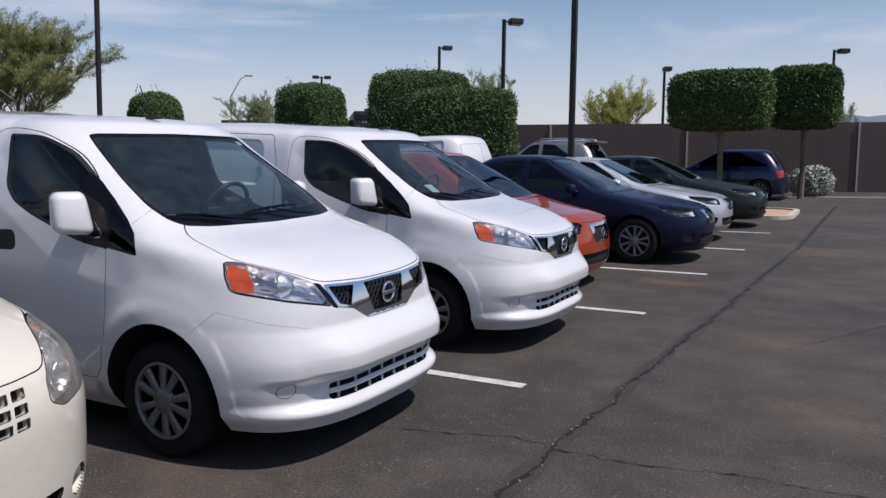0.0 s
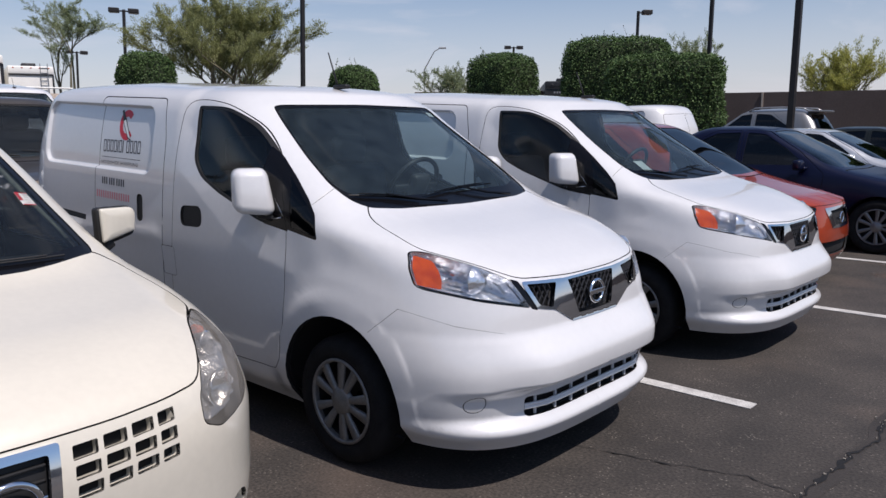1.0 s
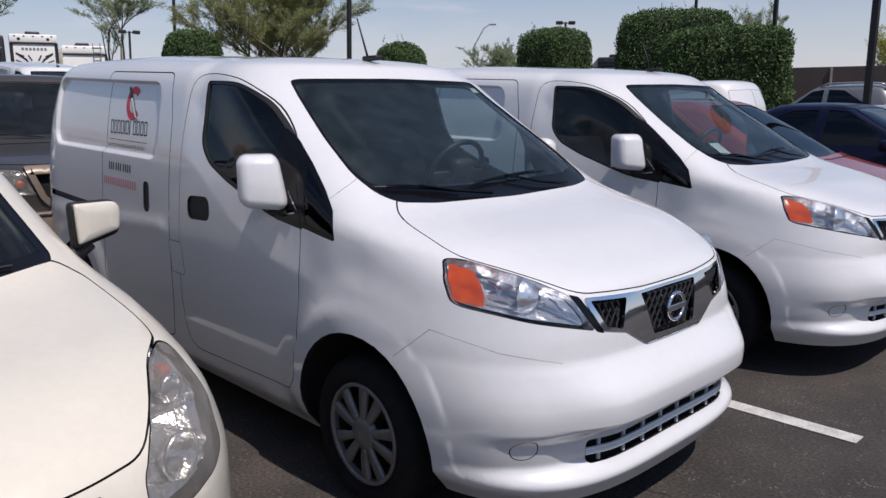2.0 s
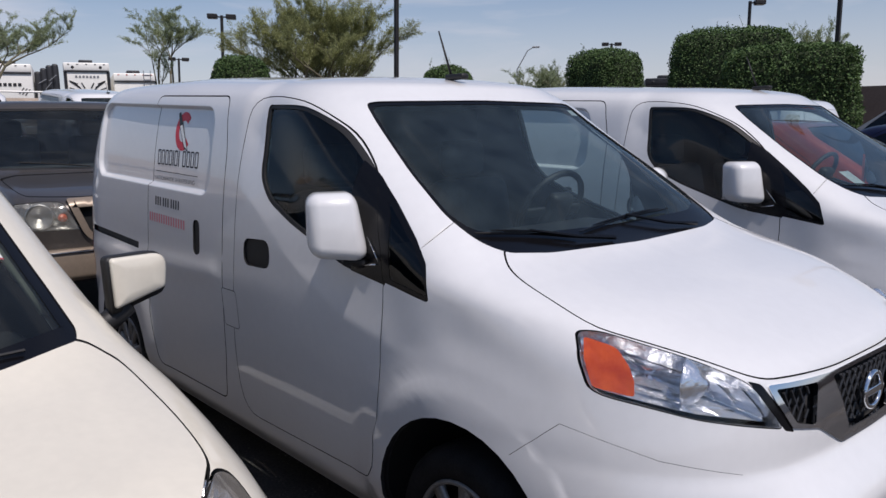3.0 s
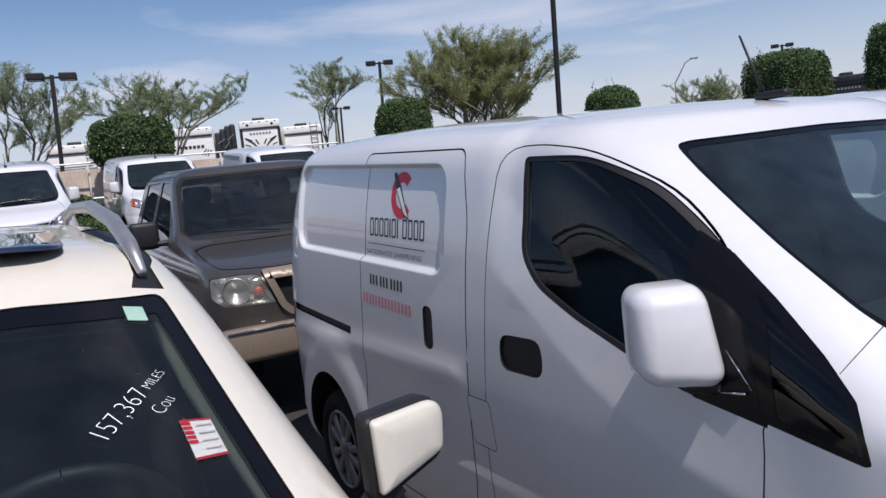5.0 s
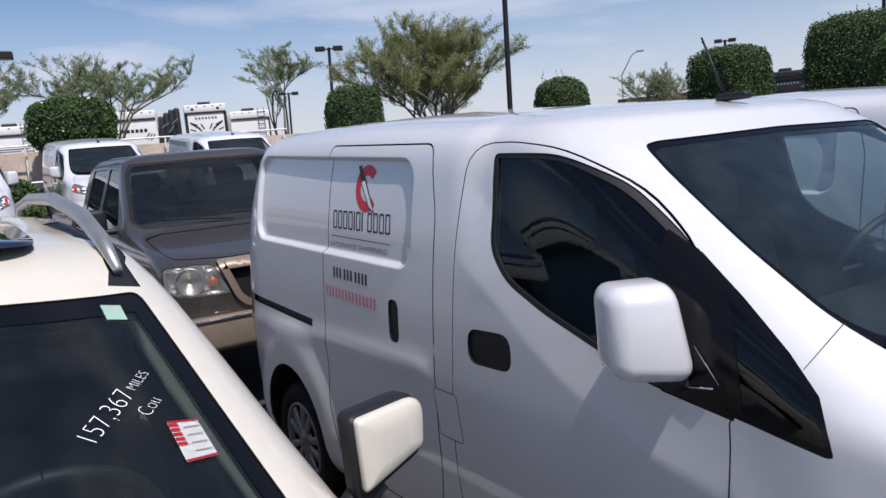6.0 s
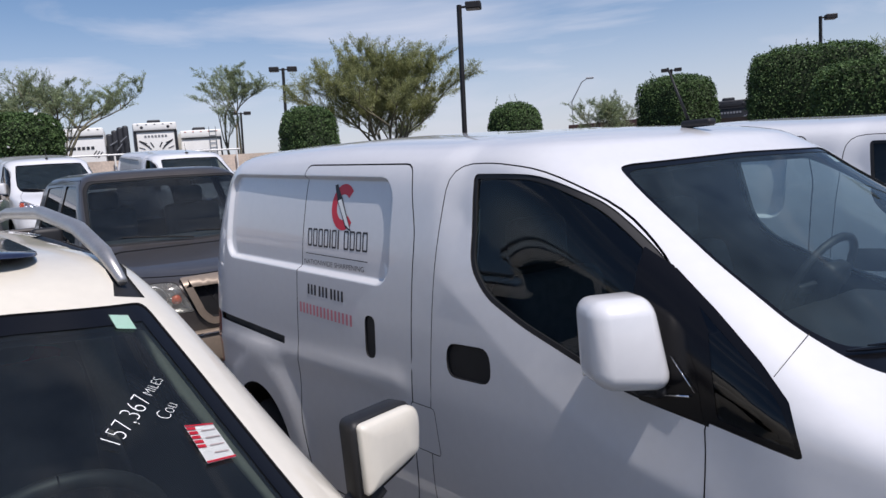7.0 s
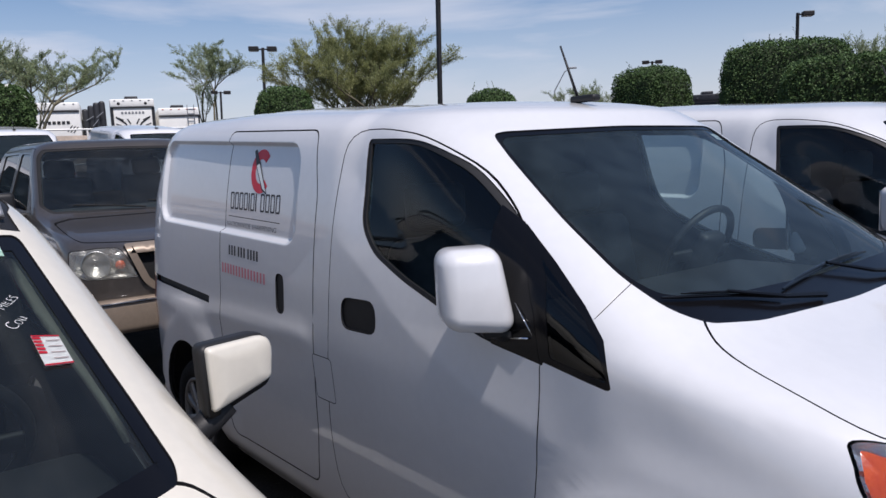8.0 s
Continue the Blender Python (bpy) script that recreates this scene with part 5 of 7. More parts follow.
    for s in (-1, 1):
        add_box(bm, (-4.1, .93 * s, .92), (1.80, .10, .62), None, .03)
    add_box(bm, (-5.0, 0, .92), (.08, 1.9, .62), None, .03)
    add_box(bm, (-4.1, 0, .70), (1.80, 1.8, .08), None, .02)
    add_box(bm, (-3.23, 0, .92), (.06, 1.86, .62), None, .02)
    part("cargo_bed", bm, TAUPE, t, "open cargo bed")
    box_part("chassis", (-2.3, 0, .45), (5.2, 1.0, .14), DARK, t, .02)
    for y0, y1 in ((.55, .0), (-.05, -.62)):
        bm = bmesh.new()
        tube(bm, [(-.50, y0, 1.25), (-.54, (y0 + y1) / 2, 1.28), (-.58, y1, 1.30)], .008, 6)
        part("wiper", bm, DARK, t)
    box_part("dashboard", (-.95, 0, 1.18), (.5, 1.45, .12), LINING, t, .04)
    for y in (-.42, .42):
        box_part("seat", (-1.9, y, 1.12), (.18, .55, .75), FABRIC, t, .06, smooth=True, segs=3)
        box_part("headrest", (-1.95, y, 1.58), (.12, .28, .18), FABRIC, t, .05, smooth=True, segs=3)
    return t


SEDAN_SECTION = [(.76, .18), (.85, .28), (.88, .45), (.885, .62), (.87, .76), (.845, .87), (.80, .96), (.73, 1.12), (.64, 1.30), (.58, 1.38), (.50, 1.42), (.35, 1.44), (.15, 1.45), (0, 1.452)]
SEDAN_FRONT = [(.80, .05, 2.8), (.87, .05, 2.8), (.89, .02, 2.8), (.87, -.05, 2.8), (.72, -.25, 3), (.10, -.6, 3.6), (-.42, -.9, 4.5), (-.78, -1.1, 4), (-1.18, -1.4, 4), (-1.36, -1.5, 4), (-1.5, -1.6, 3.5), (-1.65, -1.8, 3), (-1.8, -1.9, 2.6), (-1.95, -2.05, 2.5)]
SEDAN_REAR = [(-3.55, -3.1, 3), (-3.65, -3.1, 3), (-3.7, -3.0, 3), (-3.7, -3.0, 3), (-3.68, -2.9, 3.2), (-3.60, -2.8, 3.5), (-3.25, -2.6, 4), (-2.95, -2.4, 4), (-2.65, -2.2, 4), (-2.48, -2.1, 4), (-2.36, -2.1, 3.5), (-2.25, -2.1, 3), (-2.15, -2.08, 2.6), (-2.10, -2.06, 2.5)]
HATCH_REAR = [(-3.30, -3.0, 3), (-3.38, -3.0, 3), (-3.42, -2.9, 3.4), (-3.42, -2.9, 3.4), (-3.40, -2.9, 3.6), (-3.36, -2.8, 3.6), (-3.30, -2.8, 4), (-3.18, -2.7, 4), (-3.02, -2.5, 4), (-2.92, -2.4, 4), (-2.82, -2.3, 3.5), (-2.65, -2.3, 3), (-2.45, -2.3, 2.6), (-2.30, -2.2, 2.5)]


def road_car(name, m, label, category, paint, hatch=False, tall=1.0, base=2.7, grille=CHROME, spokes=5, cab=0.0, rails=False):
    """A plain saloon or hatchback; tall stretches it upwards from the belt, cab moves the windscreen forward."""
    car = thing(name, m, label, category)
    k = lambda z: z if z < .6 else .6 + (z - .6) * tall
    sec = [(w, k(z)) for w, z in SEDAN_SECTION]
    front = [(xf + cab * min(1.0, max(0.0, (i - 3) / 3)), xs + cab * (i > 5), n) for i, (xf, xs, n) in enumerate(SEDAN_FRONT)]
    sh = Shell(sec, front, HATCH_REAR if hatch else SEDAN_REAR)
    K = lambda pts: [(a, k(z)) for a, z in pts]
    lamp = K([(.45, .735), (.62, .765), (.79, .79), (.815, .74), (.74, .655), (.52, .64)])
    back = -3.0 if hatch else -2.72
    panels = [
        Panel("wheel_arch", "side", arch(0, .36, .325), DARK, hole=True, corner=0),
        Panel("wheel_arch", "side", arch(-base, .36, .325), DARK, hole=True, corner=0),
        Panel("hood", "nose", K([(-.1, .945), (.55, .952), (.70, .945), (.755, .86), (.72, .79), (.50, .745), (-.1, .742)]), paint, gap=.005, middle=True, corner=.03),
        Panel("front_door", "side", K([(-.62, .90), (-.66, .30), (-1.66, .28), (-1.70, 1.40), (-1.40, 1.39), (-.95, 1.15)]), paint, gap=.005, corner=.04),
        Panel("rear_door", "side", K([(-1.74, 1.40), (-1.70, .28), (-2.22, .30), (-2.50, .66), (-2.62, .95), (-2.45, 1.22), (-2.1, 1.40)]), paint, gap=.005, corner=.04),
        Panel("front_window", "side", K([(-.86, .995), (-1.10, 1.17), (-1.42, 1.35), (-1.66, 1.375), (-1.66, .985)]), PRIVACY, depth=.006, corner=.03),
        Panel("rear_window", "side", K([(-1.76, .985), (-1.76, 1.375), (-2.08, 1.36), (-2.45, 1.20), (back + .1, 1.02), (back + .1, .99)]), PRIVACY, depth=.006, corner=.03),
        Panel("windscreen", "nose", K([(-.1, 1.395), (.44, 1.385), (.55, 1.33), (.70, 1.02), (.64, .975), (-.1, .962)]), PRIVACY, middle=True, depth=.005, corner=.04),
        Panel("headlamp_lens", "nose", lamp, CLEAR, gap=.003, corner=.02, flange=.04, label="clear headlamp lens"),
        Panel("grille_frame", "nose", K([(-.1, .725), (.34, .722), (.24, .545), (-.1, .535)]), grille, middle=True, depth=-.006, corner=.02),
        Panel("grille", "nose", K([(-.1, .700), (.24, .698), (.17, .575), (-.1, .565)]), DARK, middle=True, depth=.02, corner=.02),
        Panel("lower_intake", "nose", [(-.1, .42), (.52, .42), (.46, .29), (-.1, .28)], DARK, middle=True, depth=.03, corner=.03),
        Panel("fog_recess", "nose", [(.60, .43), (.74, .45), (.74, .33), (.62, .33)], PLASTIC, depth=.02, corner=.02),
        Panel("rear_glass", "tail", K([(-.1, 1.36), (.48, 1.35), (.66, 1.06), (-.1, 1.04)]), PRIVACY, middle=True, depth=.005, corner=.04),
        Panel("tail_lamp", "tail", K([(.50, .88), (.80, .88), (.84, .68), (.60, .70)]), REDLENS, corner=.03),
    ]
    skin(sh, panels, paint, car, grid=.09)
    lamp_bowl(sh, lamp, car, DULLBOWL)
    for x in (0, -base):
        for s in (-1, 1):
            wheel(car, x, .865 * s, .32, .215, spokes, s, ALLOY if paint is SILVER else HUBCAP)
            wheel_well(car, x, .82 * s, .355, s)
    for s in (-1, 1):
        bm = bmesh.new()
        add_box(bm, (-.90, .93 * s, k(1.0)), (.11, .19, .13), None, .04, 4)
        add_box(bm, (-.86, .83 * s, k(.96)), (.06, .12, .04), None, .015)
        part("mirror", bm, paint, car, "", True)
        for x in (-1.52, -2.42):
            box_part("door_handle", (x, .868 * s, k(.82)), (.17, .03, .026), paint, car, .01)
    bm = bmesh.new()
    tube(bm, [(.885, .055 * math.cos(j * math.tau / 24), k(.63) + .05 * math.sin(j * math.tau / 24)) for j in range(25)], .008, 6, False)
    part("badge", bm, CHROME, car, "", True)
    box_part("floor_pan", (-1.4, 0, .22), (4.0, 1.4, .05), DARK, car, .01)
    if rails:
        for s in (-1, 1):
            bm = bmesh.new()
            tube(bm, [(-1.55, .52 * s, k(1.415)), (-1.70, .52 * s, k(1.462)), (-2.3, .52 * s, k(1.468)), (-2.75, .50 * s, k(1.450)), (-2.85, .50 * s, k(1.41))], .018, 8)
            part("roof_rail", bm, ALLOY, car, "silver roof rail", True)
        box_part("spoiler", (-2.98, 0, k(1.40)), (.26, 1.10, .045), paint, car, .018, label="roof spoiler")
    box_part("dashboard", (-.72, 0, k(.90)), (.45, 1.25, .1), LINING, car, .03)
    for y in (-.36, .36):
        box_part("seat", (-1.75, y, .80), (.16, .46, .65), FABRIC, car, .05)
        box_part("headrest", (-1.80, y, k(1.18)), (.10, .25, .16), FABRIC, car, .04)
    return car


# ---- the parked vehicles ----
van_a = cargo_van("cargo_van", pose(0, 0, 0), "white compact cargo van with clean unmarked side", "white vans")
for m in (pose(-7.83, 11.2, gz(-6, 11), 0, 0, 180), pose(-12.9, -2.15, gz(-13.5), 0, 2.5, 0), pose(-15.5, .60, gz(-15.5) - .10, 0, 2.5, 0), pose(-14.6, 3.1, gz(-15) - .12, 0, 2.5, 0)):
    copy_thing(van_a, m)
van_b = copy_thing(van_a, pose(.085, 2.553, 0, 0, 0, -.4))
tagged(van_b, "white compact cargo van with a paper in its windscreen")
tagged(van_a, "white compact cargo van with company decals on its side")
crossover(pose(CROSS_AT[0], CROSS_AT[1], 0))
truck(pose(-5.42, -.08, .03, 0, 1.2, 0))
road_car("hatchback_car", pose(-.46, 5.2, gz(0, 5)), "orange metallic hatchback car in its stall", "car", ORANGE, True, 1.16, 2.6, cab=.30)
road_car("sedan_car", pose(.30, 7.93, gz(0, 8)), "dark navy blue sedan car in its stall", "car", NAVY, tall=1.07)
road_car("sedan_car", pose(.16, 10.65, gz(0, 10.6)), "silver sedan car in its stall", "car", SILVER)
road_car("sedan_car", pose(.44, 13.4, gz(0, 13.4)), "black green sedan car beside the kerbed island", "car", DARKGREEN)
road_car("hatchback_car", pose(-2.45, 22.4, gz(0, 22.4), 0, 0, 180), "deep blue hatchback car parked by the block wall", "car", BLUE, True, 1.12, 2.7)
road_car("sport_utility_car", pose(-6.0, 15.8, gz(-5, 15.8), 0, 0, 180), "grey sport utility car with dark glass", "car", GREY, True, 1.46, 2.8, rails=True)


# ---- walls, kerbs, cracks ----
def long_wall(name, a, b, top_a, top_b, thick, mat, label, posts=()):
    a, b = Vector((*a, 0)), Vector((*b, 0))
    d = (b - a).normalized()
    n = Vector((-d.y, d.x, 0)) * thick
    bm = bmesh.new()
    lo = [bm.verts.new(p + Vector((0, 0, -.3))) for p in (a, b, b + n, a + n)]
    hi = [bm.verts.new(p + Vector((0, 0, h))) for p, h in ((a, top_a), (b, top_b), (b + n, top_b), (a + n, top_a))]
    for i in range(4):
        bm.faces.new((lo[i], lo[(i + 1) % 4], hi[(i + 1) % 4], hi[i]))
    bm.faces.new(hi)
    w = tagged(part(name, bm, mat), label, "wall", kind="structure")
    for k in posts:
        p = a + d * k
        h = top_a + (top_b - top_a) * k / (b - a).length
        bm = bmesh.new()
        add_box(bm, p + Vector((0, 0, h / 2)) + n * .45, (.06, thick * 1.3, h), Matrix.Rotation(math.atan2(d.y, d.x), 4, "Z"))
        part("post", bm, CONCRETE, w)
    return w


long_wall("wall_north", (-34, 20.9), (60, 38.2), 3.0, 2.02, .2, BLOCKWALL, "brown painted block wall with pale joint posts", (26.4, 31.6, 37.4, 43.2, 49))
long_wall("wall_west", (-25.5, -40), (-25.0, 14), 2.72, 2.80, .2, BLOCKWALL2, "tan stuccoed wall behind the back row")
long_wall("wall_south", (60, -30), (-60, -30), 2.2, 2.2, .2, BLOCKWALL2, "tan boundary wall")
long_wall("wall_east", (24, 40), (24, -40), 2.2, 2.2, .2, BLOCKWALL2, "tan boundary wall")


def kerb_island(name, pts, height, fill, label):
    bm = bmesh.new()
    p = rounded(pts, .6, 6)
    q = inset(p, .15)
    lo = [bm.verts.new((x, y, -.05)) for x, y in p]
    hi = [bm.verts.new((x, y, height)) for x, y in inset(p, .015)]
    inn = [bm.verts.new((x, y, height)) for x, y in q]
    n = len(p)
    for i in range(n):
        j = (i + 1) % n
        bm.faces.new((lo[i], lo[j], hi[j], hi[i]))
        bm.faces.new((hi[i], hi[j], inn[j], inn[i]))
    ob = tagged(part(name, bm, CONCRETE), label, "kerb", kind="structure")
    bm = bmesh.new()
    bm.faces.new([bm.verts.new((x, y, height - .03)) for x, y in inset(p, .14)])
    part("gravel_bed", bm, fill, ob, "reddish gravel")


kerb_island("island_kerb", [(1.70, 15.0), (1.70, 17.9), (-5.0, 17.9), (-5.0, 15.0)][::-1], .15, GRAVEL, "pale concrete kerb round a gravel island")
kerb_island("planter_kerb", [(60, 34.5), (60, 40.0), (-20, 24.0), (-20, 20.0)], .15, GRAVEL, "pale concrete kerb along the wall planting")


def crack(pts, width, seed, label):
    rnd = random.Random(seed)
    fine = []
    for (x0, y0), (x1, y1) in zip(pts, pts[1:]):
        n = max(2, int(math.hypot(x1 - x0, y1 - y0) / .035))
        for k in range(n):
            t = k / n
            px, py = x0 + (x1 - x0) * t, y0 + (y1 - y0) * t
            wave = .032 * noise.fractal(Vector((px * 3.1, py * 3.1, seed)), 1.0, 2.0, 4) * min(1.0, width / .012)
            fine.append((px + wave + rnd.gauss(0, .007), py + rnd.gauss(0, .007)))
    bm = bmesh.new()
    L, R = [], []
    for i, (x, y) in enumerate(fine):
        a, b = fine[max(i - 1, 0)], fine[min(i + 1, len(fine) - 1)]
        d = Vector((b[0] - a[0], b[1] - a[1], 0)).normalized()
        w = width * (.25 + 2.6 * abs(noise.noise((x * 13.0, y * 13.0, seed))) ** 1.2)
        s = Vector((-d.y, d.x, 0)) * w / 2
        L.append(bm.verts.new(Vector((x, y, gz(x, y) + .005)) + s))
        R.append(bm.verts.new(Vector((x, y, gz(x, y) + .005)) - s))
    for i in range(len(fine) - 1):
        bm.faces.new((L[i], R[i], R[i + 1], L[i + 1]))
    tagged(part("crack", bm, CRACK), label, "crack", "pavement cracks", "structure")


CRACK = material("crack_filler", (0.006, 0.0055, 0.0055), 0.7, vary=0.3, scale=6)
def sealed_band(pts, width, seed):
    """A broad smear of dark sealer under the long crack, with ragged sides."""
    bm = bmesh.new()
    L, R = [], []
    n = 260
    xs, ys = [p[0] for p in pts], [p[1] for p in pts]
    for i in range(n):
        y = ys[0] + (ys[-1] - ys[0]) * i / (n - 1)
        x = float(np.interp(y, ys, xs))
        w = width * (.75 + .8 * noise.fractal(Vector((y * 1.7, seed, 0)), 1.0, 2.0, 4))
        o = .03 * noise.noise(Vector((y * 2.3, seed + 5, 0)))
        L.append(bm.verts.new((x + o - w, y, gz(x, y) + .002)))
        R.append(bm.verts.new((x + o + w, y, gz(x, y) + .002)))
    for i in range(n - 1):
        bm.faces.new((L[i], R[i], R[i + 1], L[i + 1]))
    tagged(part("crack_sealer", bm, SEALER), "broad smear of dark crack sealer on the asphalt", "crack sealer", kind="structure")
    rnd = random.Random(seed)
    bm = bmesh.new()
    for i in range(120):
        y = rnd.uniform(-.6, 6.0)
        if noise.noise(Vector((y * 2.1, 7.7, 0))) < -.05:
            continue
        wave = .032 * noise.fractal(Vector((float(np.interp(y, ys, xs)) * 3.1, y * 3.1, 1)), 1.0, 2.0, 4)
        x = float(np.interp(y, ys, xs)) + wave + rnd.gauss(0, .016)
        s = rnd.uniform(.002, .007)
        add_box(bm, (x, y, gz(x, y) + .006), (s, s * rnd.uniform(.8, 2.0), .008), Matrix.Rotation(rnd.uniform(0, 3), 4, "Z"))
    tagged(part("crack_rubble", bm, CHIPS), "pale stone chips lying in the crack", "rubble", kind="stuff")


SEALER = material("dark_sealer", (0.031, 0.0265, 0.0235), 0.75, vary=0.25, scale=5, bump=0.2, bump_scale=90)
CHIPS = material("pale_stone_chips", (0.26, 0.235, 0.20), 0.85, vary=0.2, scale=40)
LONG_CRACK = [(1.60, -3.0), (1.66, -1.0), (1.71, -.30), (1.698, .19), (1.732, .745), (1.758, 1.305), (1.79, 2.644), (1.856, 3.47), (1.931, 4.94), (2.008, 6.75), (2.18, 9.67), (2.4, 20)]
sealed_band(LONG_CRACK, .065, 4)
crack(LONG_CRACK, .027, 1, "long sealed crack in the asphalt")
crack([(1.698, .19), (1.892, .204), (2.17, .19), (2.415, .257), (2.59, .298), (2.79, .297), (3.0, .294), (3.6, .36), (4.6, .45)], .010, 2, "thin branching crack in the asphalt")
crack([(.62, .02), (1.08, .139), (1.28, .197), (1.457, .261), (1.643, .248), (1.698, .19)], .007, 3, "thin branching crack in the asphalt")
crack([(2.6, 3.0), (3.4, 4.5), (4.6, 6.1)], .008, 5, "thin branching crack in the asphalt")


def stain_material(name, colour, strength):
    """A dry film on the asphalt: thins to nothing at its rim, broken up by noise."""
    m = bpy.data.materials.new(name)
    m.use_nodes = True
    t = m.node_tree
    b = t.nodes["Principled BSDF"]
    b.inputs["Base Color"].default_value = (*colour, 1)
    b.inputs["Roughness"].default_value = 0.9
    tex = t.nodes.new("ShaderNodeTexCoord")
    ball = t.nodes.new("ShaderNodeTexGradient")
    ball.gradient_type = "SPHERICAL"
    ns = t.nodes.new("ShaderNodeTexNoise")
    ns.inputs["Scale"].default_value, ns.inputs["Detail"].default_value = 3.2, 8.0
    fine = t.nodes.new("ShaderNodeTexNoise")
    fine.inputs["Scale"].default_value, fine.inputs["Detail"].default_value = 30.0, 4.0
    add = t.nodes.new("ShaderNodeMath")
    add.operation = "MULTIPLY"
    mul = t.nodes.new("ShaderNodeMath")
    mul.operation = "MULTIPLY"
    rg = t.nodes.new("ShaderNodeMapRange")
    rg.inputs["From Min"].default_value, rg.inputs["From Max"].default_value = .05, .24
    rg.inputs["To Max"].default_value = strength
    t.links.new(tex.outputs["Object"], ball.inputs["Vector"])
    for n in (ns, fine):
        t.links.new(tex.outputs["Object"], n.inputs["Vector"])
    t.links.new(ball.outputs["Fac"], add.inputs[0])
    t.links.new(ns.outputs["Fac"], add.inputs[1])
    t.links.new(add.outputs[0], mul.inputs[0])
    t.links.new(fine.outputs["Fac"], mul.inputs[1])
    t.links.new(mul.outputs[0], rg.inputs["Value"])
    t.links.new(rg.outputs["Result"], b.inputs["Alpha"])
    return m


RUST = stain_material("reddish_dirt_film", (0.175, 0.105, 0.075), .6)
PALE = stain_material("pale_dust_film", (0.13, 0.105, 0.085), .55)
for px, py, sx, sy, film, label in ((1.08, 5.75, .62, .38, RUST, "reddish dirt stain on the asphalt"), (.75, 6.45, .60, .36, PALE, "pale dust stain on the asphalt"),
                                    (2.55, 3.2, 1.0, .8, PALE, "pale dust stain on the asphalt"), (3.0, 1.4, .9, .8, PALE, "pale dust stain on the asphalt"), (2.6, 9.5, 1.2, 2.0, PALE, "pale dust stain on the asphalt")):
    bm = bmesh.new()
    bmesh.ops.create_circle(bm, cap_ends=True, radius=1.0, segments=40)
    ob = part("stain", bm, film)
    ob.matrix_world = pose(px, py, gz(px, py) + .0035) @ Matrix.Diagonal((sx, sy, 1, 1))
    tagged(ob, label, "stain", "pavement stains", "structure")


# ---- lamp posts ----
LEAN = math.degrees(.036)


def lamp_post(x, y, h, heads, turn, r=.065, label="tall dark bronze parking lot lamp post"):
    p = thing("lamp_post", pose(x, y, gz(x, y), -LEAN, 0, 0), label, "lamp post", "lamp posts")
    bm = bmesh.new()
    add_box(bm, (0, 0, h / 2), (r * 2, r * 2, h), None, .012)
    part("pole", bm, STEEL, p)
    bm = bmesh.new()
    lathe(bm, [(.001, .62), (.26, .60), (.28, .56), (.28, -.05)], axis="z", steps=24)
    part("base", bm, CONCRETE, p, "round concrete footing")
    for k in range(heads):
        m = Matrix.Rotation(math.radians(turn + 180 * k), 4, "Z")
        arm = new("lamp_head")
        arm.parent = p
        arm.matrix_local = Matrix.Translation((0, 0, h)) @ m
        bm = bmesh.new()
        add_box(bm, (.14, 0, -.08), (.24, .06, .07), None, .01)
        add_box(bm, (.48, 0, -.06), (.52, .42, .23), None, .03)
        part("housing", bm, STEEL, arm)
        bm = bmesh.new()
        add_box(bm, (.48, 0, -.178), (.42, .32, .02), None, .006)
        part("lens", bm, LAMPGLASS, arm)
    return p


lamp_post(-19.84, 14.0, 7.12 - gz(-19.8, 14), 1, 45)
lamp_post(-37.9, 16.1, 7.8 - gz(-37.9, 16), 2, 60)
lamp_post(-3.23, 14.4, 7.2, 1, 45)
lamp_post(-9.55, 24.28, 6.75 - gz(-9.5, 24), 1, 45)
lamp_post(-27.4, -.6, 6.0 - gz(-27.4), 2, 80)
lamp_post(-7.05, 40.4, 5.9, 1, -60)
lamp_post(-18.85, 35.86, 7.75 - gz(-18.8, 36), 1, 45)
lamp_post(-35.6, 46.6, 7.85 - gz(-35.6, 46), 2, 40)
lamp_post(-56, 21, 5.4, 2, 70)
lamp_post(1.3, 41.5, 6.6, 1, 30)


def street_lamp(x, y, h):
    p = thing("street_lamp", pose(x, y, gz(x)), "thin grey street lamp with a slanted arm", "street lamp")
    bm = bmesh.new()
    tube(bm, [(0, 0, 0), (0, 0, h - 2.6), (.9, .9, h - .4), (1.4, 1.4, h)], [.09, .08, .06, .05], 8)
    part("pole", bm, ALLOY, p)
    box_part("lamp_head", (1.6, 1.6, h), (.9, .4, .2), ALLOY, p, .04, Matrix.Rotation(.78, 4, "Z"))


street_lamp(-64.8, 66.8, 11.6 - gz(-60, 60))


# ---- plants ----
def leaf_cloud(name, pts, size, mat, parent, seed, stretch=1.0, label="", along=None):
    """Many small leaves, each a bent pair of triangles, turned at random."""
    rng = np.random.default_rng(seed)
    pts = np.asarray(pts)
    n = len(pts)
    a = rng.normal(size=(n, 3))
    if along is not None:
        a = along + a * .38
    a /= np.linalg.norm(a, axis=1, keepdims=True)
    b = np.cross(a, rng.normal(size=(n, 3)))
    b /= np.maximum(np.linalg.norm(b, axis=1, keepdims=True), 1e-6)
    s = size * rng.uniform(.6, 1.4, (n, 1))
    flat = .55 if along is None else .40
    V = np.stack([pts - a * s * stretch, pts + b * s * flat, pts + a * s * stretch, pts - b * s * flat], axis=1).reshape(-1, 3)
    F = np.arange(n * 4).reshape(n, 4)
    ob = mesh_object(name, V, F, mat, parent, label, smooth=False)
    ob["kind"] = "stuff"
    return ob


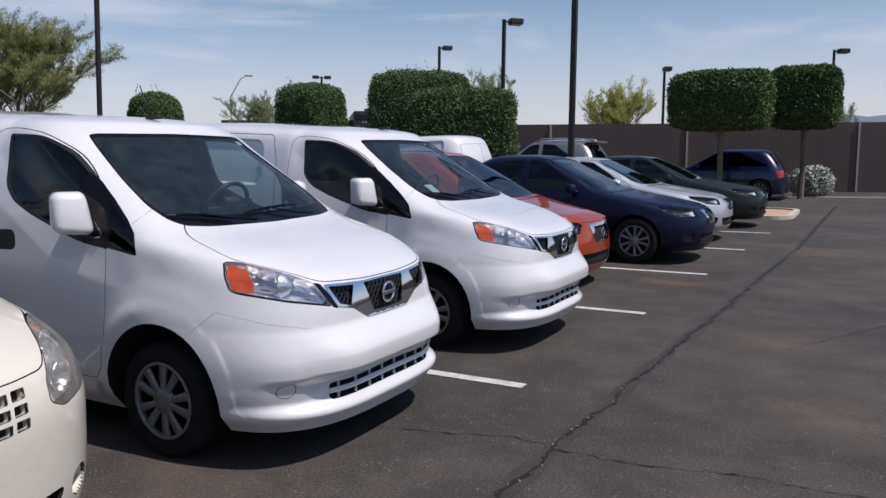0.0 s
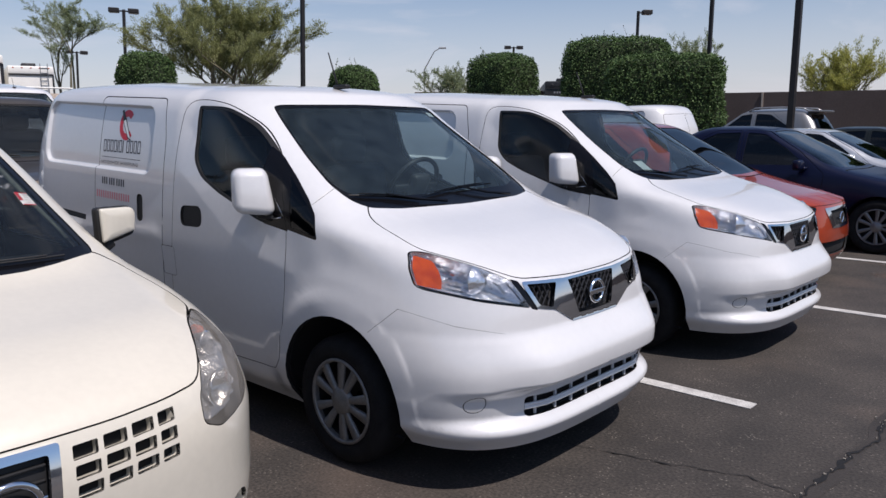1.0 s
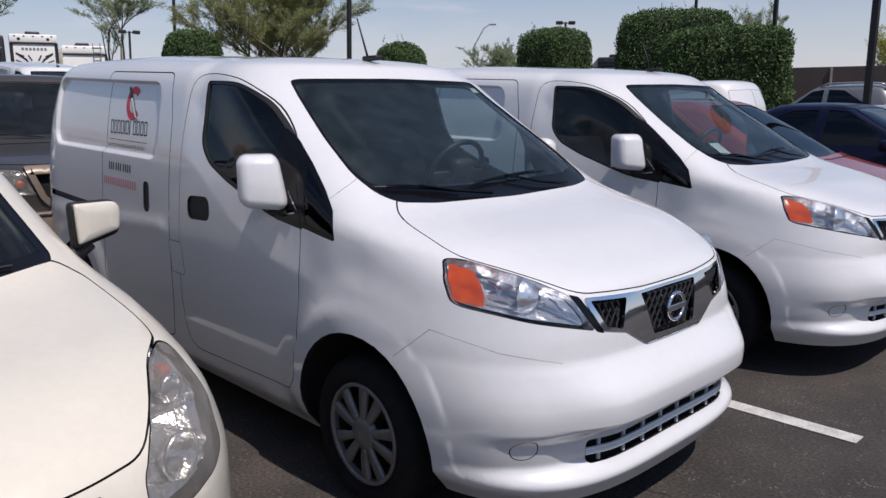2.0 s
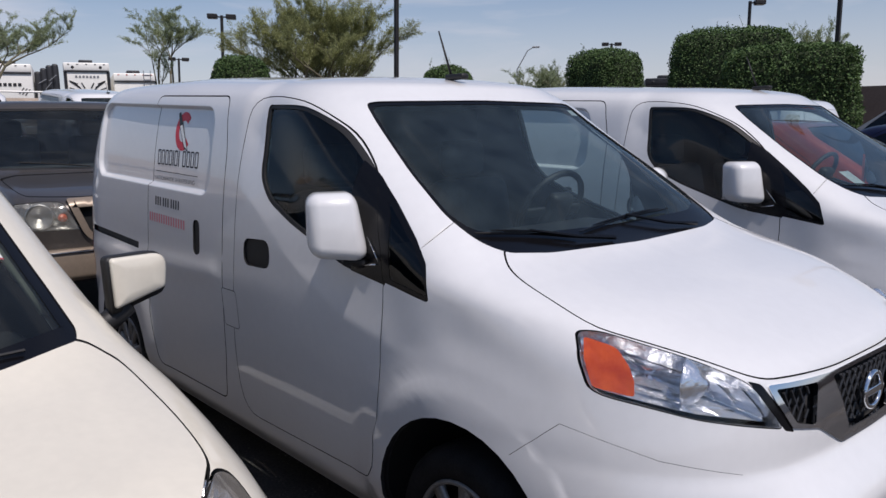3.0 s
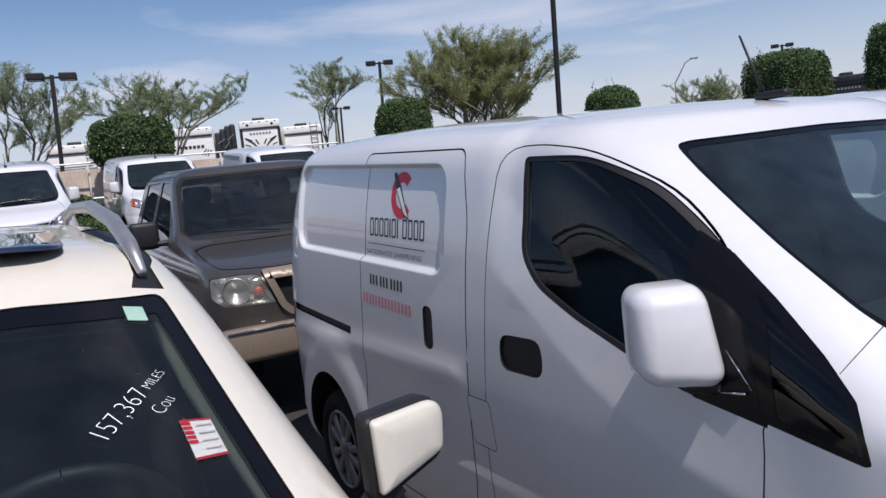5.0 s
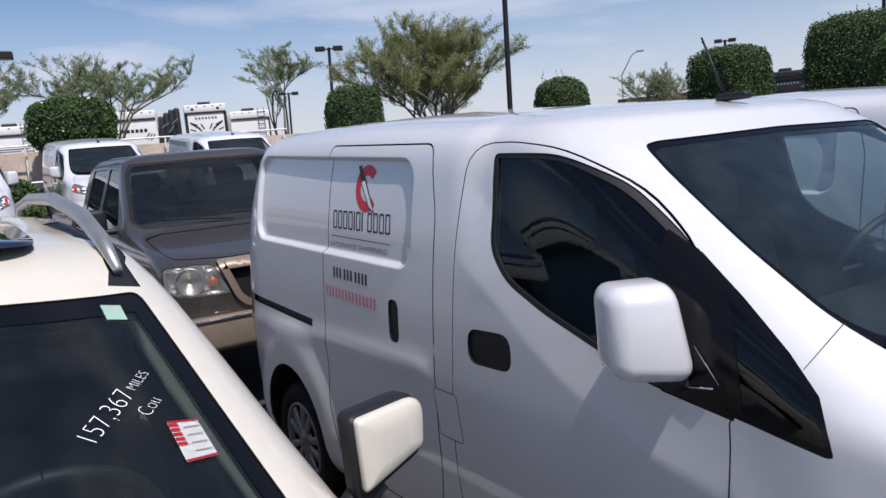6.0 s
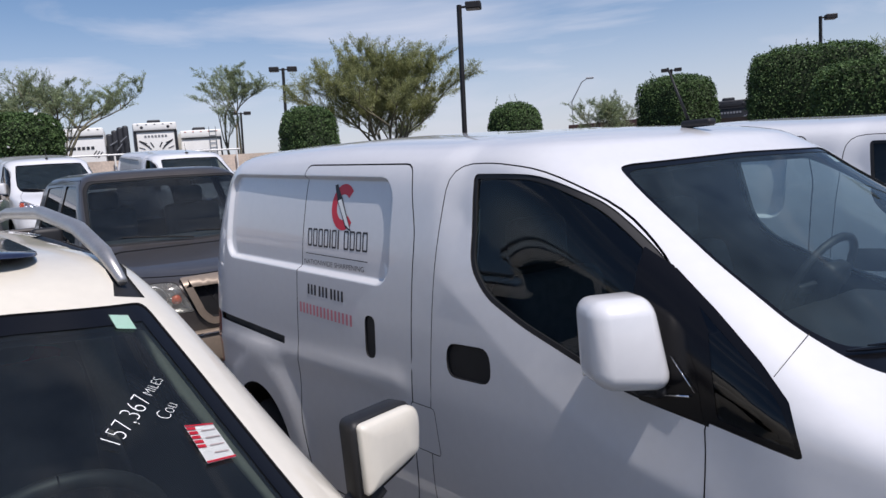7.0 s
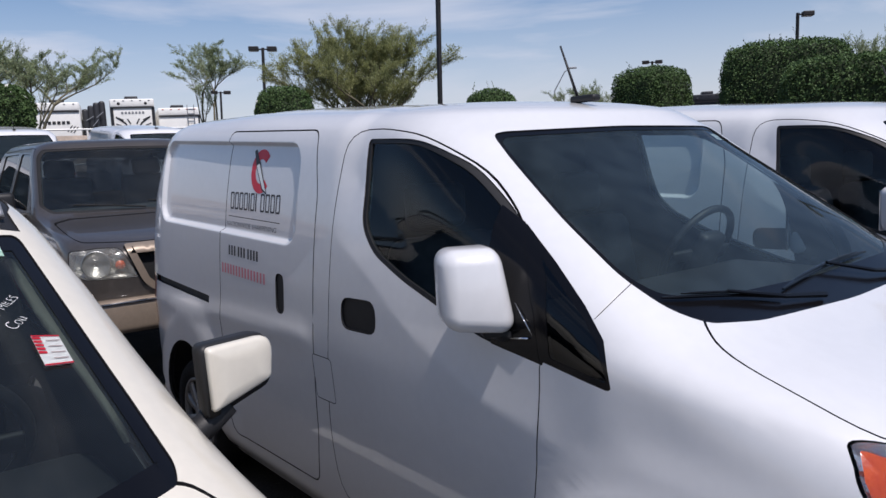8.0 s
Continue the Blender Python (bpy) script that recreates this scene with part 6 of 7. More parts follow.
def hedge(x, y, z0, z1, rx, ry, label, seed, power=4.0, count=7000, leaf=.036, mat=LEAF, trunk=True, blooms=0, name="hedge", turn=0, sprigs=0, loose=.035):
    """A clipped shrub: a dark hull painted as inner shade, a close coat of small leaves turned outwards, and a few
    sprigs that escaped the shears.
    """
    base = gz(x, y)
    h = thing(name, pose(x, y, base, 0, 0, turn), label, "hedge")
    z0, z1 = z0 - base, z1 - base
    rng = np.random.default_rng(seed)
    count = int(count * 2.6)
    half = np.array([rx, ry, (z1 - z0) / 2])
    # spread over the surface of the box, not over directions
    d = rng.uniform(-1, 1, size=(count, 3))
    face = rng.choice(3, count, p=np.array([half[1] * half[2], half[0] * half[2], half[0] * half[1]]) / (half[1] * half[2] + half[0] * half[2] + half[0] * half[1]))
    d[np.arange(count), face] = rng.choice((-1.0, 1.0), count)
    d /= np.linalg.norm(d, axis=1, keepdims=True)
    r = (np.abs(d) ** power).sum(axis=1) ** (-1 / power)
    wob = np.array([noise.fractal(Vector(v * 2.2) + Vector((seed * 3.1, 0, 0)), 1.0, 2.0, 4) for v in d])
    tuft = np.array([noise.noise(Vector(v * half) * 4.5 + Vector((seed, 0, 0))) for v in d])
    wild = rng.random(count) ** 8
    rad = r * (1 + .05 * wob + .030 * tuft + loose * wild) * rng.uniform(.93, 1.008, count)
    c = np.array([0, 0, (z0 + z1) / 2])
    pts = d * rad[:, None] * half + c
    leaf_cloud("foliage", pts, leaf, mat, h, seed)
    # closed hull whose dark colour stands in for shade behind the leaves
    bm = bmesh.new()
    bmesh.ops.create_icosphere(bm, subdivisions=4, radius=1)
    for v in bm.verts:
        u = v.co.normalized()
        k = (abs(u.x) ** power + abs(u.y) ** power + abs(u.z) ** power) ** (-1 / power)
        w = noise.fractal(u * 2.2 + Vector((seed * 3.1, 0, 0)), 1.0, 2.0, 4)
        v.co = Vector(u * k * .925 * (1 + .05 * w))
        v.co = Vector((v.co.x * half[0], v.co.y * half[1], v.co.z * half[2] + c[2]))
    part("inner_shade_hull", bm, HEDGESHADE, h, "", True)
    if sprigs:
        bm = bmesh.new()
        tips = []
        for k in range(sprigs):
            p = Vector((rng.uniform(-.8, .8) * rx, rng.uniform(-.8, .8) * ry, z1 * .97))
            q = p + Vector((rng.normal(0, .12), rng.normal(0, .12), rng.uniform(.15, .55)))
            tube(bm, [p, (p + q) / 2 + Vector((.02, 0, 0)), q], [.006, .005, .003], 4)
            tips += [tuple(p.lerp(q, t)) for t in np.linspace(.15, 1, 9)]
        part("sprig", bm, BARK, h)
        leaf_cloud("sprig_leaf", np.array(tips) + rng.normal(0, .02, (len(tips), 3)), .03, mat, h, seed + 3)
    if blooms:
        m = rng.random(count) < blooms / count
        leaf_cloud("blossom", (pts[m] - c) * 1.015 + c, .06, PETAL, h, seed + 1)
    if trunk and z0 > .15:
        bm = bmesh.new()
        tube(bm, [(0, 0, -.1), (.03, .02, z0 * .5), (0, 0, z0 + .3)], [.10, .08, .09], 9)
        part("trunk", bm, BARK, h)
    return h


def tree(x, y, top, spread, low, label, seed, mat=LEAF_PALE, count=9000, stems=3, leaf=.026, name="tree", lean=0.0, airy=1.0, patchy=1.1):
    """A desert tree: forking stems, limbs and twigs, with sparse fine leaves round the twigs."""
    base = gz(x, y)
    t = thing(name, pose(x, y, base), label, "tree")
    rnd = random.Random(seed)
    h = top - base
    bm = bmesh.new()
    tips = []

    def grow(p, d, length, r, level):
        pts, q, dd = [p], p, d
        steps = 4 if level < 3 else 3
        for k in range(steps):
            dd = (dd + Vector((rnd.gauss(0, .12), rnd.gauss(0, .12), rnd.gauss(.03, .07)))).normalized()
            q = q + dd * length / steps
            pts.append(q)
        tube(bm, pts, [r * (1 - .55 * k / steps) for k in range(steps + 1)], (7, 6, 4, 3, 3)[level], False)
        if level >= 2:
            tips.extend((a, b, level) for a, b in zip(pts, pts[1:]))
        if level >= 4:
            return
        for k in range((rnd.choice((3, 4)), 4, 4, 3)[level]):
            a = rnd.uniform(0, math.tau)
            side = Vector((math.cos(a), math.sin(a), rnd.uniform(-.15, .45)))
            nd = (dd * .8 + side * rnd.uniform(.40, .90)).normalized()
            j = rnd.choice((1, 2, 3, steps)) if level > 1 else rnd.choice((2, 3, 4, 4))
            grow(pts[j], nd, length * rnd.uniform(.50, .74), r * .46, level + 1)

    for k in range(stems):
        a = k * math.tau / stems + rnd.uniform(-.4, .4)
        grow(Vector((math.cos(a) * .12, math.sin(a) * .12, -.1)), Vector((math.cos(a) * .38 + lean, math.sin(a) * .38, 1)).normalized(), h * .42, .085, 0)
    P0 = np.array([tuple(b) for a, b, level in tips])
    lowest = (low - base)
    # fit the crown to its height and spread
    cz = P0[:, 2]
    sz = (h - lowest) / (np.percentile(cz, 99) - np.percentile(cz, 3))
    cen = P0[:, :2].mean(axis=0)
    sxy = spread / np.percentile(np.linalg.norm(P0[:, :2] - cen, axis=1), 92)
    z3 = np.percentile(cz, 3)

    def fit(v):
        f = min(1.0, max(0.0, v[2] / (z3 + .01)))
        zz = v[2] * lowest / max(z3, .3) if v[2] < z3 else lowest + (v[2] - z3) * sz
        k = 1 + (sxy - 1) * f
        return Vector((v[0] * k, v[1] * k, zz))

    for v in bm.verts:
        v.co = fit(v.co)
    part("trunk", bm, BARK, t, "forked thin stems and limbs", True)
    rng = np.random.default_rng(seed)
    # leaves sit close along the twigs, thickest on the outermost, and thin out in patches
    A, B = (np.array([tuple(fit(p[k])) for p in tips]) for k in (0, 1))
    lev = np.array([p[2] for p in tips])
    full = np.array([.55 + patchy * noise.noise(Vector(v) * .9 + Vector((seed, 0, 0))) for v in (A + B) / 2]).clip(.12, 1.3)
    w = full * np.array([0, 0, .25, .8, 1.3])[lev] * np.linalg.norm(B - A, axis=1)
    pick = rng.choice(len(A), count, p=w / w.sum())
    f = rng.random((count, 1))
    pts = A[pick] * (1 - f) + B[pick] * f + rng.normal(size=(count, 3)) * np.array([.045, .045, .04]) * airy
    way = B - A
    way /= np.maximum(np.linalg.norm(way, axis=1, keepdims=True), 1e-6)
    leaf_cloud("crown", pts, leaf, mat, t, seed, 2.2, along=way[pick])
    return t


hedge(-12.6, 23.2, .5, 4.76, 2.0, 1.75, "dense clipped green hedge with flat top", 11, 6, 17000, turn=30, sprigs=9)
hedge(-8.4, 18.7, .4, 3.60, 1.70, 1.42, "dense clipped green hedge with flat top", 12, 6, 15000, turn=28)
hedge(-17.4, 22.4, 1.2, 4.52, 1.28, 1.28, "round-cornered clipped green shrub", 13, 3.8, 9000, sprigs=2)
hedge(-21.1, 17.5, 1.6, 4.00, .93, .93, "round clipped green shrub with a few white blooms", 14, 2.8, 5000, blooms=12, sprigs=3)
hedge(-23.3, 10.0, 1.8, 4.23, .93, .93, "round clipped green shrub with a few white blooms", 15, 2.8, 5000, blooms=14)
hedge(-23.6, 1.16, 2.6, 4.16, 1.12, 1.18, "round clipped green shrub with white blooms", 16, 2.8, 7000, blooms=50)
hedge(-.8, 20.7, 2.24, 3.93, 1.40, 1.2, "square clipped street tree on a slim trunk", 17, 5, 12000, name="clipped_tree", loose=.06)
hedge(1.3, 23.0, 2.30, 4.16, 1.00, 1.0, "square clipped street tree on a slim trunk", 18, 5, 10000, name="clipped_tree", loose=.06)
hedge(1.52, 24.5, .1, 1.08, .62, .6, "loose silvery desert shrub", 19, 2.0, 2500, .05, LEAF_GREY, False, name="shrub", loose=.25)
hedge(-18.2, -.95, .8, 1.95, .55, .55, "small round shrub below the tan wall", 31, 2.4, 1800, name="shrub", trunk=False)
hedge(-16.6, -1.0, .7, 1.42, .45, .5, "small round shrub below the tan wall", 32, 2.4, 1500, name="shrub", trunk=False)
tree(-8.65, 36.9, 5.05, 1.75, 2.6, "yellow flowering desert tree behind the wall", 35, LEAF_YELLOW, 44000, 8)
tree(-35.2, -1.7, 8.1, 2.4, 4.6, "pale green desert tree with a sparse crown", 22, LEAF_PALE, 26000)
tree(-34.6, 4.05, 7.0, 3.5, 4.9, "pale green desert tree with a sparse crown", 23, LEAF_PALE, 40000, 4)
tree(-34.5, 11.9, 7.3, 1.95, 5.0, "small desert tree with a thin crown", 24, LEAF_PALE, 14000)
tree(-29.5, 17.2, 7.45, 3.35, 3.9, "broad pale green desert tree with a full crown", 41, LEAF_OLIVE, 130000, 9, airy=1.5, patchy=.5)
tree(-32.2, 35.5, 5.4, 2.0, 3.2, "pale green desert tree behind the hedges", 26, LEAF_PALE, 26000, 5)
tree(-12.4, 29.0, 5.25, 1.4, 3.4, "pale green desert tree behind the hedges", 27, LEAF_PALE, 20000, 4)
tree(2.0, 41.5, 4.0, .6, 2.6, "pale green desert tree behind the wall", 28, LEAF_PALE, 2500)


# ---- caravans and far ground ----
def caravan(x, y, w, top, turn, style, label, length=8.0, skin=RVWHITE):
    """A travel trailer, its front cap towards the lot; style sets the graphics on the cap."""
    base = gz(x, y)
    c = thing("caravan", pose(x, y, base, 0, 0, turn), label, "caravan", "caravans")
    h = top - base
    bm = bmesh.new()
    add_box(bm, (-length / 2, 0, (h + .6) / 2), (length, w, h - .6), None, .10, 3)
    part("body", bm, skin, c, "", True)
    mark = RVGREY if skin is RVWHITE else RVSILVER
    bm = bmesh.new()
    add_box(bm, (-1.6, 0, h + .12), (.95, .75, .26), None, .07, 3)
    add_box(bm, (-1.6, 0, h + .02), (1.1, .9, .06), None, .02)
    part("roof_unit", bm, RVGREY, c, "dark roof air conditioner", True)
    box_part("cap", (.03, 0, h - .24), (.10, w * .98, .44), skin, c, .04, label="moulded front cap", smooth=True)
    box_part("cap_line", (.030, 0, h - .50), (.07, w * .97, .07), RVGREY, c, .008)
    for k in range(5):
        box_part("clearance_lamp", (.09, (k - 2) * w * .19, h - .11), (.03, .10, .045), AMBER if style == "plain" else RVGREY, c, .01)
    if style == "name":
        for k in range(6):
            box_part("name_bar", (.012, (k - 2.6) * .235, h - 1.12), (.02, .165, .17), RVGREY, c, .006, label="dark lettering bar")
        for k in range(3):
            box_part("swoosh", (.012, w * (.26 + .06 * k), h - 1.45 - .04 * k), (.02, .42, .05), RVGREY, c, .006, pose(0, 0, 0, 52))
    elif style == "wings":
        for s in (-1, 1):
            box_part("side_band", (.014, s * w * .462, h - 1.35), (.03, w * .07, 1.7), RVGREY, c, .004)
            bm = bmesh.new()
            lathe(bm, [(.001, .012), (.075, .010), (.085, 0)], axis="z", steps=20)
            part("cap_lamp", bm, RVGREY, c, "round dark cap lamp", True).matrix_local = pose(.085, s * w * .30, h - .27, 0, 90, 0)
            for k, (yy, zz, ln, th, tilt) in enumerate(((.30, 1.12, .46, .05, 24), (.27, 1.24, .62, .09, 36), (.20, 1.38, .52, .07, 46), (.10, 1.30, .34, .07, 62), (.33, 1.48, .34, .05, 20))):
                box_part("swoosh", (.012, s * w * yy, h - zz), (.02, ln, th), mark, c, .006, pose(0, 0, 0, s * tilt))
        for k in range(7):
            box_part("name_bar", (.012, (k - 3) * .19, h - .80), (.02, .12, .13), RVSILVER, c, .006, label="grey lettering bar")
    else:
        bm = bmesh.new()
        for z in np.linspace(h * .4, h - .1, 8):
            tube(bm, [(.10, w * .20, z), (.10, w * .36, z)], .022, 5)
        for yy in (w * .20, w * .36):
            tube(bm, [(.10, yy, h * .35), (.10, yy, h + .15)], .022, 5)
        part("ladder", bm, RVSILVER, c)
        box_part("edge_band", (.014, w * .47, h - 1.3), (.03, w * .04, 1.6), RVGREY, c, .004)
        box_part("stripe", (.012, -w * .05, h - 1.22), (.02, w * .66, .05), RVSILVER, c, .004)
        box_part("stripe", (.012, -w * .10, h - 1.34), (.02, w * .50, .04), RVSILVER, c, .004)
    for xx in (-length * .45, -length * .6):
        for s in (-1, 1):
            wheel(c, xx, s * w * .48, .36, .2, 6, s, twin=False)
    return c


caravan(-46.0, 7.52, 2.42, 5.57, -15, "name", "white travel trailer with dark lettering bar")
caravan(-46.0, 11.64, 2.45, 5.79, -15, "wings", "white travel trailer with a black swoosh graphic")
caravan(-46.0, 14.36, 2.42, 5.28, -15, "plain", "white travel trailer with a rear ladder")
caravan(-47.1, 1.3, 2.9, 5.15, -6, "plain", "white travel trailer behind the tan wall")
box = thing("slide_out_cover", pose(-46.4, 9.6, gz(-45), 0, 0, -15), "dark grey caravan nose with folds", "caravan cover")
bm = bmesh.new()
for k, (yy, hh) in enumerate(((-.46, 5.25), (-.16, 5.45), (.14, 5.62), (.44, 5.70))):
    add_box(bm, (-1.2 - .06 * k, yy, (hh - gz(-45)) / 2), (2.4, .34, hh - gz(-45)), None, .12, 3)
part("cover", bm, RVGREY, box, "", True)
part_bands = [(.02, -.25, 4.7, 30), (.02, .05, 4.45, 50), (.02, .30, 4.9, 40)]
for xx, yy, zz, tilt in part_bands:
    box_part("swoosh", (xx, yy, zz - gz(-45)), (.02, .5, .05), RVSILVER, box, .01, pose(0, 0, 0, tilt))

caravan(-28.6, 43.4, 2.5, 4.75, -52, "wings", "dark grey travel trailer with a pale front graphic", skin=RVGREY)
canopy = thing("shade_canopy", pose(-32.7, 46.2, gz(-30, 44), 0, 0, 38), "long low maroon shade canopy on posts", "canopy")
top = 4.12 - gz(-30, 44)
box_part("roof", (0, 0, top), (18.5, 4.6, .16), MAROON, canopy, .03)
box_part("fascia", (0, -2.34, top - .55), (18.6, .08, 1.25), MAROON, canopy, .02)
for k in range(7):
    box_part("post", (-8.7 + 2.9 * k, -2.0, top / 2 - .1), (.14, .14, top), MAROON, canopy, .01)

# rail on the tan wall
bm = bmesh.new()
tube(bm, [(-24.9, -20, 2.95), (-24.6, 8, 2.95)], .03, 6)
tube(bm, [(-22.9, -20, 1.86), (-22.6, 8, 1.86)], .03, 6)
for k in range(8):
    tube(bm, [(-24.9, -20 + k * 4, .6), (-24.9, -20 + k * 4, 2.95)], .03, 6)
tagged(part("guard_rail", bm, RVWHITE), "white painted pipe rail on the tan wall", "rail")

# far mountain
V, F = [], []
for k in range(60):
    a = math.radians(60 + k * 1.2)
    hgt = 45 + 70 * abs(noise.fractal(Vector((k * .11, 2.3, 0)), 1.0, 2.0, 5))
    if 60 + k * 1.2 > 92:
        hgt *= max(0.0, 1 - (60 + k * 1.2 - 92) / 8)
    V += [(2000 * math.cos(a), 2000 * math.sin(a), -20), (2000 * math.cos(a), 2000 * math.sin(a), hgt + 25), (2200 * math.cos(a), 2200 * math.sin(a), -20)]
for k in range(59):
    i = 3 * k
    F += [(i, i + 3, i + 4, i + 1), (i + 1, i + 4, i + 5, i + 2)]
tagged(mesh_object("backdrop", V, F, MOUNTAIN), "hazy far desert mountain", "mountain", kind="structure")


# ---- decals, stickers and papers ----
def van_decal(name, outline, mat, parent, label="", lift=.001):
    """A flat shape that follows the van's right side."""
    q = van_shell.side(finer(outline, .03))
    p = van_shell.point(q[:, 0], q[:, 1]) + np.array([0, -lift, lift * .15])
    bm = bmesh.new()
    f = bm.faces.new([bm.verts.new(tuple(v)) for v in p])
    if f.normal.y > 0:
        f.normal_flip()
    bmesh.ops.triangulate(bm, faces=bm.faces[:])
    return part(name, bm, mat, parent, label)


def ring_piece(cx, cz, r0, r1, a0, a1, sx=1.0, n=28):
    a = np.radians(np.linspace(a0, a1, n))
    out = [(cx + sx * r1 * math.cos(t), cz + r1 * math.sin(t)) for t in a]
    inn = [(cx + sx * r0 * math.cos(t), cz + r0 * math.sin(t)) for t in a[::-1]]
    return out + inn


def ring_decal(name, cx, cz, r0, r1, a0, a1, sx, mat, parent, label="", lift=.001, n=36):
    """A curved band that follows the van's right side."""
    ring = ring_piece(cx, cz, r0, r1, a0, a1, sx, n)
    q = van_shell.side(ring)
    p = van_shell.point(q[:, 0], q[:, 1]) + np.array([0, -lift, lift * .15])
    bm = bmesh.new()
    v = [bm.verts.new(tuple(x)) for x in p]
    for k in range(n - 1):
        bm.faces.new((v[k], v[k + 1], v[2 * n - 2 - k], v[2 * n - 1 - k]))
    bmesh.ops.recalc_face_normals(bm, faces=bm.faces[:])
    return part(name, bm, mat, parent, label)


def frame_decal(name, x, z, w, h, t, mat, parent, lift=.001):
    """A thin upright hollow block, standing for one unreadable mark."""
    o = rounded([(x, z), (x + w, z), (x + w, z + h), (x, z + h)], .007, 4)
    i = rounded([(x + t, z + t), (x + w - t, z + t), (x + w - t, z + h - t), (x + t, z + h - t)], .004, 4)
    bm = bmesh.new()
    vs = []
    for ring in (o, i):
        q = van_shell.side(np.asarray(ring))
        p = van_shell.point(q[:, 0], q[:, 1]) + np.array([0, -lift, lift * .15])
        vs.append([bm.verts.new(tuple(x)) for x in p])
    n = len(vs[0])
    for k in range(n):
        bm.faces.new((vs[0][k], vs[0][(k + 1) % n], vs[1][(k + 1) % n], vs[1][k]))
    bmesh.ops.recalc_face_normals(bm, faces=bm.faces[:])
    return part(name, bm, mat, parent)


ring_decal("red_crescent", -2.095, 1.572, .052, .094, 42, 318, 1.02, REDINK, van_a, "red crescent logo shape")
van_decal("blade_edge", [(-2.152, 1.604), (-2.112, 1.616), (-2.022, 1.472), (-2.072, 1.492)], BLACKINK, van_a, lift=.0015)
van_decal("blade", [(-2.142, 1.598), (-2.115, 1.606), (-2.032, 1.483), (-2.068, 1.500)], PAPER, van_a, "white blade logo shape", .002)
van_decal("blade_handle", [(-2.178, 1.662), (-2.156, 1.668), (-2.112, 1.612), (-2.146, 1.602)], BLACKINK, van_a, "black handle logo shape", .002)
x = -2.394
for k in range(12):
    if k == 7:
        x += .030
        continue
    w = .010 if k in (4, 6) else .038
    z = 1.407 - .024 * (x + 2.394)
    if k in (4, 6):
        van_decal("name_bar", [(x, z), (x + w, z), (x + w, z + .078), (x, z + .078)], BLACKINK, van_a)
    else:
        frame_decal("name_block", x, z, w, .078, .0075, BLACKINK, van_a)
    x += w + .011
van_decal("rule", [(-2.412, 1.374), (-1.888, 1.356), (-1.888, 1.3595), (-2.412, 1.3775)], BLACKINK, van_a)
x = -2.345
for k in range(12):
    if k in (3, 7):
        x += .012
        continue
    van_decal("number_bar", [(x, 1.204 - .036 * (x + 2.355)), (x + .016, 1.204 - .036 * (x + 2.355)), (x + .016, 1.248 - .036 * (x + 2.355)), (x, 1.248 - .036 * (x + 2.355))], BLACKINK, van_a)
    x += .030
x = -2.425
for k in range(15):
    van_decal("address_bar", [(x, 1.118 - .036 * (x + 2.43)), (x + .016, 1.118 - .036 * (x + 2.43)), (x + .016, 1.163 - .036 * (x + 2.43)), (x, 1.163 - .036 * (x + 2.43))], FADEDRED, van_a)
    x += .0315


def lettering(name, text, origin, along, normal, size, mat, parent, width=None, label="", thin=.004):
    """Words set flat on a surface with the built-in font, as a mesh."""
    cu = bpy.data.curves.new(name, "FONT")
    cu.body, cu.size, cu.offset = text, size, -thin * size
    ob = new(name, cu)
    dg = bpy.context.evaluated_depsgraph_get()
    me = bpy.data.meshes.new_from_object(ob.evaluated_get(dg))
    bpy.data.objects.remove(ob)
    me.materials.clear()
    me.materials.append(mat)
    out = new(name, me)
    ex, n = Vector(along).normalized(), Vector(normal).normalized()
    ey = n.cross(ex).normalized()
    n = ex.cross(ey)
    k = width / max(v.co.x for v in me.vertices) if width else 1.0
    m = Matrix((ex * k, ey, n)).transposed().to_4x4()
    m.translation = Vector(origin)
    out.parent = parent
    out.matrix_local = m
    if label:
        out["label"] = label
    return out


def on_side(px, pz, lift=.004):
    q = van_shell.side([(px, pz)])
    return Vector(van_shell.point(q[:, 0], q[:, 1])[0]) + Vector((0, -lift, 0))


a, b, up = on_side(-2.416, 1.331), on_side(-1.904, 1.318), on_side(-2.416, 1.356)
lettering("slogan", "NATIONWIDE SHARPENING", a + Vector((0, -.0035, .001)), b - a, (b - a).cross(up - a), .030, BLACKINK, van_a, .512, "small black lettering")


def on_screen(shell, y, z, lift):
    q = shell.nose([(abs(y), z)])
    p = shell.point(q[:, 0], q[:, 1])[0]
    p = Vector((p[0], abs(p[1]) if y > 0 else p[1], p[2]))
    return p + Vector((.55, 0, .83)) * lift


crossover_car = bpy.data.objects["crossover_car"]


def screen_quad(name, shell, corners, mat, parent, lift, label=""):
    bm = bmesh.new()
    bm.faces.new([bm.verts.new(on_screen(shell, y, z, lift)) for y, z in corners])
    bmesh.ops.solidify(bm, geom=bm.faces[:], thickness=.001)
    return part(name, bm, mat, parent, label)


def screen_frame(shell, y, z):
    p = on_screen(shell, y, z, 0)
    dy, dz = on_screen(shell, y + .03, z, 0) - p, on_screen(shell, y, z + .03, 0) - p
    return p, dy.cross(dz).normalized() * (1 if dy.cross(dz).x > 0 else -1)


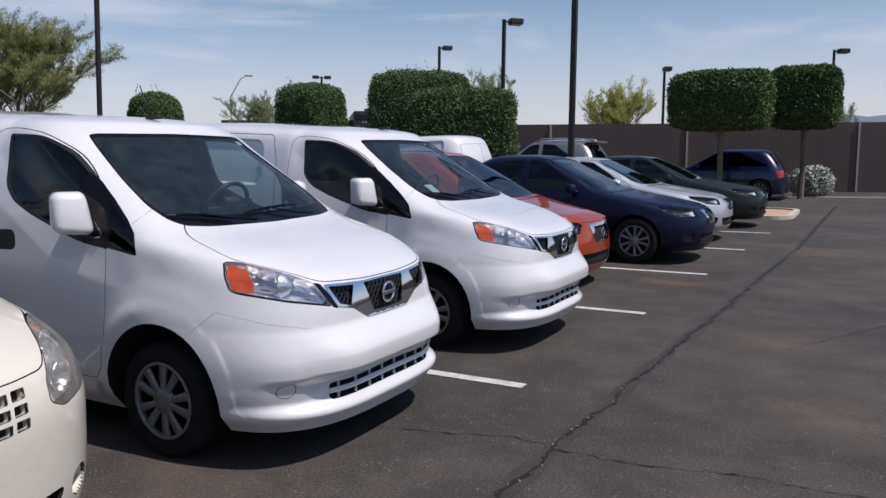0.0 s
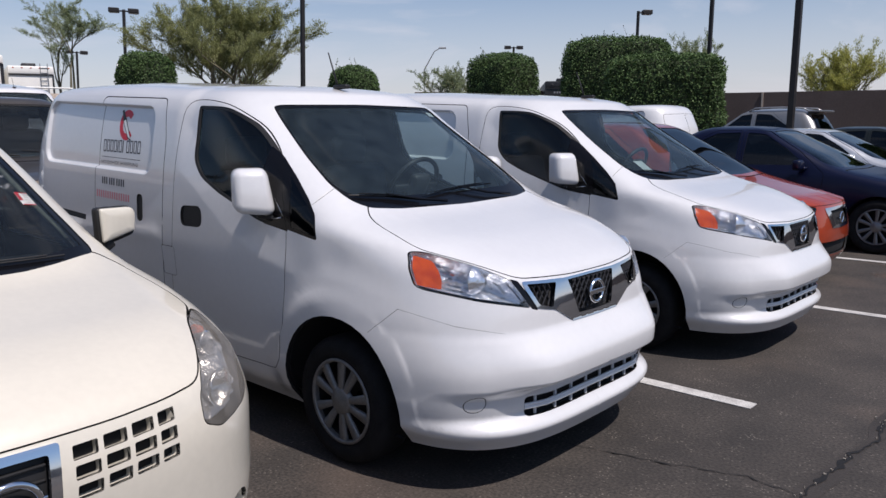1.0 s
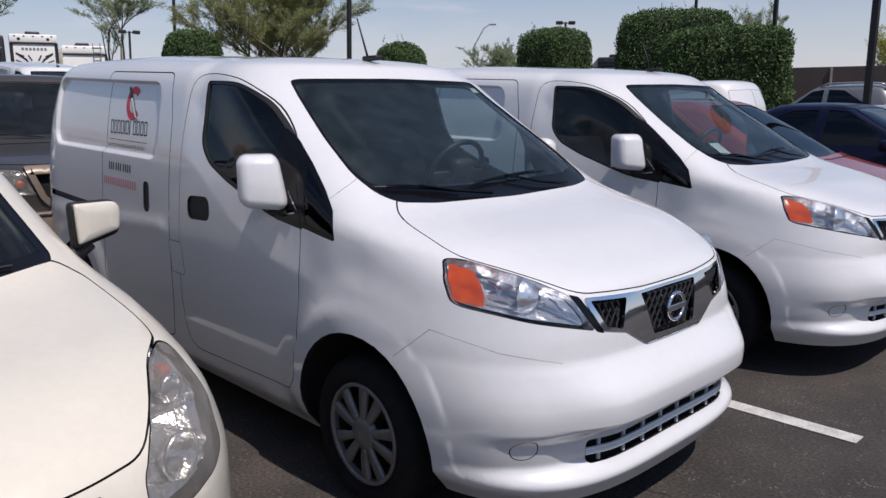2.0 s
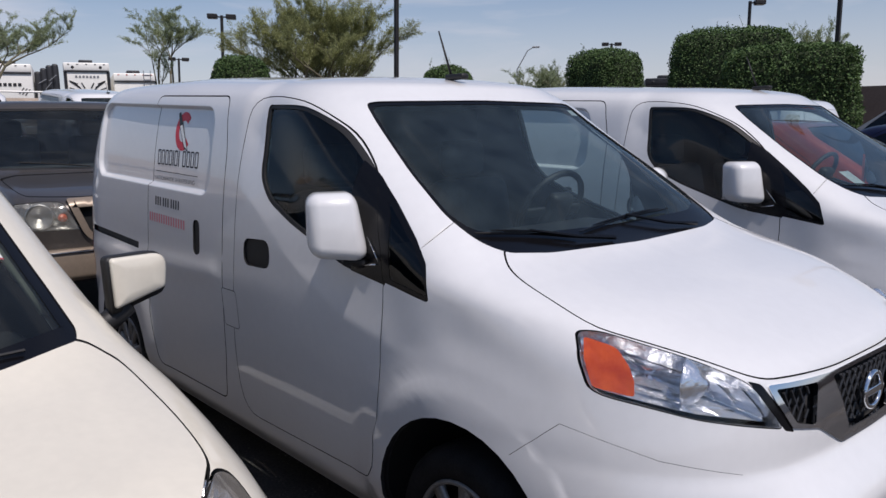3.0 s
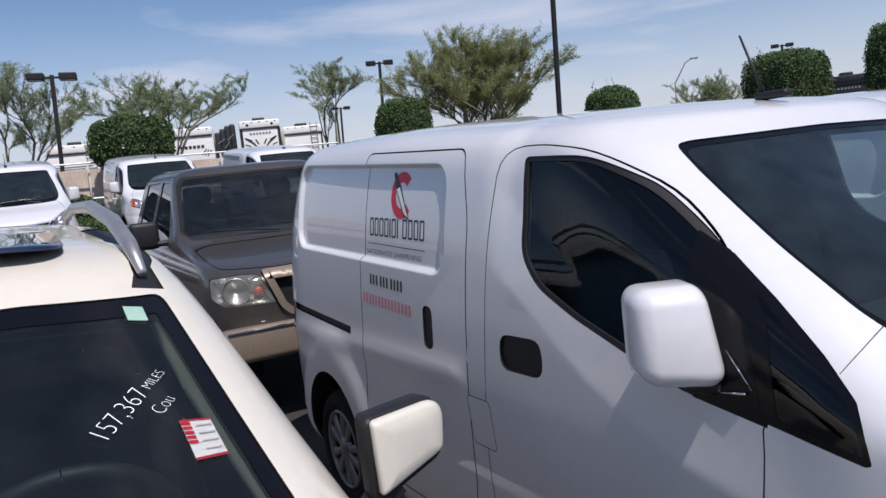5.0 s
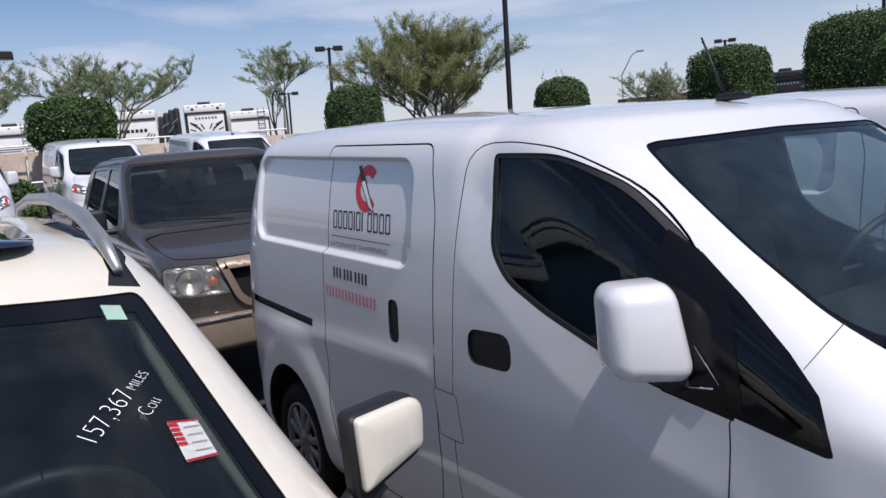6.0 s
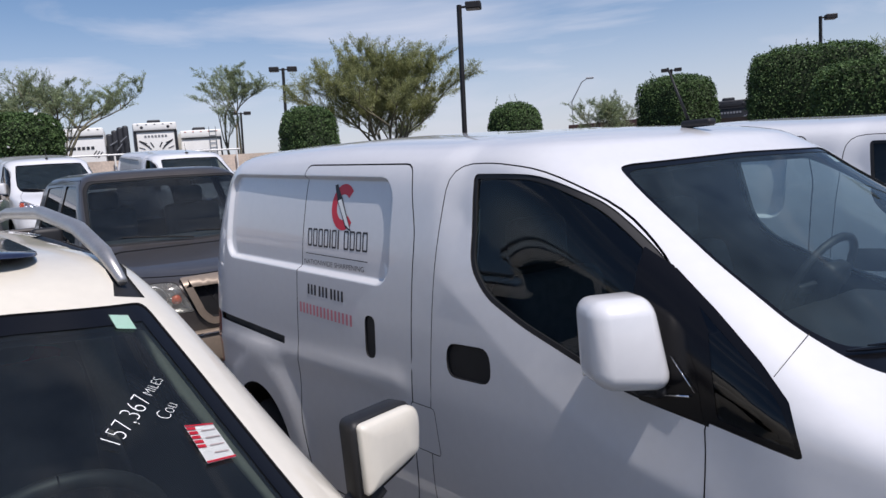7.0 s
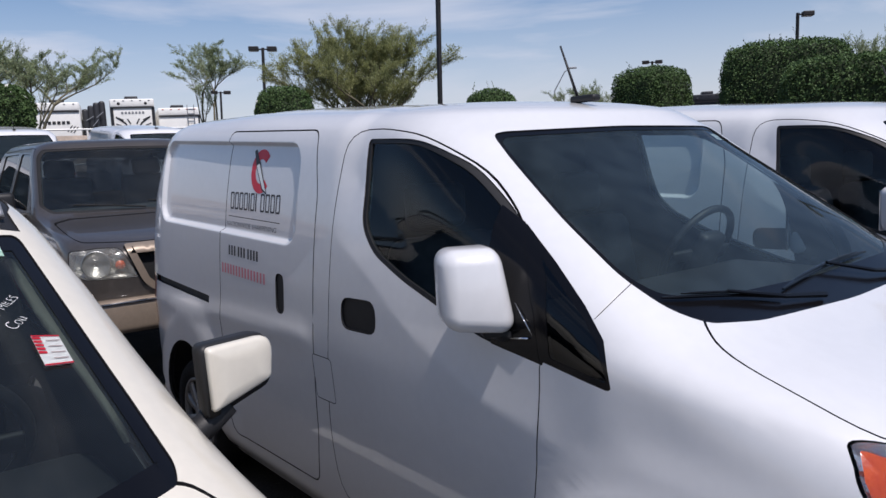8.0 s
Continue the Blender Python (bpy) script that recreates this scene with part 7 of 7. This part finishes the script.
p, n = screen_frame(cross_shell, .50, 1.32)
a = on_screen(cross_shell, .434, 1.306, .004)
b = on_screen(cross_shell, .516, 1.345, .004)
lettering("windscreen_writing", "157,367", a, b - a, n, .050, CHALK, crossover_car, (b - a).length, "white hand marker numbers", .03)
d = (b - a).normalized()
a2 = on_screen(cross_shell, .517, 1.349, .004)
lettering("windscreen_writing", "MILES", a2, d, n, .026, CHALK, crossover_car, .050, "white hand marker letters", .03)
a3 = on_screen(cross_shell, .524, 1.318, .004)
lettering("windscreen_writing", "Cou", a3, d, n, .036, CHALK, crossover_car, .042, "white hand marker letters", .03)
screen_quad("inspection_sticker", cross_shell, [(.518, 1.467), (.553, 1.460), (.555, 1.438), (.520, 1.445)], MINT, crossover_car, -.001, "pale green windscreen sticker")
screen_quad("dash_strip", cross_shell, [(.150, 1.116), (.268, 1.128), (.270, 1.121), (.150, 1.108)], GREYPLATE, crossover_car, -.022, "pale strip on the dashboard")
screen_quad("window_tag", cross_shell, [(.5455, 1.3085), (.5935, 1.2995), (.6015, 1.2585), (.5515, 1.2645)], PAPER, crossover_car, -.001, "red and white striped paper tag")
for k in range(5):
    z = 1.3060 - k * .0052
    screen_quad("tag_stripe", cross_shell, [(.5460 + k * .0007, z), (.5600 + k * .0007, z - .0026), (.5605 + k * .0007, z - .0060), (.5465 + k * .0007, z - .0034)], REDINK, crossover_car, .001)
screen_quad("tag_stripe", cross_shell, [(.5513, 1.2665), (.6012, 1.2605), (.6015, 1.2585), (.5515, 1.2645)], REDINK, crossover_car, .001)
screen_quad("tag_stripe", cross_shell, [(.5455, 1.3085), (.5935, 1.2995), (.5938, 1.2980), (.5458, 1.3070)], REDINK, crossover_car, .001)
for k in range(4):
    z = 1.2975 - k * .0085
    screen_quad("tag_line", cross_shell, [(.5675 + k * .001, z), (.5925 + k * .001, z - .004), (.5925 + k * .001, z - .0052), (.5675 + k * .001, z - .0012)], GREYINK, crossover_car, .001)
# a notice behind the second van's windscreen, and small stickers at the top corners
for v in (van_a, van_b):
    screen_quad("service_sticker", van_shell, [(.53, 1.642), (.585, 1.640), (.585, 1.615), (.53, 1.617)], PAPER, v, -.008, "small white sticker")
screen_quad("notice_paper", van_shell, [(-.50, 1.300), (-.40, 1.300), (-.40, 1.230), (-.50, 1.230)], PAPER, van_b, -.012, "white paper notice")
